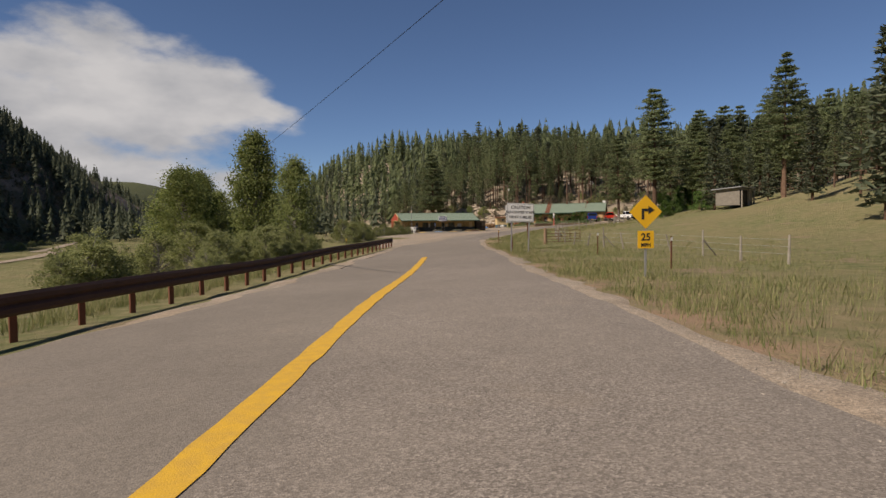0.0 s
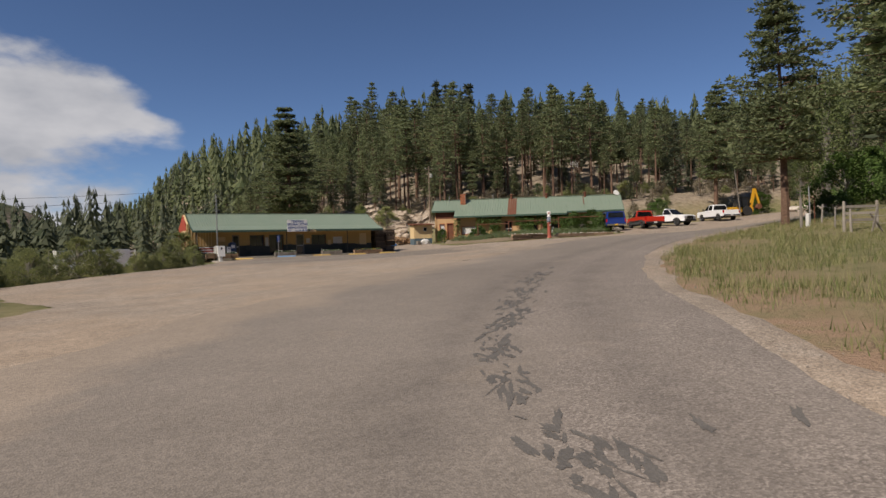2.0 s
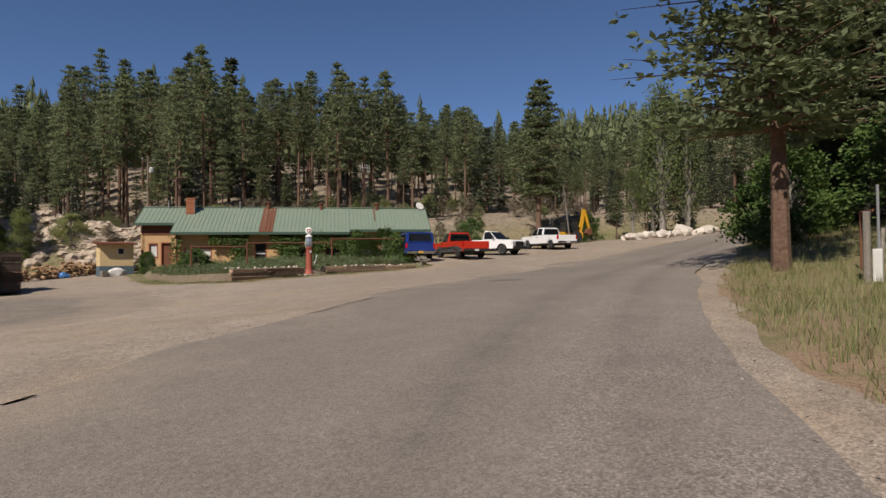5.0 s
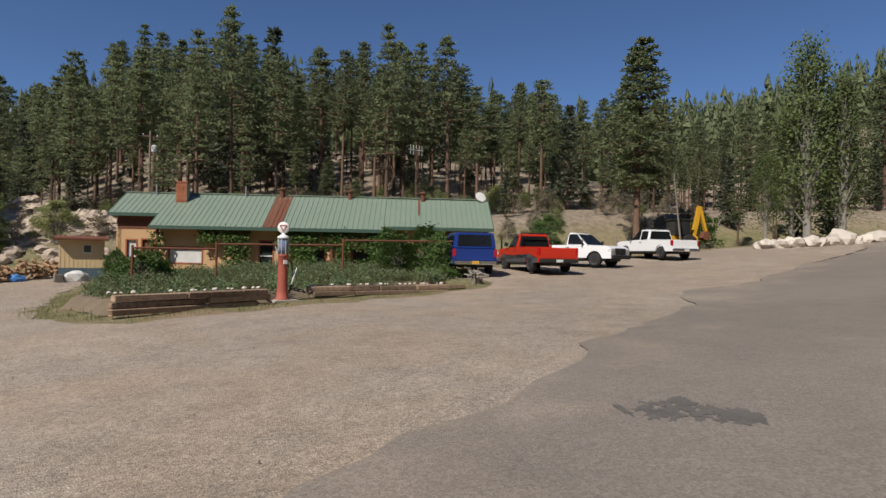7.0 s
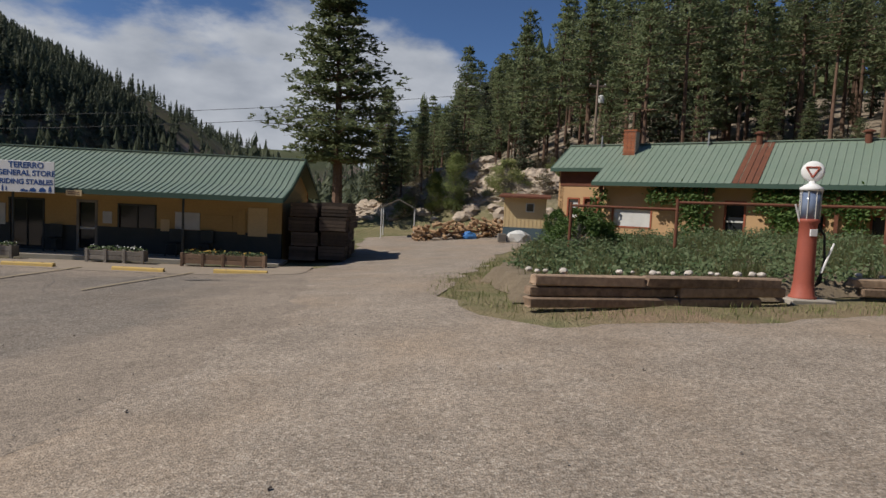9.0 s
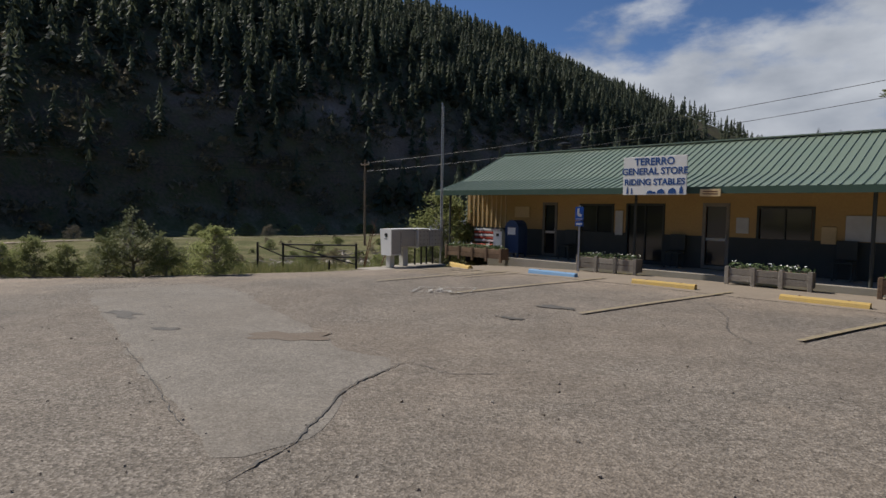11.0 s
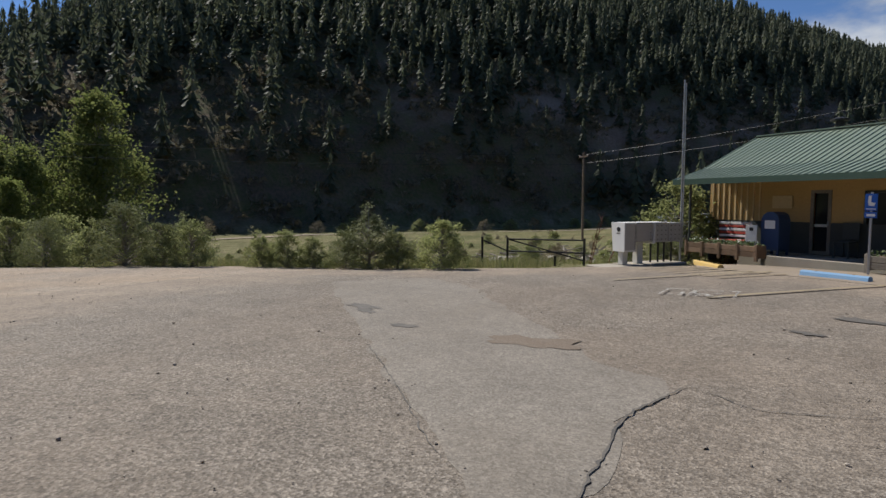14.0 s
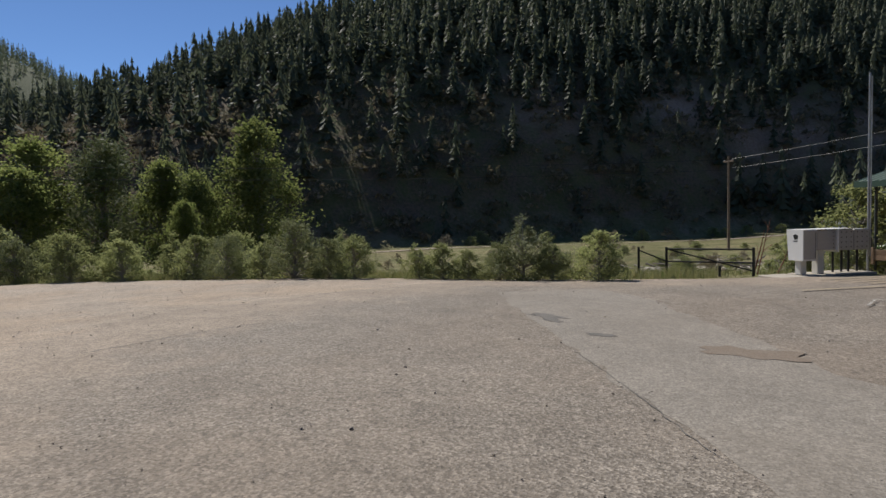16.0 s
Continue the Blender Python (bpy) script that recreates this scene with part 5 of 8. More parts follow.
    for x0, x1, z0, z1, dens in ((5.3, 8.2, 2.9, 3.8, 0.8), (6.9, 8.1, 1.0, 3.2, 0.9), (9.9, 12.1, 2.6, 3.8, 1), (10.6, 12.0, 1.0, 2.8, 1), (12.4, 14.6, 2.7, 3.8, 0.9), (13.2, 13.9, 1.0, 2.9, 0.9), (14.8, 17.0, 2.6, 3.75, 1), (15.2, 16.3, 1.0, 2.8, 1), (16.6, 21.9, 1.0, 2.5, 1.1), (2.6, 3.2, 1.2, 3.6, 0.6), (18.3, 20.6, 2.2, 3.6, 0.9)):
        V, F = [], []
        for _ in range(int(420 * (x1 - x0) * (z1 - z0) * dens)):
            u, v = rng.random(), rng.random()
            bulge = 0.28 * math.sin(math.pi * u) * (0.6 + 0.4 * math.sin(9 * v + x0))
            leaf(V, F, (x0 + (x1 - x0) * u + rng.gauss(0, 0.12), yE + 0.3 - bulge * rng.random() + rng.gauss(0, 0.06), z0 + (z1 - z0) * v ** (0.8) + rng.gauss(0, 0.08)), rng.uniform(0.06, 0.11), rng)
        part_from("vine", V, F, M["vine"], s, "dense climbing vine")
    return s


house()


# ---- the garden island and the fuel pump ----


def garden():
    lift = lambda x, y: 0.10 + 0.22 * smooth01((y + 11.6) / 0.8)
    draped("garden_bed", [(22.71, -11.67), (27.37, -11.03), (28.74, -10.40), (34.48, -10.85), (35.63, -9.52), (34.88, -5.83), (38.76, -2.61), (32.29, 3.11), (26.33, 5.28), (24.41, -1.15), (22.63, -7.45)], lift, mat("garden_earth", (0.15, 0.115, 0.075), (0.22, 0.175, 0.115), 2.0, 0.95, bump=0.6, bump_scale=20, fine=0.2), "raised garden bed of dark earth", "garden bed", 0.4, 0.1, seed=6)
    rng = random.Random(11)
    # railway sleepers stacked along the front
    for (xa, ya, xb, yb) in ((22.79, -12.27, 26.96, -11.44), (28.75, -10.84, 34.56, -11.39)):
        wall = thing("sleeper_wall", pose(xa, ya, H((xa + xb) / 2, (ya + yb) / 2), 0, 0, math.degrees(math.atan2(yb - ya, xb - xa))), "low garden wall of weathered split railway sleepers", "retaining wall", "garden walls")
        Lw = math.hypot(xb - xa, yb - ya)
        z = 0.0
        for k in range(3 if xa < 25 else 2):
            x = rng.uniform(-0.25, 0.15)
            hk = rng.uniform(0.13, 0.17)
            while x < Lw:
                w = rng.uniform(1.1, 2.6)
                bm = B()
                x1 = min(x + w - rng.uniform(0.01, 0.05), Lw + rng.uniform(-0.2, 0.3))
                if x1 - x > 0.2:
                    yo = 0.03 * k + rng.uniform(-0.035, 0.035)
                    box(bm, x, x1, -0.1 + yo, 0.12 + yo, z, z + hk - rng.uniform(0.004, 0.02), 0.018, pose(0, 0, 0, rng.uniform(-2.5, 2.5), rng.uniform(-0.4, 0.4), rng.uniform(-0.9, 0.9)))
                    for v in bm.verts:
                        v.co += Vector((rng.uniform(-0.03, 0.03), rng.uniform(-0.008, 0.008), rng.uniform(-0.008, 0.008)))
                    part("sleeper", bm, M["sleeper"], wall)
                x += w
            z += hk
        for i in range(int(Lw * 4.5)):
            bm = B()
            bmesh.ops.create_icosphere(bm, subdivisions=2, radius=rng.uniform(0.03, 0.08))
            for v in bm.verts:
                v.co = v.co * rng.uniform(0.85, 1.12)
                v.co.z *= 0.7
            bmesh.ops.translate(bm, vec=(rng.uniform(0, Lw), 0.22 + rng.uniform(0, 0.3), z + 0.02), verts=bm.verts)
            part("edging_stone", bm, M["boulder"], wall)
    # herbs, thick and uneven
    V, F, GV, GF = [], [], [], []
    pts = [(23.30, -11.34), (27.35, -10.74), (28.74, -10.31), (34.38, -10.74), (35.23, -9.30), (33.90, -6.00), (37.12, -3.49), (32.82, 1.65), (27.93, 3.55), (25.99, 2.99), (24.61, -1.65), (23.23, -7.41)]
    n = 0
    while n < 1900:
        x, y = rng.uniform(22.5, 38), rng.uniform(-11.6, 3)
        if not inside(np.array([x]), np.array([y]), pts)[0]:
            continue
        n += 1
        h = rng.uniform(0.1, 0.42) * (1.25 if noise.noise((x * 0.5, y * 0.5, 3)) > 0 else 0.8)
        z = H(x, y) + 0.28
        r = rng.uniform(0.15, 0.4)
        for _ in range(40):
            a, q = rng.uniform(0, 6.28), r * math.sqrt(rng.random())
            c3 = (x + q * math.cos(a), y + q * math.sin(a), z + h * rng.random())
            if n % 5 in (0, 3):
                k = len(GV)
                w = rng.uniform(0.006, 0.012)
                lx, ly = rng.gauss(0, 0.1), rng.gauss(0, 0.1)
                GV.extend([(c3[0] - w, c3[1], z - 0.05), (c3[0] + w, c3[1], z - 0.05), (c3[0] + lx, c3[1] + ly, z + h * rng.uniform(0.5, 1.2))])
                GF.append((k, k + 1, k + 2))
            else:
                leaf(V, F, c3, rng.uniform(0.025, 0.06), rng)
    ob = sheet("garden_plants", V, F, M["herb"])
    tagged(ob, "thick bed of green garden herbs and low shrubs", "plants", kind="stuff")
    tagged(sheet("garden_grass", GV, GF, M["grass"]), "green and straw grass between the herbs", "grass", kind="stuff")
    # pipe rail behind the pump
    t = thing("pipe_fence", pose(0, 0, 0), "rust-red pipe rail fence in front of the house", "fence")
    ends = [(25.71, -2.72), (28.37, -4.10), (32.71, -6.36), (37.40, -8.54)]
    for a, b in zip(ends, ends[1:]):
        bm = B()
        rod(bm, (*a, H(*a) + 1.75), (*b, H(*b) + 1.55), 0.04, 0.04, 8)
        part("rail", bm, M["rust"], t)
    for a in ends:
        bm = B()
        rod(bm, (*a, H(*a)), (*a, H(*a) + 1.85), 0.05, 0.05, 8)
        part("post", bm, M["rust"], t)


garden()


def fuel_pump(x, y):
    t = thing("fuel_pump", pose(x, y, H(x, y) + 0.05) @ Matrix.Scale(0.84, 4), "old red visible-glass fuel pump with a white globe", "fuel pump")
    red = mat("faded_red_pump_paint", (0.36, 0.095, 0.06), (0.28, 0.08, 0.055), 3.0, 0.65, fine=0.08)
    part("column", turned(B(), [(0.26, 0), (0.26, 0.05), (0.22, 0.08), (0.19, 0.35), (0.17, 1.2), (0.165, 1.52), (0.2, 1.56), (0.2, 1.62)], 20), red, t, "faded red cast column", True)
    part("cylinder", turned(B(), [(0.175, 1.62), (0.175, 2.18)], 20), mat("pump_glass_blue", (0.10, 0.14, 0.24), (0.3, 0.34, 0.4), 2.0, 0.08, spec=0.7), t, "glass measuring cylinder", True)
    for i in range(8):
        a = i * math.pi / 4
        part("guard_rod", rod(B(), (0.19 * math.cos(a), 0.19 * math.sin(a), 1.62), (0.19 * math.cos(a), 0.19 * math.sin(a), 2.18), 0.009, 0.009, 6), M["dirty_white"], t)
    part("cap", turned(B(), [(0.21, 2.18), (0.215, 2.24), (0.13, 2.3), (0.06, 2.34), (0.06, 2.38)], 20), M["white_paint"], t, "", True)
    g = part("globe", turned(B(), [(0.02, -0.07), (0.17, -0.065), (0.21, -0.03), (0.21, 0.03), (0.17, 0.065), (0.02, 0.07)], 24, Matrix.Translation((0, 0, 2.57)) @ pose(0, 0, 0, 90, 0, -33)), M["white_paint"], t, "round white glass globe", True)
    for s in (-1, 1):
        bm = B()
        m = Matrix.Translation((0, 0, 2.57)) @ pose(0, 0, 0, 0, 0, -33)
        for (ax, az, bx, bz) in ((-0.12, 0.08, 0.12, 0.08), (-0.12, 0.08, 0, -0.12), (0.12, 0.08, 0, -0.12)):
            rod(bm, m @ Vector((ax, s * 0.075, az)), m @ Vector((bx, s * 0.075, bz)), 0.018, 0.018, 4)
        part("painted_triangle", bm, red, g)
    bm = B()
    P = [(0.2, 0, 1.5), (0.32, -0.05, 1.3), (0.36, -0.05, 0.8), (0.3, -0.05, 0.35), (0.2, -0.08, 0.28), (0.28, -0.1, 0.55)]
    for a, b in zip(P, P[1:]):
        rod(bm, a, b, 0.022, 0.022, 8)
    part("hose", bm, M["rubber"], t)
    part("nozzle", rod(B(), (0.28, -0.1, 0.55), (0.5, -0.1, 1.15), 0.03, 0.02, 8), M["white_paint"], t, "white nozzle")
    part("handle", rod(B(), (-0.18, 0, 1.55), (-0.3, 0, 1.9), 0.02, 0.02, 8), M["dirty_white"], t)
    part("number_plate", box(B(), -0.07, 0.07, -0.2, -0.165, 1.28, 1.42, 0.004), M["white_paint"], t)
    part("plinth", box(B(), -0.45, 0.45, -0.4, 0.4, -0.1, 0.02, 0.02), M["concrete"], t)


fuel_pump(27.70, -10.95)


# ---- along the road ----
def guard_rail():
    P = resample([(-64.00, -178.00), (-50.60, -143.02), (-40.97, -116.22), (-34.14, -98.70), (-27.50, -81.92), (-21.06, -67.20), (-16.93, -57.08)], 1.9)
    t = thing("guard_rail", pose(0, 0, 0), "rust-brown weathering steel guard rail on short posts", "guard rail")
    prof = [(-0.01, 0.0), (0.045, 0.06), (0.045, 0.14), (-0.01, 0.2), (0.045, 0.26), (0.045, 0.34), (-0.01, 0.4)]
    seg = []
    n = len(P)
    for i in range(0, n - 1, 2):
        j = min(i + 2, n - 1)
        V, F = [], []
        for k in range(i, j + 1):
            d = P[min(k + 1, n - 1)] - P[max(k - 1, 0)]
            d = d / np.linalg.norm(d)
            nr = np.array([d[1], -d[0]])
            z = H(*P[k]) + 0.47
            for o, h in prof:
                V.append((P[k][0] + nr[0] * (o + 0.12), P[k][1] + nr[1] * (o + 0.12), z + h))
            for o, h in prof[::-1]:
                V.append((P[k][0] + nr[0] * (o + 0.11), P[k][1] + nr[1] * (o + 0.11), z + h))
        m = 2 * len(prof)
        for k in range(j - i):
            for q in range(m):
                F.append((k * m + q, k * m + (q + 1) % m, (k + 1) * m + (q + 1) % m, (k + 1) * m + q))
        part_from("rail_beam", V, F, M["rail_steel"], t)
    me = None
    for k in range(n):
        x, y = P[k]
        if me is None:
            bm = B()
            box(bm, -0.06, 0.06, -0.05, 0.05, -0.4, 0.84, 0.008)
            o = part("post", bm, M["rust"], t)
            me = o.data
        else:
            o = new("post", me)
            o.parent = t
        o.matrix_local = pose(x, y, H(x, y), 0, 0, 22)
    bm = B()
    x, y = P[-1]
    box(bm, x - 0.08, x + 0.1, y - 0.16, y + 0.12, H(x, y) + 0.42, H(x, y) + 0.82, 0.03)
    part("end_shoe", bm, M["rail_steel"], t)


guard_rail()


def verge(name, edge, inner, outer, label, seed):
    """A strip of loose stones along an edge of the road, thin and uneven at its outer side."""
    d = np.gradient(edge, axis=0)
    d /= np.linalg.norm(d, axis=1)[:, None]
    nr = np.c_[d[:, 1], -d[:, 0]]
    rng = np.random.default_rng(seed)
    n = len(edge)
    wob = np.convolve(rng.normal(0, 1.0, n + 8), np.ones(3) / 3, "same")[4:-4]
    V = []
    for f, lift in ((0.0, 0.02), (0.35, 0.04), (0.7, 0.03), (1.0, -0.02)):
        o = inner + (outer - inner) * f
        q = edge + nr * (o + np.sign(outer) * f * 0.35 * np.abs(wob))[:, None]
        V.append(np.c_[q, height(q[:, 0], q[:, 1]) + lift])
    V = np.stack(V, 1).reshape(-1, 3)
    F = [(i * 4 + j, i * 4 + j + 1, (i + 1) * 4 + j + 1, (i + 1) * 4 + j) for i in range(n - 1) for j in range(3)]
    return tagged(sheet(name, V.tolist(), F, M["gravel"], smooth=True), label, "verge", kind="structure")


verge("road_shoulder", ROAD_R, -0.14, 0.45, "crumbled reddish gravel shoulder", 10)
k_end = int(np.argmin(np.abs(ROAD_L[:, 1] + 58)))
verge("rail_verge", ROAD_L[:k_end], 0.6, -0.8, "narrow gravel verge under the guard rail", 11)


def road_sign(x, y, turn, readable=True):
    z = H(x, y)
    t = thing("curve_sign", pose(x, y, z, 0, 0, turn), "yellow diamond right-turn warning sign with a 25 mph plate" if readable else "yellow diamond winding-road sign with an orange plate in the shade", "road sign")
    yel = mat("sign_yellow", (0.80, 0.44, 0.02), (0.74, 0.42, 0.03), 2.0, 0.5)
    part("post", box(B(), -0.03, 0.03, 0.012, 0.05, -0.3, 2.35), M["grey_metal"], t)
    part("diamond", prism(B(), [(0, 1.42), (0.5, 1.92), (0, 2.42), (-0.5, 1.92)], "y", -0.008, 0.008), yel, t, "yellow diamond plate")
    a = part("arrow", box(B(), -0.13, -0.05, -0.013, -0.009, 1.7, 2.02), M["black_metal"], t)
    part("arrow_arm", box(B(), -0.13, 0.1, -0.0135, -0.0095, 1.94, 2.02), M["black_metal"], t)
    part("arrow_head", prism(B(), [(0.08, 1.86), (0.27, 1.98), (0.08, 2.1)], "y", -0.014, -0.010), M["black_metal"], t)
    part("speed_plate", box(B(), -0.25, 0.25, -0.008, 0.008, 0.84, 1.36, 0.004), yel, t, "yellow advisory speed plate")
    if not readable:
        for k in range(2):
            part("lettering_bar", box(B(), -0.16, 0.16, -0.013, -0.009, 0.96 + 0.18 * k, 1.06 + 0.18 * k), M["black_metal"], t)
        return
    text_mesh("25", 0.3, pose(0, -0.01, 1.17, 90), M["black_metal"], t, "lettering", 0.006)
    text_mesh("MPH", 0.15, pose(0, -0.01, 0.94, 90), M["black_metal"], t, "lettering", 0.004)


road_sign(-20.57, -100.18, -14)
road_sign(61.16, -25.43, -83, False)


def stripe_sign(x, y, turn, plate, tilt):
    z = H(x, y) + 0.2
    t = thing("caution_sign", pose(x, y, z, 0, tilt, turn), "white caution sign about the missing center stripe" if plate else "older white caution sign standing behind another", "road sign", "caution signs")
    w = 0.82
    part("board", box(B(), -w, w, -0.008, 0.008, 1.55, 2.62, 0.01), M["white_paint"], t, "white painted plate")
    for (a, b, c, d) in ((-w + 0.03, w - 0.03, 2.57, 2.585), (-w + 0.03, w - 0.03, 1.585, 1.6), (-w + 0.03, -w + 0.045, 1.6, 2.57), (w - 0.045, w - 0.03, 1.6, 2.57)):
        part("border", box(B(), a, b, -0.0125, -0.0085, c, d), M["black_metal"], t)
    for body, zz, s in (("CAUTION", 2.38, 0.26), ("NO CENTER STRIPE", 2.1, 0.2), ("NEXT 5 MILES", 1.82, 0.22)):
        text_mesh(body, s, pose(0, -0.01, zz, 90), M["black_metal"], t, "lettering", 0.003)
    for px in (-0.5, 0.55):
        part("post", box(B(), px - 0.03, px + 0.03, 0.012, 0.06, -0.5, 2.5), M["grey_metal"] if plate else M["rust"], t)


stripe_sign(-16.27, -83.4, -8, True, 2)
stripe_sign(-15.2, -81.4, -8, False, -3)


def delineators():
    for x, y, c in ((-10.45, -68.00, "yellow"), (-22.51, -63.16, "yellow"), (-14.01, -87.90, "white"), (-17.48, -97.61, "white")):
        t = thing("delineator_post", pose(x, y, H(x, y)), "thin steel roadside marker post with a reflector", "marker post", "roadside markers")
        part("post", box(B(), -0.025, 0.025, -0.015, 0.015, -0.3, 1.15), M["rust"], t)
        part("reflector", box(B(), -0.045, 0.045, -0.03, -0.016, 1.0, 1.12, 0.004), M["yellow_line"] if c == "yellow" else M["white_paint"], t)


delineators()


def fences():
    rng = random.Random(31)
    line = resample([(-12.48, -98.06), (-8.82, -83.87), (-7.11, -74.16), (-3.67, -65.58), (1.59, -56.82), (8.55, -49.23), (15.86, -42.97), (22.39, -37.93), (26.99, -34.20)], 3.1)
    t = thing("wire_fence", pose(0, 0, 0), "old wire fence with grey leaning wooden posts", "fence")
    tops = []
    for i, (x, y) in enumerate(line):
        z = H(x, y)
        lean = (rng.gauss(0, 0.1), rng.gauss(0, 0.1))
        h = rng.uniform(0.95, 1.4)
        top = (x + lean[0], y + lean[1], z + h)
        tops.append((x, y, z))
        part("post", rod(B(), (x, y, z - 0.3), top, rng.uniform(0.04, 0.075), 0.04, 7), M["grey_timber"], t)
        if i % 4 == 2:
            part("brace", rod(B(), (x, y, z + 0.8), (x + rng.uniform(0.6, 1.1), y + rng.uniform(-0.4, 0.4), z - 0.1), 0.04, 0.035, 6), M["grey_timber"], t)
    for a, b in zip(tops, tops[1:]):
        for h in (0.4, 0.68, 0.95):
            part("wire", rod(B(), (a[0], a[1], a[2] + h), (b[0], b[1], b[2] + h), 0.005, 0.005, 3), M["grey_metal"], t)
    # steel pipe gate by the meadow
    g = thing("meadow_gate", pose(-7.66, -71.03, H(-7.66, -71.03), 0, 0, 8), "rusty steel pipe farm gate with wooden post", "gate")
    part("gate_post", rod(B(), (-0.05, 0, -0.3), (-0.05, 0, 1.35), 0.12, 0.11, 9), M["timber"], g)
    for z in (0.2, 0.42, 0.64, 0.86, 1.15):
        part("gate_rail", rod(B(), (0.1, 0, z), (3.6, 0, z), 0.022, 0.022, 6), M["rust"], g)
    for x in (0.1, 1.3, 2.5, 3.6):
        part("gate_upright", rod(B(), (x, 0, 0.2), (x, 0, 1.15), 0.022, 0.022, 6), M["rust"], g)
    # white post and pipe arch at the end of the fence
    w = thing("boundary_post", pose(25.55, -34.33, H(25.55, -34.33)), "peeling white wooden gate post with a tall steel bar", "post")
    part("post", box(B(), -0.09, 0.09, -0.09, 0.09, -0.3, 0.7, 0.015), M["dirty_white"], w)
    part("grey_post", rod(B(), (-0.35, 0.15, -0.3), (-0.38, 0.15, 1.5), 0.08, 0.07, 8), M["grey_timber"], w)
    part("bar", rod(B(), (0.22, 0, -0.2), (0.1, 0, 2.1), 0.03, 0.03, 6), M["grey_metal"], w)
    part("arch_upright", rod(B(), (1.5, 0.5, -0.2), (1.5, 0.5, 1.6), 0.025, 0.025, 6), M["rust"], w)
    part("arch_top", rod(B(), (0.2, 0.1, 1.55), (1.5, 0.5, 1.6), 0.025, 0.025, 6), M["rust"], w)
    c = thing("wooden_gate", pose(23.11, -38.02, H(23.11, -38.02), 0, 0, -35), "short grey wooden rail gate in the meadow fence", "gate")
    for x in (-0.7, 0.7):
        part("post", rod(B(), (x, 0, -0.3), (x, 0, 1.3), 0.07, 0.06, 8), M["grey_timber"], c)
    for z in (0.45, 0.75, 1.05):
        part("rail", box(B(), -0.7, 0.7, -0.03, 0.03, z - 0.06, z + 0.06), M["grey_timber"], c)


fences()


# ---- vehicles ----
PAINT = {"blue": mat("dark_blue_car_paint", (0.012, 0.032, 0.17), (0.014, 0.04, 0.2), 1.0, 0.25, spec=0.6), "red": mat("red_car_paint", (0.52, 0.03, 0.012), (0.46, 0.03, 0.015), 1.0, 0.3, spec=0.6), "white": mat("white_car_paint", (0.80, 0.80, 0.79), (0.76, 0.76, 0.75), 1.0, 0.28, spec=0.6)}
LAMP_RED = mat("red_tail_lens", (0.42, 0.012, 0.012), (0.36, 0.01, 0.01), 2.0, 0.2)
LAMP_CLEAR = mat("clear_headlamp_lens", (0.62, 0.63, 0.64), (0.5, 0.5, 0.52), 2.0, 0.15)
GREY_PLASTIC = mat("grey_plastic", (0.07, 0.07, 0.07), (0.09, 0.09, 0.09), 2.0, 0.6)


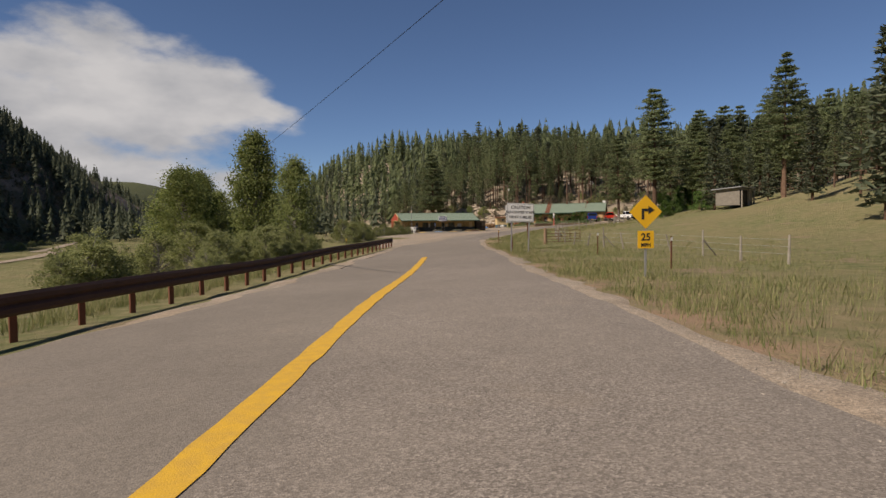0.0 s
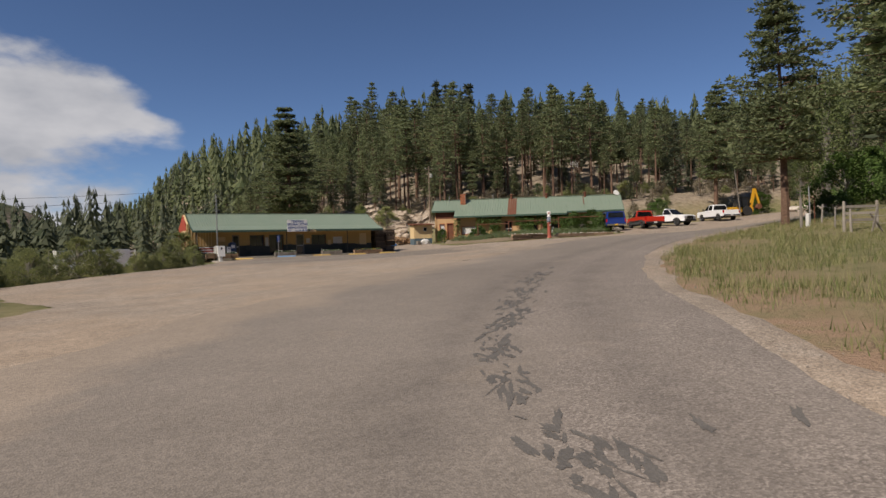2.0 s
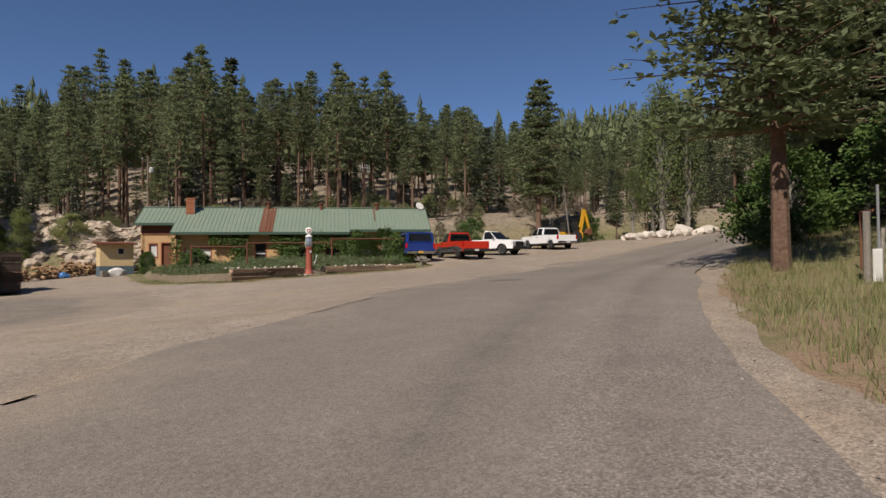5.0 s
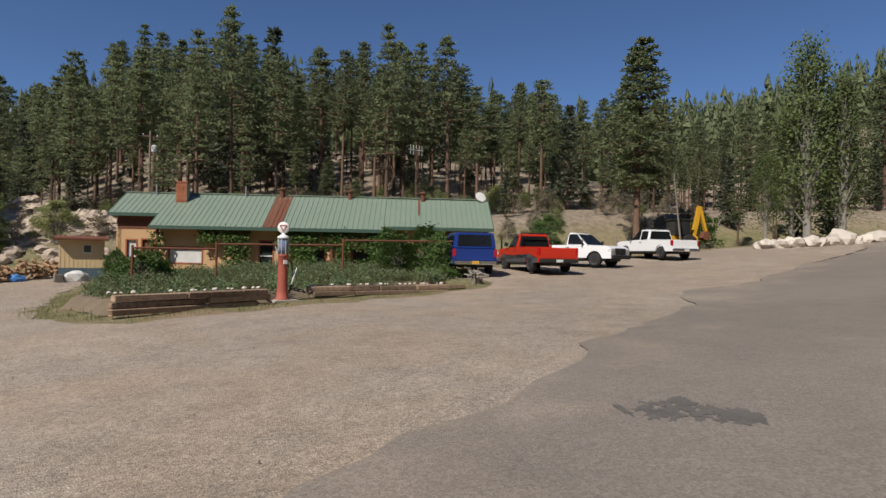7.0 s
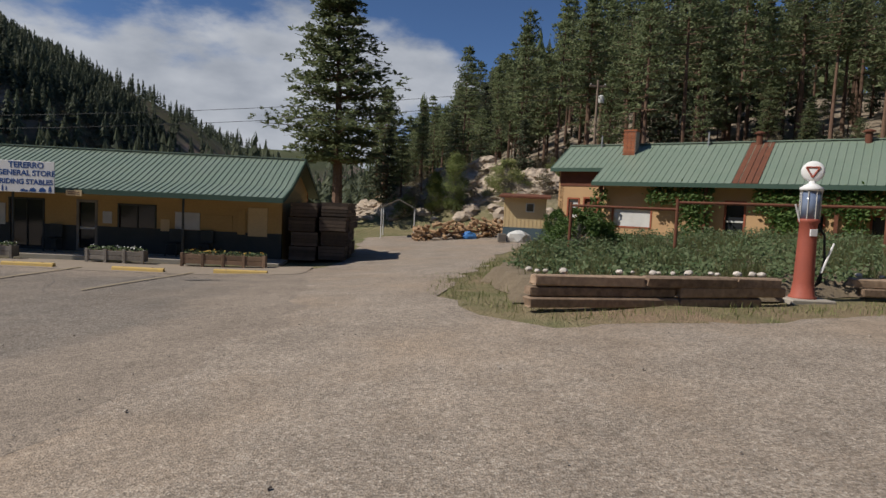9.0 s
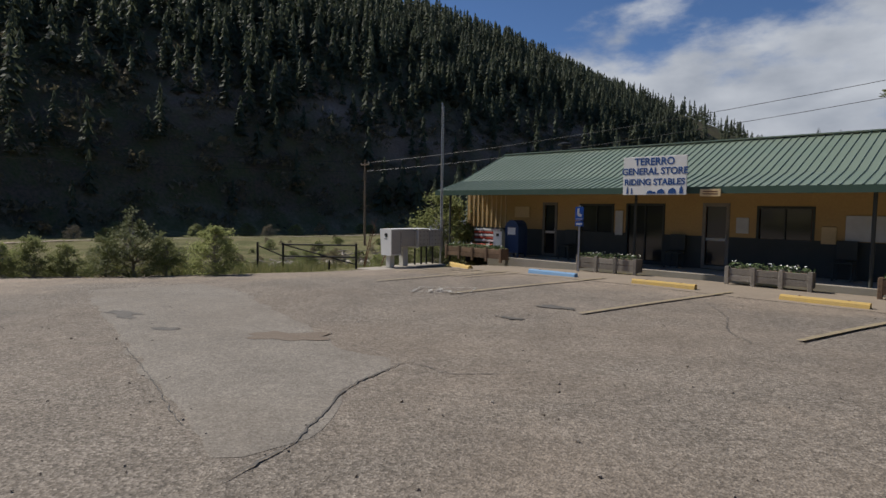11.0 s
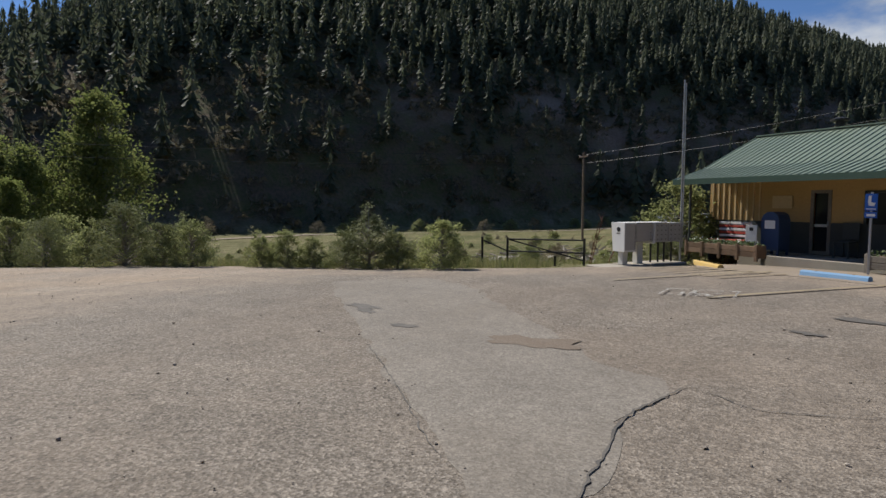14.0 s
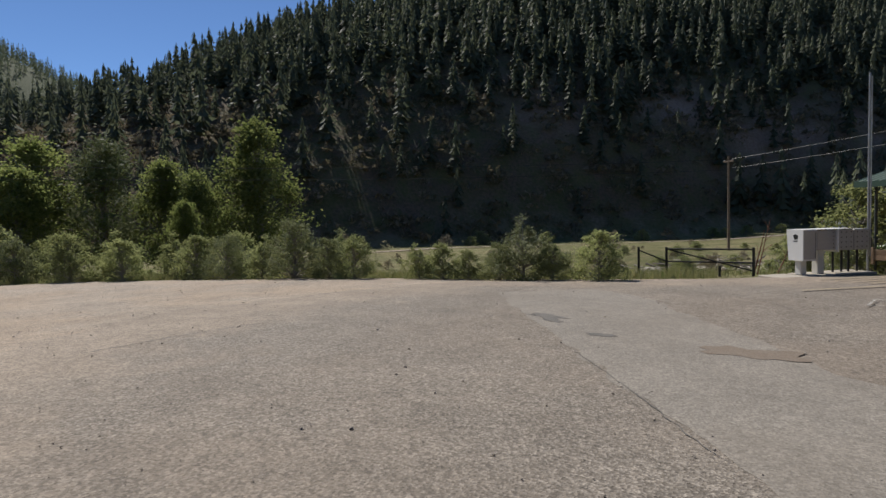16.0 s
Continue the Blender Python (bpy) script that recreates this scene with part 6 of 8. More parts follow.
def pickup(x, y, heading, paint, label, crew=True, topper=False, rack=False, grey_lower=False):
    """A pickup, nose towards +x of its own frame; heading in degrees from +y towards +x."""
    t = thing("pickup_truck", pose(x, y, H(x, y) + 0.03, 0, 0, 90 - heading) @ Matrix.Scale(0.96, 4), label, "pickup truck", "parked pickups")
    Lh, W, P = 2.85, 0.98, PAINT[paint]
    cab0 = -0.55 if crew else 0.05         # back of the cab
    arch = [(-1.75, 0.0), (1.85, 0.0)]

    def side(z0, z1, x0, x1):
        pts = [(x0, z0)]
        for ax, _ in arch:
            if x0 < ax < x1:
                for k in range(9):
                    a = math.pi - math.pi * k / 8
                    pts.append((ax + 0.47 * math.cos(a), max(z0, 0.38 + 0.47 * math.sin(a))))
        pts += [(x1, z0), (x1, z1), (x0, z1)]
        return pts
    body = B()
    # side walls, hood and bed built from drawn-out outlines
    low = side(0.45, 1.12, -Lh, Lh)
    low[-2:] = [(Lh, 0.98), (Lh - 0.25, 1.10), (1.0, 1.16), (-Lh, 1.14)]
    for s in (-1, 1):
        prism(body, low, "y", s * W, s * (W - 0.09))
    prism(body, [(1.0, 1.14), (1.0, 1.06), (Lh, 0.6), (Lh, 0.98), (Lh - 0.25, 1.12)], "y", -W + 0.09, W - 0.09)
    box(body, -Lh, 1.0, -W + 0.09, W - 0.09, 0.5, 0.62)
    box(body, cab0 - 0.06, cab0, -W + 0.09, W - 0.09, 0.6, 1.14)
    bmesh.ops.bevel(body, geom=[e for e in body.edges if e.calc_length() > 0.8], offset=0.025, segments=2, affect="EDGES")
    part("body", body, P, t)
    part("tailgate", box(B(), -Lh - 0.012, -Lh + 0.06, -W + 0.1, W - 0.1, 0.62, 1.135, 0.02), P, t)
    if grey_lower:
        part("lower_cladding", prism(B(), side(0.44, 0.66, -Lh + 0.1, Lh - 0.1), "y", -W - 0.012, -W + 0.002), GREY_PLASTIC, t)
        part("lower_cladding", prism(B(), side(0.44, 0.66, -Lh + 0.1, Lh - 0.1), "y", W - 0.002, W + 0.012), GREY_PLASTIC, t)
    # cab
    cab = B()
    prism(cab, [(cab0, 1.12), (cab0 + 0.08, 1.84), (1.0 - 0.75, 1.86), (1.0 - 0.95 + 0.5, 1.80), (1.42, 1.12)], "y", -0.86, 0.86)
    for v in cab.verts:
        if v.co.z > 1.5:
            v.co.y *= 0.86
        else:
            v.co.y *= 1.1
    bmesh.ops.bevel(cab, geom=cab.edges[:], offset=0.05, segments=2, affect="EDGES")
    part("cab", cab, P, t)
    def pane(pts, label=""):
        bm = B()
        bm.faces.new([bm.verts.new(p) for p in pts])
        bmesh.ops.solidify(bm, geom=bm.faces[:], thickness=0.012)
        return part("window", bm, M["glass"], t)
    for s in (-1, 1):
        yb, yt = s * 0.945, s * 0.772
        xs = [cab0 + 0.12, (cab0 + 1.2) / 2 - 0.05, (cab0 + 1.2) / 2 + 0.03, 1.22] if crew else [cab0 + 0.12, cab0 + 0.12, cab0 + 0.14, 1.22]
        if crew:
            pane([(xs[0], yb, 1.2), (xs[1], yb, 1.2), (xs[1], yt, 1.76), (xs[0] + 0.06, yt, 1.76)])
        pane([(xs[2], yb, 1.2), (xs[3], yb, 1.2), (0.66, yt, 1.76), (xs[2], yt, 1.76)])
        part("mirror", box(B(), 1.1, 1.2, s * 1.0, s * 1.2, 1.22, 1.42, 0.03), M["black_metal"], t)
        part("door_handle", box(B(), 0.12, 0.3, s * 0.985, s * 1.0, 1.0, 1.04, 0.006), M["black_metal"], t)
        part("tail_light", box(B(), -Lh - 0.016, -Lh + 0.12, s * (W - 0.13), s * (W + 0.008), 0.78, 1.12, 0.02), LAMP_RED, t)
        part("headlight", box(B(), Lh - 0.2, Lh + 0.015, s * (W - 0.38), s * (W + 0.006), 0.78, 0.98, 0.03), LAMP_CLEAR, t)
        part("rocker", box(B(), -1.2, 1.3, s * (W - 0.05), s * (W + 0.03), 0.36, 0.46, 0.02), M["black_metal"], t)
    pane([(1.36, -0.86, 1.19), (1.36, 0.86, 1.19), (0.7, 0.7, 1.77), (0.7, -0.7, 1.77)])
    pane([(cab0 - 0.006, 0.8, 1.24), (cab0 - 0.006, -0.8, 1.24), (cab0 + 0.06, -0.68, 1.74), (cab0 + 0.06, 0.68, 1.74)])
    part("grille", box(B(), Lh - 0.02, Lh + 0.03, -0.56, 0.56, 0.66, 1.0, 0.02), M["black_metal"], t)
    part("front_bumper", box(B(), Lh - 0.1, Lh + 0.14, -W + 0.02, W - 0.02, 0.42, 0.64, 0.04), M["black_metal"] if not crew else M["chrome"], t)
    part("rear_bumper", box(B(), -Lh - 0.17, -Lh, -W + 0.04, W - 0.04, 0.44, 0.62, 0.03), M["chrome"] if paint != "red" else M["black_metal"], t)
    part("number_plate", box(B(), -Lh - 0.19, -Lh - 0.17, -0.16, 0.16, 0.47, 0.6), M["yellow_line"] if paint == "blue" else M["dirty_white"], t)
    part("bed_floor", box(B(), -Lh + 0.06, cab0 - 0.06, -W + 0.09, W - 0.09, 0.62, 0.66), M["black_metal"], t)
    part("underside", box(B(), -Lh + 0.3, Lh - 0.3, -0.6, 0.6, 0.3, 0.5), M["black_metal"], t)
    for ax, _ in arch:
        for s in (-1, 1):
            m = Matrix.Translation((ax, s * (W - 0.14), 0.38)) @ pose(0, 0, 0, 90 if s < 0 else -90)
            w = part("wheel", turned(B(), [(0.24, -0.12), (0.36, -0.12), (0.38, -0.08), (0.38, 0.08), (0.36, 0.13), (0.25, 0.13)], 22, m), M["rubber"], t, "black tyre", True)
            part("rim", turned(B(), [(0.06, 0.1), (0.2, 0.09), (0.25, 0.135), (0.25, 0.12), (0.06, 0.115)], 18, m), M["alloy"], w)
            for k in range(6):
                a = k * math.pi / 3
                part("spoke", box(B(), 0.05, 0.24, -0.025, 0.025, 0.1, 0.125, 0.0, m @ pose(0, 0, 0, 0, 0, math.degrees(a))), M["alloy"], w)
    if topper:
        bm = B()
        prism(bm, [(-Lh + 0.02, 1.13), (-Lh + 0.16, 1.86), (cab0 - 0.05, 1.88), (cab0 - 0.02, 1.13)], "y", -W + 0.02, W - 0.02)
        for v in bm.verts:
            if v.co.z > 1.5:
                v.co.y *= 0.9
        bmesh.ops.bevel(bm, geom=bm.edges[:], offset=0.05, segments=2, affect="EDGES")
        part("topper", bm, P, t, "matching blue bed topper")
        pane([(-Lh + 0.03, 0.78, 1.25), (-Lh + 0.03, -0.78, 1.25), (-Lh + 0.13, -0.72, 1.76), (-Lh + 0.13, 0.72, 1.76)])
        for s in (-1, 1):
            pane([(-Lh + 0.4, s * 0.965, 1.28), (cab0 - 0.3, s * 0.965, 1.28), (cab0 - 0.3, s * 0.885, 1.74), (-Lh + 0.45, s * 0.885, 1.74)])
    if rack:
        for s in (-1, 1):
            part("rack_post", rod(B(), (cab0 - 0.2, s * 0.85, 1.1), (cab0 - 0.2, s * 0.75, 1.9), 0.03, 0.03, 6), M["black_metal"], t)
        part("rack_bar", rod(B(), (cab0 - 0.2, -0.76, 1.88), (cab0 - 0.2, 0.76, 1.88), 0.03, 0.03, 6), M["black_metal"], t)
    return t


pickup(38.9, -7.05, 34, "blue", "dark blue pickup with a bed topper and yellow plate", True, True)
pickup(42.0, -8.7, 28, "red", "bright red pickup with grey lower cladding and rack", False, False, True, True)
pickup(46.5, -7.7, 176, "white", "white pickup with a black grille guard, facing the road", False)
pickup(54.2, -8.15, 24, "white", "white crew-cab pickup with chrome bumper")


def backhoe(x, y, turn):
    t = thing("backhoe", pose(x, y, H(x, y), 0, 0, turn) @ Matrix.Scale(0.85, 4), "yellow backhoe loader with raised digging arm", "backhoe")
    yel = mat("machine_yellow", (0.62, 0.32, 0.02), (0.5, 0.27, 0.03), 3.0, 0.5)
    part("chassis", box(B(), -1.8, 1.6, -0.5, 0.5, 0.6, 1.3, 0.05), yel, t)
    part("cab", box(B(), -0.9, 0.6, -0.75, 0.75, 1.3, 2.6, 0.06), M["glass"], t)
    part("cab_roof", box(B(), -1.0, 0.7, -0.82, 0.82, 2.6, 2.75, 0.05), M["black_metal"], t)
    for xx, r in ((-0.7, 0.7), (1.5, 0.5)):
        for s in (-1, 1):
            part("wheel", turned(B(), [(0.3 * r, -0.16), (0.95 * r, -0.18), (r, -0.1), (r, 0.1), (0.95 * r, 0.18), (0.3 * r, 0.16)], 20, Matrix.Translation((xx, s * 0.85, r)) @ pose(0, 0, 0, 90)), M["rubber"], t)
    part("boom", prism(B(), [(-1.7, 1.0), (-2.1, 2.6), (-2.3, 3.9), (-2.0, 3.95), (-1.75, 2.6), (-1.35, 1.1)], "y", -0.16, 0.16), yel, t)
    part("dipper", prism(B(), [(-2.35, 3.95), (-2.0, 4.0), (-2.75, 1.7), (-2.95, 1.75)], "y", -0.13, 0.13), yel, t)
    part("bucket", prism(B(), [(-2.95, 1.8), (-2.6, 1.75), (-2.3, 1.2), (-2.7, 0.95), (-3.1, 1.2)], "y", -0.35, 0.35), M["rust"], t)
    part("loader", prism(B(), [(1.9, 0.1), (2.7, 0.1), (2.6, 0.7), (2.0, 0.9)], "y", -1.1, 1.1), yel, t)


backhoe(62.3, -5.3, 150)


# ---- rocks, wood and sheds round the yard ----
def rocky_bank():
    """The pale cut bank behind the yard: broken ledges of limestone."""
    t = thing("rock_bank", pose(0, 0, 0), "pale broken limestone cut bank behind the yard", "rock bank")
    line = resample([(13.94, 29.20), (19.31, 25.81), (24.61, 22.40), (29.43, 19.07), (32.61, 18.86), (37.42, 20.36)], 0.17)
    rng = np.random.default_rng(12)
    n, k = len(line), 34
    V = []
    for i, (x, y) in enumerate(line):
        f = i / (n - 1)
        top = 1.0 + 2.35 * math.sin(math.pi * min(f * 1.0, 1)) ** 1.3 + 0.3 * math.sin(f * 17) + 0.2 * math.sin(f * 41)
        g = H(x, y)
        for j in range(k):
            q = j / (k - 1)
            w = Vector((x * 0.5, q * 3.0, 1.7))
            z_of = (top + 0.4) * q
            crag = noise.ridged_multi_fractal(w * 1.6, 0.9, 2.2, 5, 1.0, 2.0)
            step = 0.9 * (math.floor(q * 5 + 1.2 * noise.noise(w * 1.3)) / 5)
            cells = noise.voronoi(Vector((x * 0.9 + y * 0.3, z_of * 1.3, 4.0)))[0]
            fine = noise.voronoi(Vector((x * 2.6 + y, z_of * 3.4, 9.0)))[0]
            back = 2.2 * q + step + 0.55 * noise.fractal(w, 0.9, 2.1, 5) - 0.3 * crag + 0.75 * (cells[1] - cells[0]) + 0.3 * (fine[1] - fine[0])
            z = g - 0.4 + (top + 0.4) * q + 0.3 * noise.fractal(w * 2.1, 0.9, 2.1, 4) * q
            V.append((x + 0.45 * back + 0.1 * noise.noise(w * 6), y + 0.9 * back, z))
    F = [(i * k + j, (i + 1) * k + j, (i + 1) * k + j + 1, i * k + j + 1) for i in range(n - 1) for j in range(k - 1)]
    ob = part_from("ledge", V, F, M["rock"], t, "broken pale rock face")
    # fallen blocks, one mesh each
    r = random.Random(4)
    for i in range(80):
        p = line[r.randrange(n)]
        s = r.uniform(0.15, 0.6)
        x, y = p[0] - r.uniform(-0.4, 1.4), p[1] - r.uniform(0, 1.4)
        part("fallen_block", rock_bm(s, r, (x, y, H(x, y) + s * 0.2)), M["rock"], t)


def rock_bm(s, r, at):
    bm = B()
    bmesh.ops.create_icosphere(bm, subdivisions=2, radius=s)
    sd = r.uniform(0, 99)
    for v in bm.verts:
        d = 1 + 0.55 * noise.noise((v.co / s) * 1.3 + Vector((sd, 0, 0)))
        v.co = Vector((v.co.x * d * 1.15, v.co.y * d, v.co.z * d * 0.75))
    bmesh.ops.translate(bm, vec=at, verts=bm.verts)
    return bm


rocky_bank()


def boulder_row():
    r = random.Random(17)
    for i in range(17):
        f = i / 16
        x, y = 63.5 + 6.5 * f + r.uniform(-0.3, 0.3), -11.3 - 5.0 * f + r.uniform(-0.6, 0.6)
        s = r.uniform(0.35, 0.85) * (0.7 + 0.6 * f)
        bm = rock_bm(s, r, (0, 0, 0))
        ob = part("boulder", bm, M["boulder"])
        ob.location = (x, y, H(x, y) + s * 0.45)
        tagged(ob, "pale grey limestone boulder in a roadside heap", "boulder", "boulders by the road")


boulder_row()


def wood_pile():
    t = thing("wood_pile", pose(0, 0, 0), "heap of split orange-brown firewood", "firewood")
    r = random.Random(9)
    for i in range(270):
        f = r.random()
        w = math.sin(math.pi * min(1, 0.12 + f * 0.9)) ** 0.6
        x, y = 21.0 + 7.4 * f, 12.6 + 3.4 * f + r.uniform(-0.8, 0.6)
        z = H(x, y) + r.random() ** 1.4 * 1.05 * w
        a, b = r.uniform(0, 6.28), r.uniform(-0.4, 0.4)
        d = Vector((math.cos(a) * math.cos(b), math.sin(a) * math.cos(b), math.sin(b))) * r.uniform(0.16, 0.26)
        p = Vector((x, y, z + 0.08))
        part("split_log", rod(B(), p - d, p + d, r.uniform(0.06, 0.11), None, 5), M["log"], t)
    for x, y, c in ((24.0, 13.0, "blue"), (29.0, 15.0, "dark")):
        bm = rock_bm(0.35 if c == "blue" else 0.7, r, (0, 0, 0))
        ob = part("tarpaulin", bm, mat("blue_tarpaulin", (0.05, 0.16, 0.4), (0.1, 0.25, 0.5), 3, 0.4) if c == "blue" else M["dark"])
        ob.location = (x, y, H(x, y) + 0.2)
        tagged(ob, "crumpled blue tarpaulin by the firewood" if c == "blue" else "dark brush heap beside the firewood", "tarpaulin" if c == "blue" else "brush heap")


wood_pile()


def crate_stack():
    r = random.Random(3)
    for ci, cx in enumerate((17.1, 18.05)):
        for cy in (1.5, 2.6, 3.7, 4.8):
            for k in range(4 if (cy < 4 or ci == 0) else 3):
                z = H(cx, cy) + 0.1 + k * 0.52
                t = thing("wood_crate", pose(cx + r.uniform(-0.1, 0.1), cy + r.uniform(-0.08, 0.08), z, 0, 0, r.uniform(-3, 3)), "slatted wooden crate stacked against the store", "crate", "stacked crates")
                for s in (-1, 1):
                    for j in range(4):
                        part("slat", box(B(), -0.46, 0.46, s * 0.52 - 0.012, s * 0.52 + 0.012, 0.02 + j * 0.125, 0.12 + j * 0.125), M["old_crate"], t)
                        part("slat", box(B(), s * 0.47 - 0.012, s * 0.47 + 0.012, -0.5, 0.5, 0.02 + j * 0.125, 0.12 + j * 0.125), M["old_crate"], t)
                part("bottom", box(B(), -0.46, 0.46, -0.5, 0.5, 0.0, 0.02), M["old_crate"], t)
                part("crate_filling", box(B(), -0.42, 0.42, -0.46, 0.46, 0.02, 0.46), M["old_crate"], t)


crate_stack()


def yard_shed():
    t = thing("yard_shed", pose(26.8, 11.2, H(26.8, 11.2), 0, 0, -12) @ Matrix.Diagonal((0.86, 0.9, 0.95, 1)), "small cream yard shed with dark skirting and flat roof", "shed")
    part("wall", box(B(), -1.25, 1.25, -1.0, 1.0, 0.7, 2.35), M["cream_siding"], t, "cream ribbed metal wall")
    part("skirting", box(B(), -1.27, 1.27, -1.02, 1.02, -0.2, 0.7), mat("slate_blue_boards", (0.09, 0.13, 0.15), (0.07, 0.1, 0.12), 3, 0.8), t)
    for i in range(11):
        part("rib", box(B(), -1.2 + i * 0.235, -1.17 + i * 0.235, -1.015, -1.0, 0.72, 2.3), M["cream_siding"], t)
    part("roof", box(B(), -1.55, 1.5, -1.32, 1.25, 2.38, 2.5, 0.01, pose(0, 0, 0, 4)), M["rust"], t, "overhanging dark flat roof")
    w = part("window", frame_bm(0.05, 0.55, 1.55, 2.05, -1.0, 0.05, 0.03), M["dirty_white"], t)
    part("pane", box(B(), 0.1, 0.5, -1.02, -1.005, 1.6, 2.0), M["glass"], w)
    c = thing("covered_barrow", pose(26.2, 9.0, H(26.2, 9.0)), "low white tarp-covered heap beside the shed", "covered heap")
    part("cover", rock_bm(0.5, random.Random(6), (0, 0, 0.22)), M["dirty_white"], c)
    part("block", box(B(), -1.1, -0.7, -0.2, 0.2, 0, 0.4, 0.02), M["grey_timber"], c)


yard_shed()


def lean_to():
    t = thing("lean_to", pose(20.0, 15.5, H(20.0, 15.5), 0, 0, 0), "grey canopy on thin posts beside the firewood", "shelter")
    part("roof", prism(B(), [(-1.0, 1.75), (0.0, 2.25), (1.0, 1.75), (1.0, 1.70), (0, 2.2), (-1.0, 1.70)], "y", -1.2, 1.2), M["grey_timber"], t)
    for x in (-0.95, 0.95):
        for y in (-1.1, 1.1):
            part("post", rod(B(), (x, y, -0.1), (x, y, 1.75), 0.04, 0.04, 6), M["dirty_white"], t)


lean_to()


def hill_shed(x, y, turn):
    t = thing("hillside_cabin", pose(x, y, H(x, y), 0, 0, turn), "small grey cabin with a flat metal roof on the slope", "cabin")
    part("wall", box(B(), -2.2, 2.2, -1.5, 1.5, 0.3, 2.4), M["grey_timber"], t)
    # the wall is solid; a near-black panel paints the bay's shade on it
    part("doorway", box(B(), -2.25, 0.3, -1.56, -1.501, 0.35, 2.2), M["dark"], t, "near-black panel painted as the shade of an open bay")
    part("roof", box(B(), -2.6, 2.5, -2.0, 1.8, 2.4, 2.52, 0.02, pose(0, 0, 0, -4)), M["grey_metal"], t)
    for px in (-2.1, 0.2, 2.1):
        part("post", box(B(), px - 0.07, px + 0.07, -1.8, -1.66, -0.4, 2.4), M["grey_timber"], t)


hill_shed(30.5, -52.5, 25)


# ---- mail, gate, bins and posts at the end of the lot ----
def mail_boxes():
    base = (1.72, -3.45)
    z = H(*base)
    t = thing("mailbox_cluster", pose(base[0], base[1], z, 0, 0, 88), "grey cluster mailboxes on posts over concrete pads", "mailboxes")
    for x0, x1, h in ((-1.45, -0.62, 0.04), (-0.55, 0.2, 0.055), (0.22, 1.45, 0.07)):
        part("pad", box(B(), x0, x1, -0.42, 0.42, -0.25, h, 0.02), M["concrete"], t)
    grey = mat("grey_mailbox_metal", (0.45, 0.43, 0.40), (0.37, 0.355, 0.33), 3, 0.5, 0.2, fine=0.05)
    dark = mat("lock_slot_metal", (0.10, 0.095, 0.09), (0.14, 0.13, 0.12), 5, 0.5, 0.4)
    # the parcel locker: a cabinet whose foot is cut back
    p = part("parcel_box", prism(B(), [(-0.28, 0.42), (0.2, 0.42), (0.28, 1.22), (-0.28, 1.22)], "x", -0.7, -0.31), M["white_paint"], t, "white parcel locker with a sloped side")
    part("door_panel", box(B(), -0.68, -0.33, -0.292, -0.281, 0.46, 1.19, 0.004), grey, p, "grey locker door")
    part("hinge", box(B(), -0.345, -0.335, -0.3, -0.293, 0.5, 1.15), dark, p)
    part("emblem", prism(B(), [(-0.1, 0.98), (0.0, 0.96), (0.05, 1.06), (-0.02, 1.1), (-0.11, 1.07)], "x", -0.705, -0.7005), M["black_metal"], p, "dark blue printed emblem")
    part("emblem_bar", box(B(), -0.705, -0.7005, -0.1, 0.05, 0.91, 0.93), M["black_metal"], p)
    part("pedestal", box(B(), -0.6, -0.42, -0.1, 0.1, 0.04, 0.42, 0.01), M["dirty_white"], t)
    part("pedestal", box(B(), -0.09, 0.11, -0.1, 0.1, 0.05, 0.68, 0.01), M["dirty_white"], t)
    # first locker: five full-width letter doors
    b = part("locker", box(B(), -0.29, 0.3, -0.27, 0.27, 0.68, 1.19, 0.012), grey, t, "grey locker with wide letter doors")
    for r in range(5):
        d = part("letter_door", box(B(), -0.27, 0.28, -0.282, -0.271, 0.7 + r * 0.096, 0.786 + r * 0.096, 0.003), grey, b)
        part("lock", box(B(), 0.2, 0.225, -0.286, -0.2825, 0.73 + r * 0.096, 0.755 + r * 0.096), dark, d)
    part("divider", box(B(), 0.32, 0.35, -0.32, 0.3, 0.62, 1.215, 0.004), M["white_paint"], t, "white sheet metal end plate")
    for x in (0.37, 0.86):
        b = part("locker", box(B(), x, x + 0.47, -0.27, 0.27, 0.66, 1.2, 0.012), grey, t, "grey locker with small letter doors")
        for r in range(4):
            for c in range(3):
                a0, z0 = x + 0.015 + c * 0.148, 0.68 + r * 0.128
                d = part("letter_door", box(B(), a0, a0 + 0.138, -0.282, -0.271, z0, z0 + 0.118, 0.003), grey, b)
                part("lock", box(B(), a0 + 0.055, a0 + 0.085, -0.286, -0.2825, z0 + 0.045, z0 + 0.075), dark, d)
        for px in (x + 0.1, x + 0.37):
            part("leg", rod(B(), (px, 0, 0.05), (px, 0, 0.66), 0.028, None, 8), M["black_metal"], t)
    part("top_rail", box(B(), -0.29, 0.84, -0.3, 0.29, 1.204, 1.222), M["white_paint"], t, "white sheet metal top")


mail_boxes()


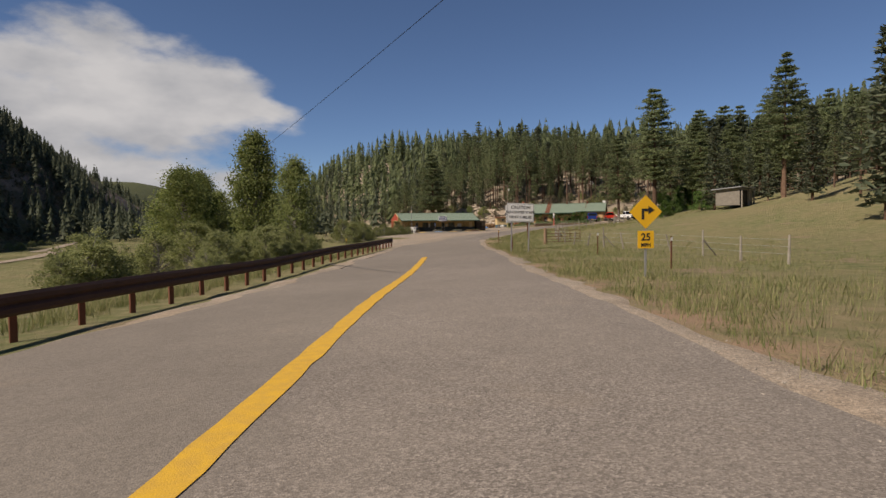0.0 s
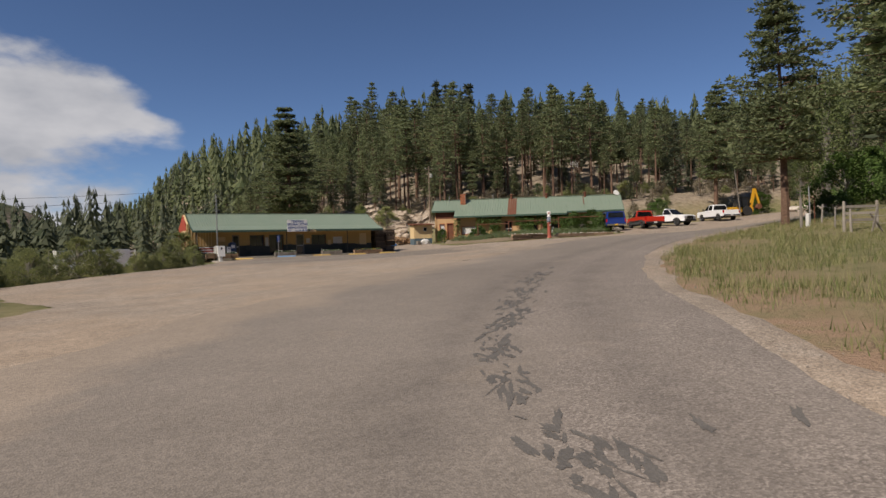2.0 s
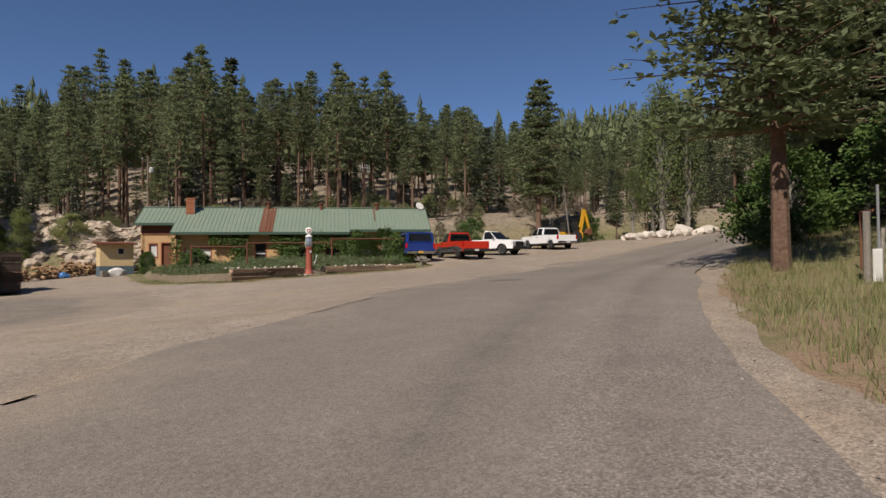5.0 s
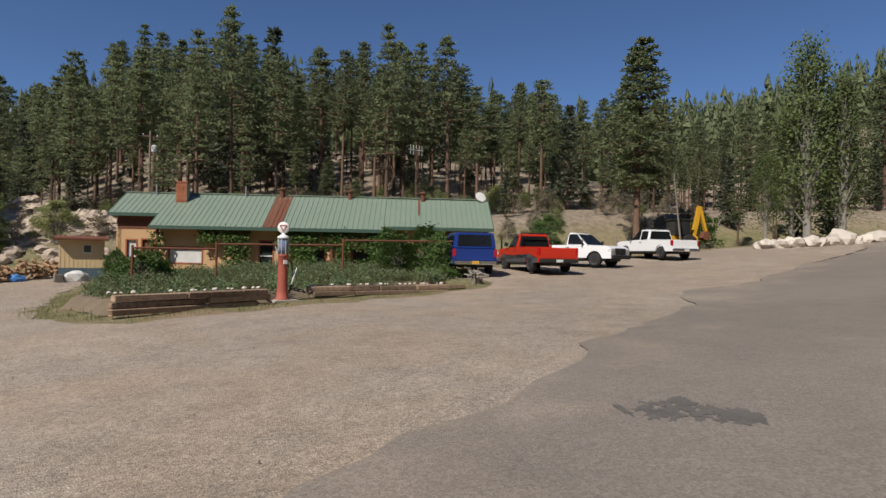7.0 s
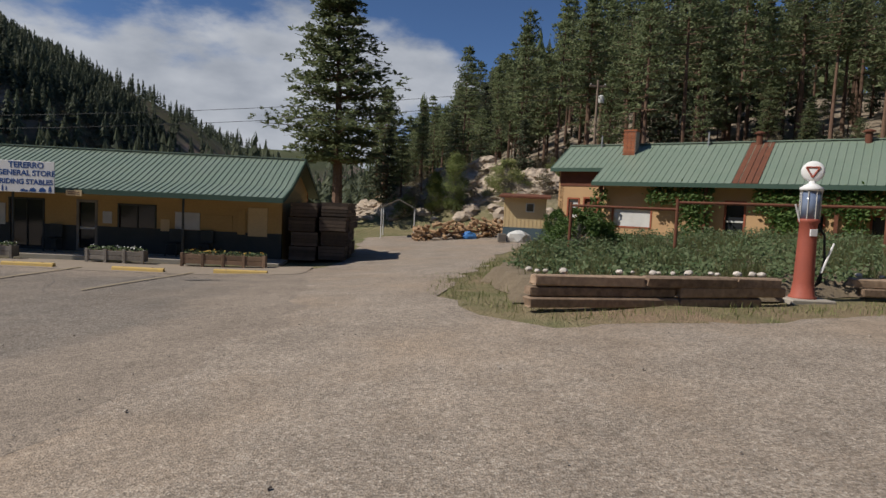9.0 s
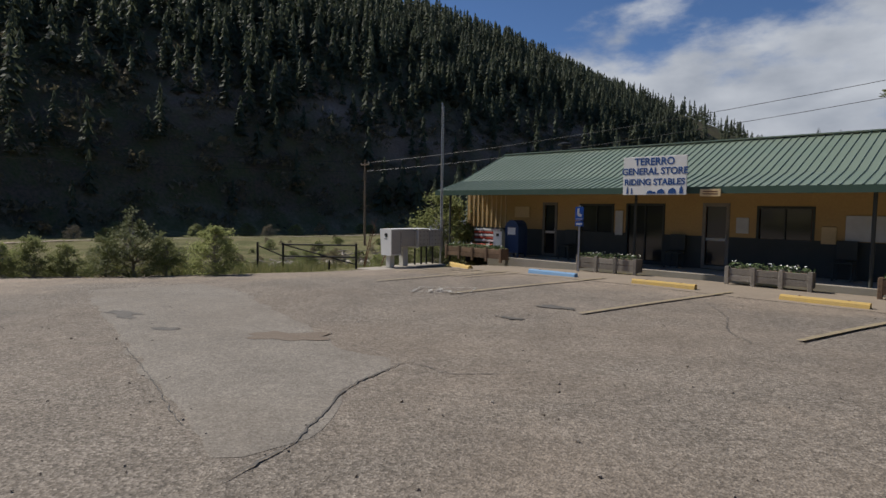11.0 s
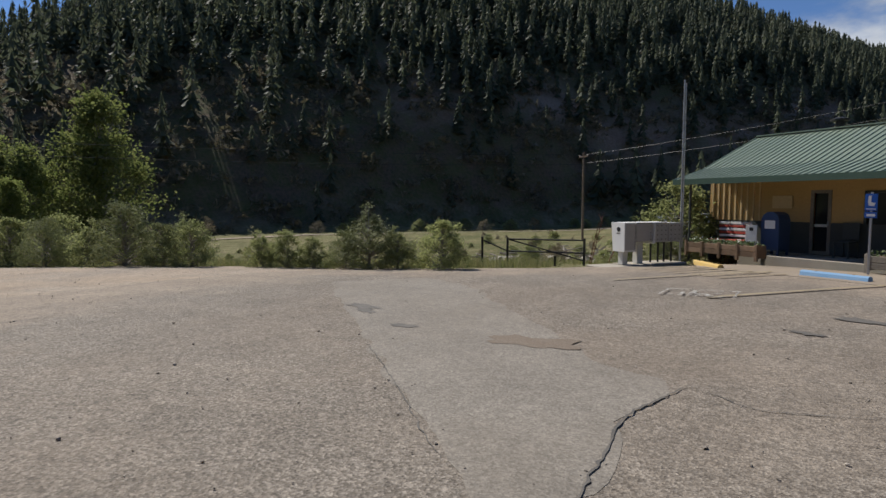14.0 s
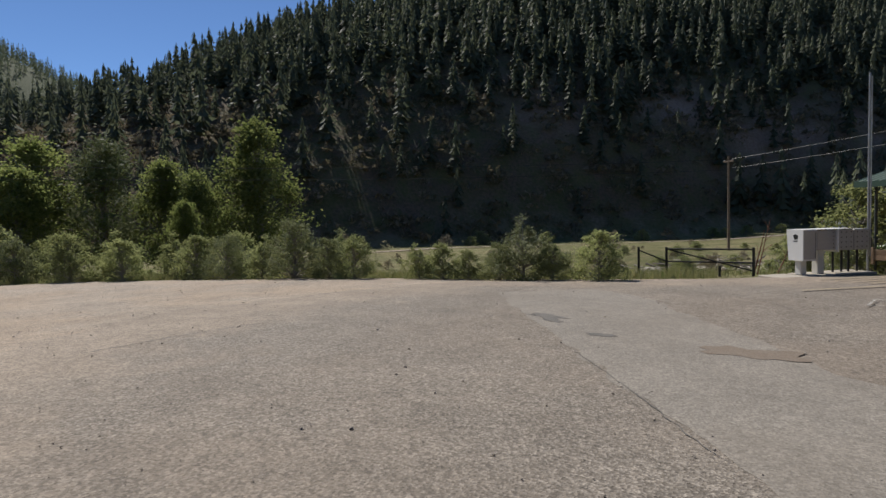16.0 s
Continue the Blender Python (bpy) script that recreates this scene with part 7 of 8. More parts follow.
def lot_gate():
    x, y = -0.25, -4.93
    z = H(x, y)
    t = thing("pipe_gate", pose(x, y, z, 0, 0, 44) @ Matrix.Diagonal((0.74, 0.74, 0.83, 1)), "low black pipe barrier gate at the lot edge", "gate")
    for px in (-1.9, -2.65 - 0.35, 1.25):
        part("gate_post", rod(B(), (px, 0, -0.2), (px, 0, 1.02), 0.05, 0.05, 8), M["black_metal"], t)
    for zz in (0.5, 0.95):
        part("gate_rail", rod(B(), (-1.9, 0, zz), (1.25, 0, zz), 0.03, 0.03, 6), M["black_metal"], t)
    part("gate_brace", rod(B(), (-1.9, 0, 0.95), (1.25, 0, 0.22), 0.025, 0.025, 6), M["black_metal"], t)
    part("gate_brace", rod(B(), (-3.0, 0, 0.9), (-1.9, 0, 0.5), 0.025, 0.025, 6), M["black_metal"], t)
    part("stub_post", rod(B(), (0.05, 0.2, -0.2), (0.05, 0.2, 0.35), 0.05, 0.05, 8), M["black_metal"], t)


lot_gate()


def slash_pile(x0, y0):
    """A low heap of grey dead branches and stones in the flat behind the barrier gate."""
    r = random.Random(17)
    t = thing("brush_pile", pose(x0, y0, H(x0, y0)), "low heap of grey dead branches and stones", "brush pile")
    for i in range(70):
        x, y = r.gauss(0, 1.5), r.gauss(0, 3.0)
        h = 0.75 * math.exp(-(x / 2.2) ** 2 - (y / 4.0) ** 2)
        a, e, l = r.uniform(0, 6.28), r.gauss(0, 0.25), r.uniform(0.5, 1.6)
        c = Vector((x, y, r.uniform(0.05, 0.15 + h)))
        d = Vector((math.cos(a) * math.cos(e), math.sin(a) * math.cos(e), math.sin(e))) * l / 2
        w = r.uniform(0.02, 0.06)
        part("branch", rod(B(), c - d, c + d, w, w * 0.5, 5), M["grey_timber"], t)
    for i in range(45):
        x, y, s = r.gauss(0, 1.6), r.gauss(0, 3.2), r.uniform(0.1, 0.3)
        part("stone", rock_bm(s, r, (x, y, H(x0 + x, y0 + y) - H(x0, y0) + 0.3 * s)), M["boulder"], t)


def dead_sapling(x, y, lean, turn, h):
    """A leaning dead stem with a few bare side twigs."""
    r = random.Random(int(h * 100))
    t = thing("dead_sapling", pose(x, y, H(x, y), 0, lean, turn), "thin leaning dead brown sapling", "sapling", "dead saplings by the gate")
    part("stem", rod(B(), (0, 0, -0.1), (0, 0, h), 0.025, 0.008, 6), M["rust"], t)
    for i in range(5):
        z, a = h * r.uniform(0.35, 0.9), r.uniform(0, 6.28)
        part("twig", rod(B(), (0, 0, z), (math.cos(a) * 0.25, math.sin(a) * 0.25, z + 0.3), 0.009, 0.004, 5), M["rust"], t)


slash_pile(-9.0, 1.2)
dead_sapling(-1.6, -2.4, 24, 110, 1.9)
dead_sapling(-2.2, -2.0, 12, 60, 1.5)
dead_sapling(-1.2, -2.0, 34, 100, 1.6)


def flag_pole():
    t = thing("antenna_mast", pose(1.8, -1.9, H(1.8, -1.9)), "tall thin grey double pipe mast by the mailboxes", "mast")
    part("mast", rod(B(), (0, 0, -0.2), (0, 0, 5.3), 0.03, 0.024, 8), M["grey_metal"], t)
    part("second_pipe", rod(B(), (0.065, 0, 0.5), (0.065, 0, 5.2), 0.018, 0.015, 6), M["grey_metal"], t)


flag_pole()


def handicap_sign():
    t = thing("parking_sign", pose(6.75, -1.43, H(6.75, -1.43), 0, 0, 12) @ Matrix.Scale(0.92, 4), "blue and white accessible parking sign on a post", "parking sign")
    blue = mat("sign_blue", (0.02, 0.10, 0.42), (0.03, 0.12, 0.45), 3, 0.5)
    part("post", box(B(), -0.025, 0.025, 0.005, 0.035, -0.2, 2.05), M["grey_metal"], t)
    part("plate", box(B(), -0.13, 0.13, -0.006, 0.004, 1.6, 2.0, 0.003), blue, t)
    part("wheelchair_mark", prism(B(), [(-0.05, 1.72), (0.06, 1.7), (0.09, 1.78), (0.0, 1.8), (0.0, 1.96), (-0.06, 1.96), (-0.07, 1.8)], "y", -0.010, -0.007), M["white_paint"], t)
    part("bar", box(B(), -0.1, 0.1, -0.010, -0.007, 1.63, 1.65), M["white_paint"], t)
    part("lower_plate", box(B(), -0.13, 0.13, -0.006, 0.004, 1.42, 1.57, 0.003), blue, t)
    part("lower_bar", box(B(), -0.09, 0.09, -0.010, -0.007, 1.46, 1.52), M["white_paint"], t)


handicap_sign()


def post_box():
    t = thing("collection_box", by_store(3.35, -0.75, 0.11, 5), "dark blue street collection mailbox on the porch", "mailbox")
    blue = mat("mailbox_blue", (0.03, 0.055, 0.13), (0.04, 0.07, 0.15), 3, 0.5)
    part("body", prism(B(), [(-0.26, 0.15), (0.26, 0.15), (0.26, 1.0), (0.2, 1.14), (0.08, 1.22), (-0.08, 1.22), (-0.2, 1.14), (-0.26, 1.0)], "y", -0.27, 0.27), blue, t)
    for x in (-0.22, 0.22):
        for y in (-0.22, 0.22):
            part("leg", box(B(), x - 0.025, x + 0.025, y - 0.025, y + 0.025, 0, 0.15), blue, t)
    part("label_plate", box(B(), -0.15, 0.15, -0.281, -0.271, 0.75, 0.98), M["white_paint"], t)
    s = thing("notice_stand", by_store(2.95, -1.35, 0.0, 10), "small white notice board on a thin post", "notice")
    part("post", box(B(), 0.1, 0.14, 0, 0.03, -0.1, 0.8), M["dirty_white"], s)
    part("board", box(B(), -0.16, 0.16, -0.012, 0.0, 0.45, 0.95, 0.004), M["white_paint"], s)
    part("emblem", box(B(), -0.05, 0.06, -0.017, -0.013, 0.78, 0.88), M["black_metal"], s)
    b = thing("porch_bench", by_store(1.3, -0.2, -0.05), "red and white slatted porch bench", "bench")
    redb = mat("red_bench_slats", (0.4, 0.05, 0.03), (0.35, 0.05, 0.03), 3, 0.6)
    for i in range(5):
        part("back_slat", box(B(), -0.6, 0.6, 0.2, 0.23, 0.55 + i * 0.1, 0.62 + i * 0.1, 0.005), redb if i % 2 else M["white_paint"], b)
    for i in range(4):
        part("seat_slat", box(B(), -0.6, 0.6, -0.3 + i * 0.12, -0.2 + i * 0.12, 0.45, 0.48, 0.005), redb, b)
    for x in (-0.55, 0.55):
        part("leg", box(B(), x - 0.03, x + 0.03, -0.3, 0.25, -0.2, 0.45), M["black_metal"], b)
    r = thing("porch_railing", by_store(-0.05, -1.0, -0.3), "dark metal railing at the end of the porch", "railing")
    part("top_rail", rod(B(), (0, -0.3, 1.35), (0, 1.5, 1.35), 0.025, None, 6), M["black_metal"], r)
    for i in range(9):
        part("baluster", rod(B(), (0, -0.3 + i * 0.22, 0.2), (0, -0.3 + i * 0.22, 1.35), 0.012, None, 5), M["black_metal"], r)
    for x, z, w in ((5.0, 0.1, 0.3), (8.9, 0.1, 0.35), (13.4, 0.1, 0.5), (14.6, 0.1, 0.5)):
        c = thing("porch_chair", by_store(x, 0.1, z), "plain dark porch chair against the front wall", "chair", "porch chairs")
        part("seat", box(B(), -0.22, 0.22, -0.22, 0.2, 0.42, 0.46, 0.01), M["dark_wain"], c)
        part("backrest", box(B(), -0.22, 0.22, 0.2, 0.24, 0.5, 0.95, 0.01), M["dark_wain"], c)
        for lx in (-0.19, 0.19):
            for ly in (-0.19, 0.2):
                part("leg", box(B(), lx - 0.02, lx + 0.02, ly - 0.02, ly + 0.02, 0, 0.42), M["dark_wain"], c)


post_box()


def horse_trailer():
    t = thing("stock_trailer", pose(-6.5, 9.5, H(-6.5, 9.5), 0, 0, 10), "white slatted livestock trailer behind the store", "trailer")
    for i in range(5):
        part("side_slat", box(B(), -3.0, 3.0, -0.95, -0.91, 0.6 + i * 0.3, 0.78 + i * 0.3), M["white_paint"], t)
    for x in (-3, -1, 1, 3):
        part("upright", box(B(), x - 0.04, x + 0.04, -0.99, -0.9, 0.5, 2.1), M["white_paint"], t)
    part("bed", box(B(), -3, 3, -0.95, 0.95, 0.5, 0.6), M["grey_metal"], t)
    part("front_panel", box(B(), -3.06, -3.0, -0.95, 0.95, 0.5, 2.1), M["white_paint"], t)
    part("far_side", box(B(), -3.0, 3.0, 0.91, 0.95, 0.6, 2.1), M["white_paint"], t)
    for x in (-0.4, 0.4):
        part("wheel", turned(B(), [(0.1, -0.1), (0.33, -0.1), (0.35, 0), (0.33, 0.1), (0.1, 0.1)], 16, Matrix.Translation((x, -1.02, 0.35)) @ pose(0, 0, 0, 90)), M["rubber"], t)


horse_trailer()


# ---- poles and wires ----
def utility_pole(x, y, h, lamp=True):
    z = H(x, y)
    t = thing("utility_pole", pose(x, y, z), "weathered wooden utility pole with a crossarm", "utility pole", "utility poles")
    part("pole", rod(B(), (0, 0, -0.5), (0, 0, h), 0.105, 0.075, 10), M["pole_wood"], t)
    part("crossarm", box(B(), -0.55, 0.55, -0.05, 0.05, h - 0.45, h - 0.33), M["pole_wood"], t)
    for px in (-0.48, 0.48):
        part("insulator", turned(B(), [(0.03, 0), (0.045, 0.05), (0.03, 0.12)], 8, Matrix.Translation((px, 0, h - 0.33))), M["dirty_white"], t)
    if lamp:
        part("transformer", turned(B(), [(0.05, 0), (0.19, 0.03), (0.19, 0.45), (0.08, 0.52)], 14, Matrix.Translation((0.26, -0.05, h - 1.5))), M["dirty_white"], t)
    return (x, y, z + h - 0.25)


def wire(name, a, b, sag=0.35):
    """One sagging strand, square in section."""
    V, F = [], []
    a, b = Vector(a), Vector(b)
    n, r = 14, 0.014
    side = Vector((a.y - b.y, b.x - a.x, 0)).normalized() * r
    for i in range(n + 1):
        f = i / n
        p = a.lerp(b, f)
        p.z -= 4 * sag * f * (1 - f)
        V += [tuple(p + side), tuple(p + Vector((0, 0, r))), tuple(p - side), tuple(p - Vector((0, 0, r)))]
        if i:
            k = 4 * i
            F += [(k - 4 + j, k - 4 + (j + 1) % 4, k + (j + 1) % 4, k + j) for j in range(4)]
    return tagged(sheet(name, V, F, M["black_metal"]), "thin dark overhead wire", "wire", "overhead wires")


def tube(V, F, a, b, r0, r1, n=6):
    a, b = Vector(a), Vector(b)
    d = (b - a).normalized()
    u = d.orthogonal().normalized()
    w = d.cross(u)
    k = len(V)
    for p, r in ((a, r0), (b, r1)):
        for i in range(n):
            s = 2 * math.pi * i / n
            V.append(tuple(p + u * math.cos(s) * r + w * math.sin(s) * r))
    for i in range(n):
        F.append((k + i, k + (i + 1) % n, k + n + (i + 1) % n, k + n + i))


A1 = utility_pole(32.6, 19.5, 7.6)
A2 = utility_pole(-26.6, 16.8, 7.4, False)
A4 = utility_pole(-44, -150, 9.5, False)
wire("overhead_wire", A2, A1, 1.0)
wire("overhead_wire", (A2[0], A2[1], A2[2] - 0.7), (A1[0], A1[1], A1[2] - 0.7), 1.1)
wire("overhead_wire", A1, (52, 26, 10.5), 0.6)
wire("overhead_wire", A2, (-32, -60, 6.5), 0.8)
wire("overhead_wire", (A2[0], A2[1], A2[2] - 0.8), (-32, -60, 5.7), 0.8)
wire("overhead_wire", (-22, -135, 8.8), (-31.4, -52, 6.4), 0.4)


def roof_antenna():
    t = thing("tv_antenna", pose(50.5, 11.0, H(50.5, 11.0)), "grey television antenna on a pole behind the house", "antenna")
    part("mast", rod(B(), (0, 0, -0.2), (0, 0, 6.6), 0.035, 0.03, 6), M["bark"], t)
    for k in range(5):
        part("element", rod(B(), (-0.6 + 0.3 * k, 0, 6.1), (-0.6 + 0.3 * k, 0, 6.9), 0.02, None, 5), M["dirty_white"], t)
    part("boom", rod(B(), (-0.75, 0, 6.5), (0.75, 0, 6.5), 0.03, None, 6), M["dirty_white"], t)


roof_antenna()


def leaning_pole():
    t = thing("leaning_pole", pose(61.0, -6.4, H(61.0, -6.4)), "pale bare pole leaning behind the backhoe", "pole")
    part("pole", rod(B(), (0, 0, -0.3), (-0.35, 0.5, 5.6), 0.07, 0.05, 8), M["grey_timber"], t)
    for i, (x, y) in enumerate(((44, 1.5), (48.5, -0.5), (53, -2.2), (57, -3.6))):
        p = thing("fence_post", pose(x, y, H(x, y)), "grey weathered fence post on the bank", "post", "posts on the bank")
        part("post", rod(B(), (0, 0, -0.3), (0.04 * (i % 3 - 1), 0, 1.35), 0.07, 0.06, 7), M["grey_timber"], p)


leaning_pole()


def root_stump(x, y):
    """A weathered root stump: a short bole with twisted roots in the air."""
    r = random.Random(31)
    t = thing("root_stump", pose(x, y, H(x, y) + 0.05), "grey weathered root stump with twisted roots", "stump")
    bm = B()
    rod(bm, (0.1, 0.15, 0), (-0.05, 0, 0.42), 0.24, 0.17, 9)
    part("bole", bm, M["grey_timber"], t)
    for i in range(13):
        p = Vector((r.uniform(-0.12, 0.12), r.uniform(-0.1, 0.1), r.uniform(0.1, 0.42)))
        d = Vector((r.gauss(0, 1), r.gauss(-0.3, 1), r.uniform(0.0, 0.9))).normalized()
        bm = B()
        w = r.uniform(0.04, 0.09)
        for k in range(3):
            q = p + d * r.uniform(0.13, 0.24)
            rod(bm, p, q, w, w * 0.7, 6)
            p, w = q, w * 0.7
            d = (d + Vector((r.gauss(0, 0.4), r.gauss(0, 0.4), r.gauss(0, 0.35)))).normalized()
        part("root", bm, M["grey_timber"], t)


root_stump(36.21, -10.67)


# ---- trees ----
def tuft(V, F, c, s, rng, up=0.25, n=3):
    """A spray of needles: a few pointed blades round one point."""
    c = Vector(c)
    for _ in range(n):
        d = Vector((rng.gauss(0, 1), rng.gauss(0, 1), rng.gauss(up, 0.55))).normalized()
        b = d.orthogonal().normalized()
        if rng.random() < 0.5:
            b = d.cross(b)
        k = len(V)
        e = c + d * s
        w = s * 0.2
        V += [tuple(c - b * w * 0.5), tuple(c + d * s * 0.55 - b * w), tuple(e), tuple(c + d * s * 0.55 + b * w)]
        F.append((k, k + 1, k + 2, k + 3))


def pine_mesh(h, seed, spread=0.2, bare=0.3, levels=14, per=6, tufts=7, size=0.5, droop=-0.1, power=0.8, needles=None, trunk=0.018, sprays=3):
    """Trunk mesh and crown mesh of one conifer of height h."""
    rng = random.Random(seed)
    TV, TF, V, F = [], [], [], []
    bend = (rng.uniform(-0.02, 0.02) * h, rng.uniform(-0.02, 0.02) * h)
    at = lambda f: Vector((bend[0] * f * f, bend[1] * f * f, h * f))
    for i in range(6):
        a, b = i / 6, (i + 1) / 6
        tube(TV, TF, at(a), at(b), h * trunk * (1 - a) + 0.015, h * trunk * (1 - b) + 0.01, 8)
    for l in range(levels):
        f = bare + (1 - bare) * (l + rng.random() * 0.7) / levels
        if f > 0.99:
            continue
        reach = h * spread * (1 - ((f - bare) / (1 - bare)) ** 1.3) ** power * rng.uniform(0.7, 1.12) + 0.02 * h
        if f - bare < 0.12:
            reach *= rng.uniform(0.45, 0.95)
        turn = rng.uniform(0, 6.28)
        for k in range(per):
            if rng.random() < 0.13:
                continue
            a = turn + 6.283 * k / per + rng.gauss(0, 0.25)
            r = reach * rng.uniform(0.65, 1.15)
            p0 = at(f)
            tip = p0 + Vector((math.cos(a) * r, math.sin(a) * r, droop * r + rng.gauss(0, 0.05) * r + 0.12 * r * f))
            tube(TV, TF, p0, tip, 0.012 * h * (1 - f) * 0.4 + 0.012, 0.008, 3)
            for j in range(tufts):
                q = 0.22 + 0.8 * (j + rng.random()) / tufts
                side = Vector((-math.sin(a), math.cos(a), 0)) * rng.gauss(0, 0.16) * r
                c = p0.lerp(tip, q) + side + Vector((0, 0, rng.gauss(0.05, 0.06) * r))
                tuft(V, F, c, size * rng.uniform(0.7, 1.25) * (1.1 - 0.3 * f), rng, 0.3, sprays)
    for _ in range(10):
        tuft(V, F, at(rng.uniform(0.93, 1.0)), size * 0.8, rng, 0.8, 3)
    tm, cm = bpy.data.meshes.new("trunk"), bpy.data.meshes.new("crown")
    tm.from_pydata(TV, [], TF)
    cm.from_pydata(V, [], F)
    tm.materials.append(M["bark"])
    cm.materials.append(needles or M["needles"])
    return tm, cm


def plant(meshes, name, x, y, label, category="tree", group="", turn=0.0, scale=1.0, wide=1.0, sink=0.1, z=None):
    t = new(name)
    t.matrix_world = pose(x, y, (H(x, y) if z is None else z) - sink, 0, 0, turn) @ Matrix.Diagonal((scale * wide, scale * wide, scale, 1))
    tagged(t, label, category, group)
    for n, me in zip(("trunk", "crown"), meshes):
        o = new(n, me)
        o.parent = t
    return t


NEAR_PINES = [pine_mesh(17, 21 + i, 0.18 + 0.03 * (i % 3), 0.26 + 0.05 * (i % 2), 21, 7, 16, 0.33, -0.04, 0.8, None, 0.015, 7) for i in range(3)]
MID_PINES = [pine_mesh(15, 41 + i, 0.135 + 0.02 * (i % 3), 0.32 + 0.1 * (i % 3), 17, 6, 8, 0.4, -0.1, 0.7, None, 0.012) for i in range(6)]
FIRS = [pine_mesh(14, 61 + i, 0.15, 0.08, 20, 6, 4, 0.7, -0.25, 1.0, M["spruce"], 0.014) for i in range(3)]


REST = []


def woods():
    rng = random.Random(77)
    # nearest stand on the slope behind the houses: single trees
    count, tries, put = 0, 0, []
    while count < 265 and tries < 20000:
        tries += 1
        x, y = rng.uniform(16, 105), rng.uniform(-2, 95)
        d = (x - 17) * 0.42 + (y - 21) * 0.907
        if d < 6 or d > 62 or rng.random() > (0.3 if d < 15 else 1.15 - d / 75) or hill_north(x, y) < 0.9:
            continue
        if any((x - a) ** 2 + (y - b) ** 2 < 8.0 for a, b in put):
            continue
        put.append((x, y))
        s = rng.uniform(0.74, 1.26) * (0.72 if d < 11 else 1.0) * (0.55 + 0.5 * min(1, (x - 14) / 30)) * (1 - 0.3 * float(smooth01((x - 50) / 25)))
        kind_, turn_, wide_ = rng.choice(MID_PINES if rng.random() < 0.85 else FIRS), rng.uniform(0, 360), rng.uniform(0.8, 1.25)
        if d < 34:
            plant(kind_, "pine_tree", x, y, "tall ponderosa pine on the wooded slope", "pine tree", "pines on the slope", turn_, s, wide_)
        else:
            REST.append((kind_, x, y, turn_, s, wide_))
        count += 1
    return put


PUT = woods()


def far_woods(name, spots, seed, label, hmin, hmax, mat_, blades=6):
    """Far conifers, joined: each a stack of ragged skirts with a spire."""
    rng = np.random.default_rng(seed)
    V, F = [], []
    for (x, y, z) in spots:
        h = rng.uniform(hmin, hmax)
        r = h * rng.uniform(0.13, 0.19)
        levels = 9
        lean = rng.normal(0, 0.012, 2) * h
        for l in range(levels):
            f = 0.1 + 0.88 * (l + rng.uniform(-0.3, 0.3)) / levels
            rr = r * max(0.02, 1 - f) ** 0.8 + 0.1
            a0 = rng.uniform(0, 6.28)
            for k in range(blades):
                a = a0 + 6.283 * k / blades + rng.normal(0, 0.35)
                q = rr * rng.uniform(0.45, 1.35)
                c, s = math.cos(a), math.sin(a)
                zt, zb = z + h * min(f + rng.uniform(0.05, 0.13), 1.0), z + h * (f - 0.05 * rng.random())
                w = rr * rng.uniform(0.25, 0.5)
                cx, cy = x + lean[0] * f, y + lean[1] * f
                i = len(V)
                V += [(cx + 0.15 * c * q, cy + 0.15 * s * q, zt), (cx + c * q - s * w, cy + s * q + c * w, zb), (cx + c * q + s * w, cy + s * q - c * w, zb + rng.uniform(-0.03, 0.03) * h)]
                F.append((i, i + 1, i + 2))
        i = len(V)
        V += [(x - 0.15, y, z - 1), (x + 0.15, y, z - 1), (x, y, z + h * 0.5)]
        F.append((i, i + 1, i + 2))
    ob = sheet(name, V, F, mat_)
    return tagged(ob, label, "forest", kind="stuff")


def scatter(n, x0, x1, y0, y1, keep, seed):
    rng = np.random.default_rng(seed)
    X, Y = rng.uniform(x0, x1, n), rng.uniform(y0, y1, n)
    k = keep(X, Y, rng.random(n))
    X, Y = X[k], Y[k]
    Z = height(X, Y)
    return list(zip(X.tolist(), Y.tolist(), Z.tolist()))


far_woods("far_forest_north", scatter(2400, -20, 330, -20, 330, lambda X, Y, r: (((X - 17) * 0.42 + (Y - 21) * 0.907) > 50) & (hill_north(X, Y) > 3), 1), 1, "dense far pine forest on the ridge", 12, 19, M["needles"])
WEST = scatter(9500, -250, -80, -140, 330, lambda X, Y, r: (hill_west(X, Y) > 0.8) & (r < 0.16 + 0.75 * smooth01((hill_west(X, Y) - 16) / 30)), 2) + scatter(3000, -420, -85, -420, 760, lambda X, Y, r: (hill_west(X, Y) > 1.2) & ((X < -250) | (Y < -140) | (Y > 330)), 5)
far_woods("far_forest_west", WEST, 2, "dark conifer forest on the steep shaded hillside", 5, 13, M["spruce"], 9)


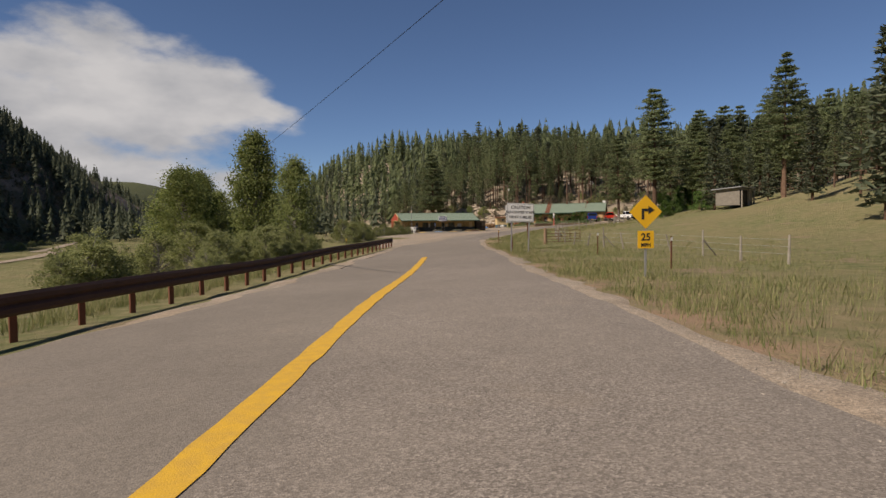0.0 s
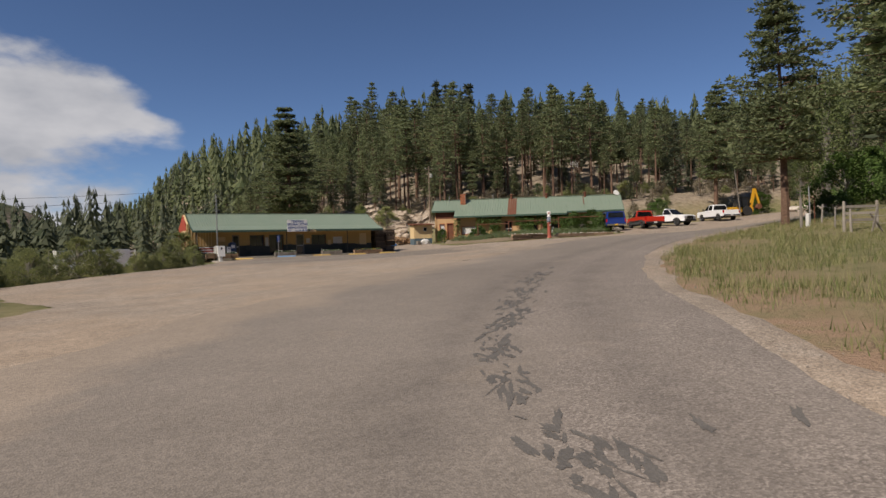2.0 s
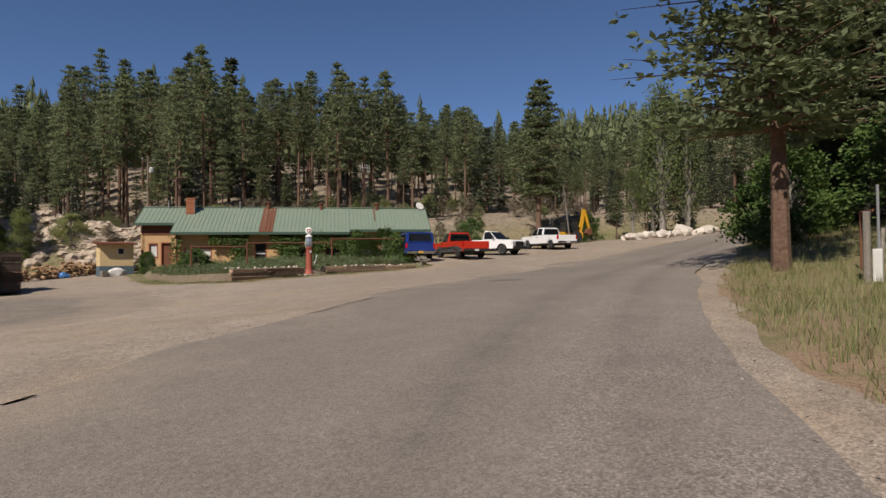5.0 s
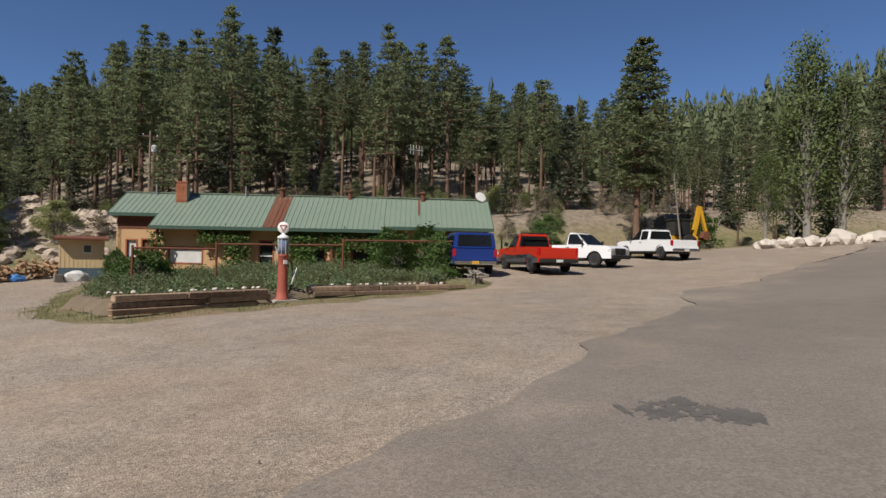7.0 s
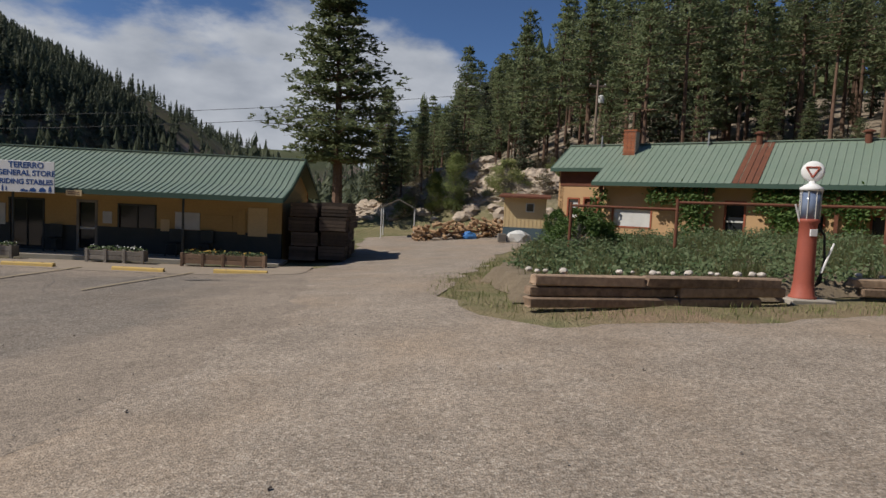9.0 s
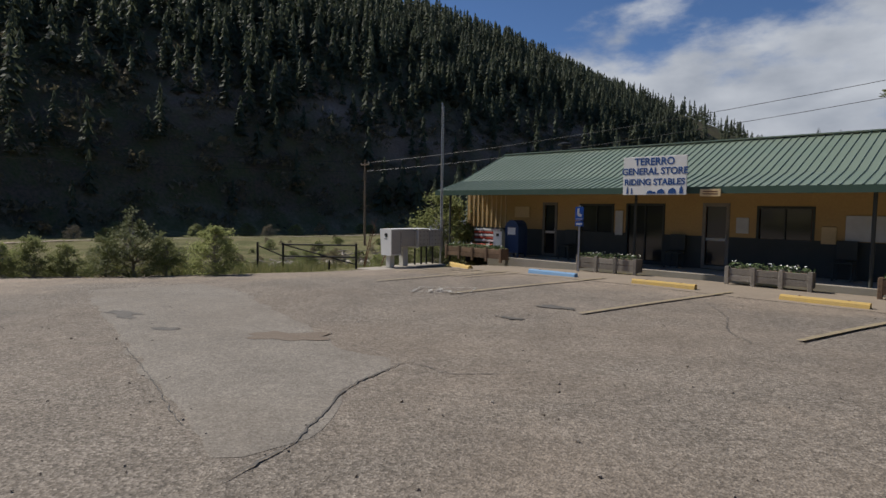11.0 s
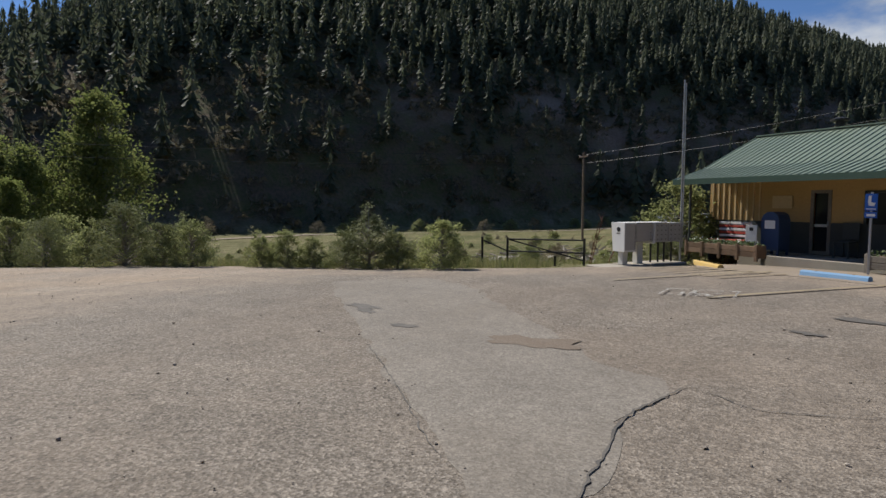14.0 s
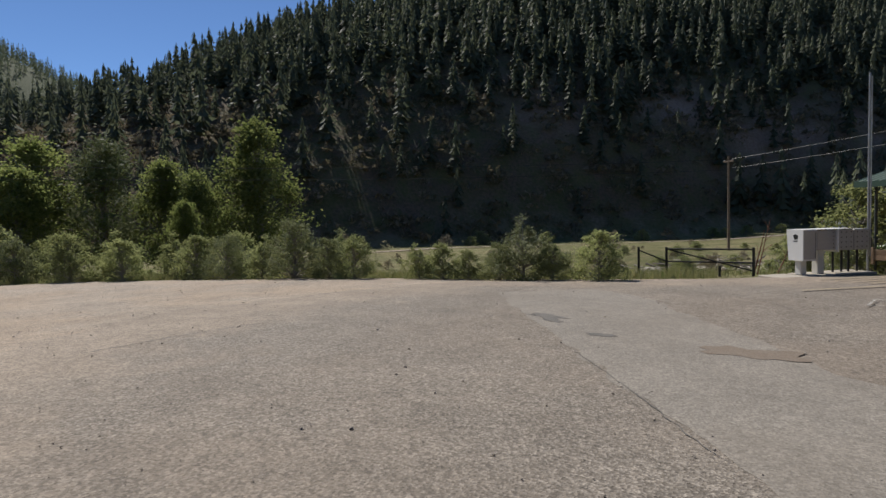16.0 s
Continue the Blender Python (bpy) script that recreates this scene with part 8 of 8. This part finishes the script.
def hill_scrub():
    """Low scrub between the conifers: ragged heaps of leaf clusters."""
    rng = np.random.default_rng(8)
    spots = np.array(scatter(7000, -200, -76, -110, 260, lambda X, Y, r: (hill_west(X, Y) > 0.2) & (r < 0.95 - 0.7 * smooth01((hill_west(X, Y) - 25) / 20)), 9))
    n, k = len(spots), 34
    size = rng.uniform(0.7, 2.4, (n, 1, 1))
    c = rng.normal(0, 1, (n, k, 3))
    c /= np.linalg.norm(c, axis=2, keepdims=True)
    c *= rng.uniform(0.3, 1.0, (n, k, 1)) ** 0.5
    c[:, :, 2] = np.abs(c[:, :, 2]) * 0.8
    c = c * size * np.array([1.25, 1.25, 1.0]) + spots[:, None, :]
    tri3 = c[:, :, None, :] + rng.normal(0, 0.26, (n, k, 3, 3)) * size[:, :, :, None] * 0.75
    V = tri3.reshape(-1, 3)
    F = np.arange(len(V)).reshape(-1, 3)
    tagged(sheet("hill_scrub", V.tolist(), F.tolist(), M["dry_brush_shade"]), "scrub and low oak, coloured darker for the hillside's shade", "scrub", kind="stuff")


hill_scrub()
far_woods("far_forest_mountain", scatter(2200, -900, -420, -760, -170, lambda X, Y, r: (np.hypot(X + 700, Y + 490) < 420) & (np.hypot(X, Y) > 430), 6), 6, "distant forest on the low mountain down the valley", 12, 20, M["spruce"], 4)
far_woods("far_forest_valley", scatter(1500, -90, 60, 70, 700, lambda X, Y, r: (hill_north(X, Y) < 30) & (Y > 75), 3), 3, "distant conifers down the valley", 9, 15, M["spruce"])
far_woods("far_forest_east", scatter(1900, 70, 330, -330, 60, lambda X, Y, r: (np.hypot(X - 20, Y + 25) > 105) & (hill_east(X, Y) > 0.3) & (hill_north(X, Y) < 3), 4), 4, "pine forest on the slope beyond the meadow", 11, 18, M["needles"])


def broad_mesh(h, seed, wide=0.28, clumps=46, leaves=70, size=0.16, low=0.12, mat_=None, bark=None, bush=False):
    """A broad-leaved tree or bush: forked limbs, clumps of leaves with gaps between."""
    rng = random.Random(seed)
    TV, TF, V, F = [], [], [], []
    top = Vector((rng.uniform(-0.05, 0.05) * h, rng.uniform(-0.05, 0.05) * h, h * 0.8))
    tube(TV, TF, (0, 0, 0), top * 0.5, 0.024 * h + 0.02, 0.015 * h, 7)
    tube(TV, TF, top * 0.5, top, 0.015 * h, 0.004 * h, 6)
    for i in range(clumps):
        f = low + (1 - low) * rng.random() ** 0.85
        prof = math.sqrt(max(0.05, 1 - f * f)) if bush else math.sin(math.pi * min(1, 0.12 + 0.86 * f)) ** 0.65
        a = rng.uniform(0, 6.28)
        lobe = 0.85 + 0.5 * noise.noise((math.cos(a) * 1.5 + seed, math.sin(a) * 1.5, f * 2.5)) if bush else 0.82 + 0.3 * noise.noise((math.cos(a) * 1.3 + seed, math.sin(a) * 1.3, f * 3.5))
        r = h * wide * prof * lobe * math.sqrt(rng.uniform(0.15, 1.0))
        tall = 1.0 + 0.38 * noise.noise((math.cos(a) * 1.2 * r / h * 3 + seed * 1.7, math.sin(a) * 1.2 * r / h * 3, 4.0)) if bush else 1.0
        c = Vector((math.cos(a) * r, math.sin(a) * r, h * f * tall)) + top * (f * 0.1)
        tube(TV, TF, Vector((0, 0, h * max(0.05, f - 0.22))) + top * 0.05, c, 0.006 * h + 0.006, 0.004, 4)
        s = h * rng.uniform(0.05, 0.1) * (1.3 - 0.5 * f)
        for _ in range(leaves):
            d = Vector((rng.gauss(0, 1), rng.gauss(0, 1), rng.gauss(0, 0.8))) * s * 0.75
            leaf(V, F, c + d, size * rng.uniform(0.7, 1.3), rng)
    tm, cm = bpy.data.meshes.new("trunk"), bpy.data.meshes.new("crown")
    tm.from_pydata(TV, [], TF)
    cm.from_pydata(V, [], F)
    tm.materials.append(bark or M["pale_bark"])
    cm.materials.append(mat_ or M["leaves"])
    return tm, cm


COTTON = [broad_mesh(9, 100 + i, 0.27 + 0.03 * i, 85, 170, 0.11, 0.1) for i in range(3)]
ASPEN = [broad_mesh(13, 110 + i, 0.15, 70, 70, 0.12, 0.2, M["aspen"]) for i in range(2)]
BUSH = [broad_mesh(2.2, 120 + i, 0.6, 95, 75, 0.042, 0.03, M["willow"], bush=True) for i in range(4)]
OAK = [broad_mesh(3.5, 130 + i, 0.6, 75, 80, 0.085, 0.03, M["vine"], bush=True) for i in range(2)]


BRUSH = [broad_mesh(2.0, 140 + i, 0.6, 50, 34, 0.055, 0.03, M["dry_brush"], bush=True) for i in range(3)]


def near_trees():
    rng = random.Random(55)
    big = "tall ponderosa pine with open whorled branches"
    for x, y, k, s, w in ((15.20, 24.30, 0, 1.05, 1.6), (62.99, -1.55, 1, 1.0, 1.15), (27.36, -32.04, 2, 0.8, 1.15), (30.03, -37.40, 1, 1.15, 1.2), (42.60, -32.47, 0, 0.9, 1.3), (38.89, -35.72, 2, 0.8, 1.3), (37.2, -54.2, 0, 1.1, 1.1), (46.63, -28.92, 1, 1.05, 1.2), (52.03, -28.07, 2, 1.1, 1.15), (57.14, -27.64, 0, 1.1, 1.1), (63.74, -27.42, 1, 1.2, 1.1), (71.82, -27.51, 2, 1.2, 1.1), (35.58, -40.74, 0, 0.68, 1.3), (44.50, -38.14, 2, 0.75, 1.3), (53.65, -35.06, 1, 0.85, 1.3), (79.88, -26.50, 0, 1.2, 1.1), (87.92, -26.50, 1, 1.2, 1.1)):
        plant(NEAR_PINES[k], "pine_tree", x, y, big, "pine tree", "large pines by the road", rng.uniform(0, 360), s, w)
    for x, y, s in ((39.08, -46.63, 0.55), (74.10, -9.53, 0.5), (78.74, -10.51, 0.55), (30.46, -49.19, 0.8), (35.66, -53.09, 0.5), (40.48, -41.17, 0.6)):
        plant(rng.choice(FIRS), "fir_tree", x, y, "dark fir tree at the edge of the meadow", "fir tree", "firs round the meadow", rng.uniform(0, 360), s, 1.15)
    for i in range(95):
        x, y = rng.uniform(15, 75), rng.uniform(-100, -45)
        if hill_east(x, y) + 0.05 * (x - 15) < 0.9 or (x - 13) * 0.9 + (y + 92) * 0.12 < 0 or (abs(x - 30.5) < 6 and abs(y + 54) < 5):
            continue
        REST.append((rng.choice(MID_PINES + FIRS), x, y, rng.uniform(0, 360), rng.uniform(0.5, 0.8), 1.1))
    for x, y, s in ((13.45, -83.90, 1.0), (15.45, -87.43, 1.15), (17.44, -83.94, 1.1), (12.96, -90.42, 1.0), (19.95, -87.95, 1.15), (12.17, -94.93, 1.1)):
        plant(rng.choice(FIRS), "fir_tree", x, y, "dark fir tree at the edge of the meadow", "fir tree", "firs round the meadow", rng.uniform(0, 360), s, 1.2)
    for i in range(150):
        x, y = rng.uniform(72, 130), rng.uniform(-60, 12)
        if -27 < y + 0.02 * (x - 72) < -9 and x < 100:
            continue
        REST.append((rng.choice(MID_PINES + FIRS), x, y, rng.uniform(0, 360), rng.uniform(0.85, 1.2) if y < -14 else rng.uniform(0.3, 0.52), 1.1))
    for x, y, s in ((47.0, -31.0, 1.1), (50.5, -29.6, 1.15), (56.0, -28.8, 1.2), (60.5, -28.0, 1.15), (66.5, -27.6, 1.2)):
        plant(rng.choice(FIRS), "fir_tree", x, y, "dark fir tree shading the edge of the road", "fir tree", "firs by the road", rng.uniform(0, 360), s, 1.35)
    for x, y, s in ((42.5, -29.0, 0.9), (46.0, -28.0, 1.1), (50.0, -27.4, 1.0), (54.5, -26.9, 1.0), (59.0, -26.6, 0.9)):
        plant(rng.choice(OAK), "oak_bush", x, y, "dense dark green scrub oak bush", "bush", "scrub oak", rng.uniform(0, 360), s, 1.2)
    for i in range(60):
        x, y = rng.uniform(97, 135), rng.uniform(-32, 4)
        REST.append((rng.choice(MID_PINES + FIRS), x, y, rng.uniform(0, 360), rng.uniform(0.7, 1.05), 1.25))
    for x, y, k, s, w in ((-29.35, -55.65, 0, 1.15, 0.85), (-35.39, -60.22, 1, 0.8, 1.0), (-28.58, -44.69, 2, 1.1, 0.8), (-26.57, -60.66, 1, 0.85, 0.9), (-35.74, -19.03, 2, 1.16, 1.01), (-34.87, -29.99, 1, 1.02, 1.04), (-36.36, -26.11, 0, 0.87, 1.04), (-30.43, -23.79, 0, 0.52, 0.99), (-35.05, -23.52, 1, 0.78, 0.99), (-37.28, -35.29, 2, 1.04, 1.21), (-32.78, -34.74, 0, 0.78, 1.21)):
        plant(COTTON[k], "cottonwood_tree", x, y, "leafy green cottonwood tree beside the river flat", "cottonwood", "cottonwoods along the river", rng.uniform(0, 360), s, w)
    plant(COTTON[1], "young_tree", 23.62, 22.00, "young light green tree before the rock bank", "tree", "", 40, 0.42, 0.9)
    plant(COTTON[0], "young_tree", 22.27, 22.78, "young light green tree before the rock bank", "tree", "", 170, 0.3, 1.0)
    for x, y, k, s, w in ((70.51, -11.44, 0, 1.1, 0.9), (73.03, -13.02, 1, 0.9, 0.9), (72.13, -9.84, 1, 0.7, 1.0), (68.86, -9.06, 0, 0.5, 1.0), (75.18, -12.22, 0, 0.8, 0.9)):
        plant(ASPEN[k], "aspen_tree", x, y, "slender open aspen with pale stems by the boulders", "aspen", "aspens by the boulders", rng.uniform(0, 360), s, w)
    spots = [(-11.45, -18.73, 0.8), (-10.13, -16.71, 0.6), (-9.82, -14.92, 0.75), (-12.81, -21.36, 0.75), (-13.75, -23.79, 0.8), (-14.69, -26.60, 0.85), (-15.00, -29.19, 0.8), 
             (-0.62, 0.55, 1.2), (-1.26, 2.21, 0.7), (-0.06, -0.57, 0.5), (-14.28, -30.78, 1.15), (-15.60, -32.75, 1.2), (-14.74, -34.50, 1.0), (-16.51, -36.16, 1.1), (-17.29, -33.73, 1.3), (-14.90, -28.99, 1.1), (-1.53, -0.94, 0.6)]
    spots += [(-8.56, -17.79, 0.62), (-7.39, -16.66, 0.9), (-6.42, -15.54, 0.62), (-5.87, -14.73, 0.62), (-9.23, -19.11, 0.7), (-10.72, -20.34, 0.75), (-11.29, -23.17, 0.7), (-12.02, -25.19, 0.8), (-12.85, -27.40, 0.75), (-13.44, -29.39, 0.7),
              (-4.60, -12.76, 0.46), (-4.13, -12.07, 0.5), (-3.56, -11.38, 0.42), (-2.88, -10.60, 0.52), (-2.42, -10.01, 0.74), (-1.83, -9.33, 0.5), (-0.82, -8.36, 0.62)]
    for x, y, s in spots:
        plant(rng.choice(BUSH), "willow_bush", x, y, "pale green willow bush at the lot edge", "bush", "bushes at the lot edge", rng.uniform(0, 360), s, 1.1)
    for i in range(46):
        f = i / 45
        x, y = -46 + 26 * f + rng.uniform(-5, 1.5), -125 + 78 * f + rng.uniform(-3, 3)
        x -= 2.5
        plant(rng.choice(BUSH), "willow_bush", x, y, "olive willow bush below the road", "bush", "bushes below the guard rail", rng.uniform(0, 360), rng.uniform(0.6, 1.25), 1.15)
    for x, y, s in ((37.58, -30.12, 1.0), (34.37, -30.48, 0.35), (39.39, -33.21, 1.1), (32.30, -37.83, 0.7), (28.74, -41.36, 0.6), (31.87, -45.25, 0.8), (27.58, 7.63, 0.4), (67.10, -5.11, 0.7), (57.99, 3.53, 0.8), (26.21, -1.87, 0.45), (27.01, -1.27, 0.4), (36.62, -7.70, 0.5), (35.26, -6.85, 0.5), (37.54, -5.92, 0.6), (36.03, -5.06, 0.55)):
        plant(rng.choice(OAK), "oak_bush", x, y, "dense dark green scrub oak bush", "bush", "scrub oak", rng.uniform(0, 360), s, 1.1)
    for x, y, s in ((-25.98, -45.64, 1.3), (-28.00, -41.72, 1.5), (-30.47, -46.69, 1.6), (-25.03, -39.69, 1.1), (-31.99, -39.80, 1.5), (-28.99, -35.79, 1.3), (-33.98, -44.77, 1.7), (-24.41, -49.58, 1.2)):
        plant(rng.choice(BUSH), "willow_bush", x, y, "olive willow bush below the road", "bush", "bushes below the guard rail", rng.uniform(0, 360), 0.7 * s, 1.15)
    # low scrub in the river flat and at the foot of the far hill
    for i in range(120):
        x, y = -2 - 40 * rng.random() ** 1.6, rng.uniform(-30, 22)
        if inside(np.array([x]), np.array([y]), LOT)[0] or x > -2 - 0.72 * (-5 - y):
            continue
        plant(rng.choice(BUSH + BRUSH), "low_shrub", x, y, "low olive shrub in the river meadow", "bush", "shrubs in the river meadow", rng.uniform(0, 360), rng.uniform(0.12, 0.36), 1.5, 0.05)
    for i in range(30):
        y = -60 + 150 * (i + rng.random() * 2) / 30
        plant(rng.choice(BUSH + BRUSH), "foot_bush", -79.5 + rng.uniform(-3, 2.5), y, "dark bush at the foot of the shaded hill", "bush", "bushes at the hill foot", rng.uniform(0, 360), rng.uniform(0.3, 1.0), 1.6)
    # brown brush on the bank behind the houses
    for i in range(150):
        x = rng.uniform(20, 78)
        y = 21 - (x - 17) * 0.46 + rng.uniform(3.5, 24)
        plant(rng.choice(BRUSH if rng.random() < 0.75 else BUSH), "brush", x, y, "dry grey-green brush on the bank", "bush", "brush on the bank", rng.uniform(0, 360), rng.uniform(0.4, 1.1), 1.25)
    # young trees between the tall ones
    for i in range(55):
        x = rng.uniform(18, 85)
        y = 21 - (x - 17) * 0.46 + rng.uniform(7, 45)
        REST.append((rng.choice(FIRS + MID_PINES), x, y, rng.uniform(0, 360), rng.uniform(0.2, 0.5), 1.35))


near_trees()


def joined_pines():
    """The trees that stand too far in to be told apart, in one mesh of trunks and crowns."""
    data = {}
    for tm, cm in MID_PINES + FIRS:
        for me in (tm, cm):
            v = np.empty(len(me.vertices) * 3, np.float32)
            me.vertices.foreach_get("co", v)
            f = np.empty(len(me.loops), np.int32)
            me.loops.foreach_get("vertex_index", f)
            data[me.name] = (v.reshape(-1, 3), f.reshape(-1, 4))
    V, F, mats, base = [], [], [], 0
    order = [M["bark"], M["needles"], M["spruce"]]
    for meshes, x, y, turn, s, wide in REST:
        c, n = math.cos(radians(turn)), math.sin(radians(turn))
        for me in meshes:
            v, f = data[me.name]
            p = np.c_[(v[:, 0] * c - v[:, 1] * n) * s * wide + x, (v[:, 0] * n + v[:, 1] * c) * s * wide + y, v[:, 2] * s + H(x, y) - 0.1]
            V.append(p)
            F.append(f + base)
            mats.append(np.full(len(f), order.index(me.materials[0]), np.int32))
            base += len(v)
    ob = sheet("forest_pines", np.concatenate(V).tolist(), np.concatenate(F).tolist(), order[0])
    for m in order[1:]:
        ob.data.materials.append(m)
    ob.data.polygons.foreach_set("material_index", np.concatenate(mats))
    tagged(ob, "deeper rows of pines and firs on the slopes", "forest", kind="stuff")


joined_pines()


def grass():
    """Tufts of dry and green grass along the verge, the meadow and the lot's edge."""
    rng = np.random.default_rng(20)
    V, F = [], []

    def add(x, y, n, hmin, hmax):
        z = height(x, y)
        for xi, yi, zi in zip(x, y, z):
            for _ in range(n):
                a, lean = rng.uniform(0, 6.28), rng.uniform(0.1, 0.9)
                h = rng.uniform(hmin, hmax)
                bx, by = xi + rng.normal(0, 0.1), yi + rng.normal(0, 0.1)
                w = rng.uniform(0.004, 0.010)
                dx, dy = math.cos(a), math.sin(a)
                k = len(V)
                V.extend([(bx - dy * w, by + dx * w, zi - 0.03), (bx + dy * w, by - dx * w, zi - 0.03), (bx + dx * lean * h, by + dy * lean * h, zi + h)])
                F.append((k, k + 1, k + 2))
    # right verge
    m = 40000
    i = rng.integers(0, len(ROAD_R) - 1, m)
    off = 0.5 + rng.exponential(4.6, m) + 0.5 * rng.random(m)
    d = ROAD_R[np.minimum(i + 1, len(ROAD_R) - 1)] - ROAD_R[i]
    d /= np.linalg.norm(d, axis=1)[:, None]
    p = ROAD_R[i] + np.c_[d[:, 1], -d[:, 0]] * off[:, None] + d * rng.uniform(-0.5, 0.5, m)[:, None]
    ok = (p[:, 0] < 40) & (p[:, 1] > -125) & (np.sin(p[:, 0] * 0.9 + 2 * np.sin(p[:, 1] * 0.55)) + np.sin(p[:, 1] * 0.7) + rng.normal(0, 0.6, m) > -0.75)
    p = p[ok]
    add(p[:, 0], p[:, 1], 8, 0.05, 0.24)
    # taller seed heads and green weeds here and there
    tall = p[rng.random(len(p)) < 0.12]
    add(tall[:, 0], tall[:, 1], 4, 0.25, 0.5)
    # strip under the guard rail and lot edge on the west
    q = resample([(-42.47, -117.21), (-34.94, -98.70), (-28.40, -81.92), (-21.86, -67.20), (-18.32, -57.61)], 0.1)
    q = q[rng.integers(0, len(q), 1800)] + rng.normal(0, 0.35, (1800, 2)) + np.array([-0.6, 0.2])
    add(q[:, 0], q[:, 1], 8, 0.15, 0.6)
    q = resample([(-12.74, -31.77), (-12.60, -24.79), (-10.24, -18.92), (-8.19, -14.89), (-5.48, -11.72), (-2.12, -7.98), (0.02, -5.64)], 0.05)
    q = q[rng.integers(0, len(q), 5200)] + rng.normal(0, 0.6, (5200, 2)) + np.array([-0.75, 0.25])
    add(q[:, 0], q[:, 1], 9, 0.06, 0.4)
    q = resample([(22.24, -5.79), (21.67, -9.69), (22.03, -11.99), (22.86, -12.96), (24.79, -12.98), (29.17, -12.15), (33.11, -11.91), (35.99, -11.61)], 0.05)
    q = q[rng.integers(0, len(q), 420)] + rng.normal(0, 0.3, (420, 2)) + np.array([0.15, 0.5])
    add(q[:, 0], q[:, 1], 7, 0.04, 0.13)
    # weeds on the left flank of the garden bed and on the bank below the store's end
    q = np.c_[rng.uniform(22.7, 25.2, 520), rng.uniform(-11.5, 0, 520)]
    q = q[~inside(q[:, 0], q[:, 1], LOT)]
    add(q[:, 0], q[:, 1], 8, 0.05, 0.2)
    q = np.c_[rng.uniform(-13, 0.2, 1500), rng.uniform(-22, 1.5, 1500)]
    q = q[~inside(q[:, 0], q[:, 1], LOT)]
    add(q[:, 0], q[:, 1], 8, 0.08, 0.35)
    tagged(sheet("grass", V, F, M["grass"]), "dry straw and green meadow grass tufts", "grass", kind="stuff")


grass()


def loose_stones():
    """Loose stones on the lot, the drive and the road's edge, thickest along the edges."""
    rng = np.random.default_rng(44)
    V, F = [], []
    tet = np.array([(1, 0, -0.4), (-0.5, 0.87, -0.4), (-0.5, -0.87, -0.4), (0.35, 0.6, 0.45), (-0.7, 0, 0.45), (0.35, -0.6, 0.45)])
    tri_ = [(0, 1, 3), (1, 4, 3), (1, 2, 4), (2, 5, 4), (2, 0, 5), (0, 3, 5), (3, 4, 5)]
    pts = [np.c_[rng.uniform(-8, 30, 4000), rng.uniform(-27, -3, 4000)]]
    pts[0] = pts[0][inside(pts[0][:, 0], pts[0][:, 1], LOT)]
    i = rng.integers(0, len(ROAD_R) - 1, 4200)
    d = np.gradient(ROAD_R, axis=0)[i]
    d /= np.linalg.norm(d, axis=1)[:, None]
    e = ROAD_R[i] + np.c_[d[:, 1], -d[:, 0]] * rng.normal(0.1, 0.5, 4200)[:, None] + d * rng.uniform(-0.4, 0.4, 4200)[:, None]
    pts.append(e[e[:, 0] < 45])
    pts = np.concatenate(pts)
    z = height(pts[:, 0], pts[:, 1]) + 0.045
    for (x, y), zz in zip(pts, z):
        s = min(0.022, 0.006 + rng.exponential(0.004))
        a = rng.uniform(0, 6.28)
        c, n = math.cos(a), math.sin(a)
        q = tet * s * rng.uniform(0.7, 1.3, (6, 3))
        k = len(V)
        V.extend(np.c_[q[:, 0] * c - q[:, 1] * n + x, q[:, 0] * n + q[:, 1] * c + y, q[:, 2] * 0.8 + zz + 0.2 * s].tolist())
        F.extend((k + i0, k + i1, k + i2) for i0, i1, i2 in tri_)
    tagged(sheet("loose_stones", V, F, M["stones"]), "loose small stones strewn on gravel and asphalt", "gravel", kind="stuff")


loose_stones()
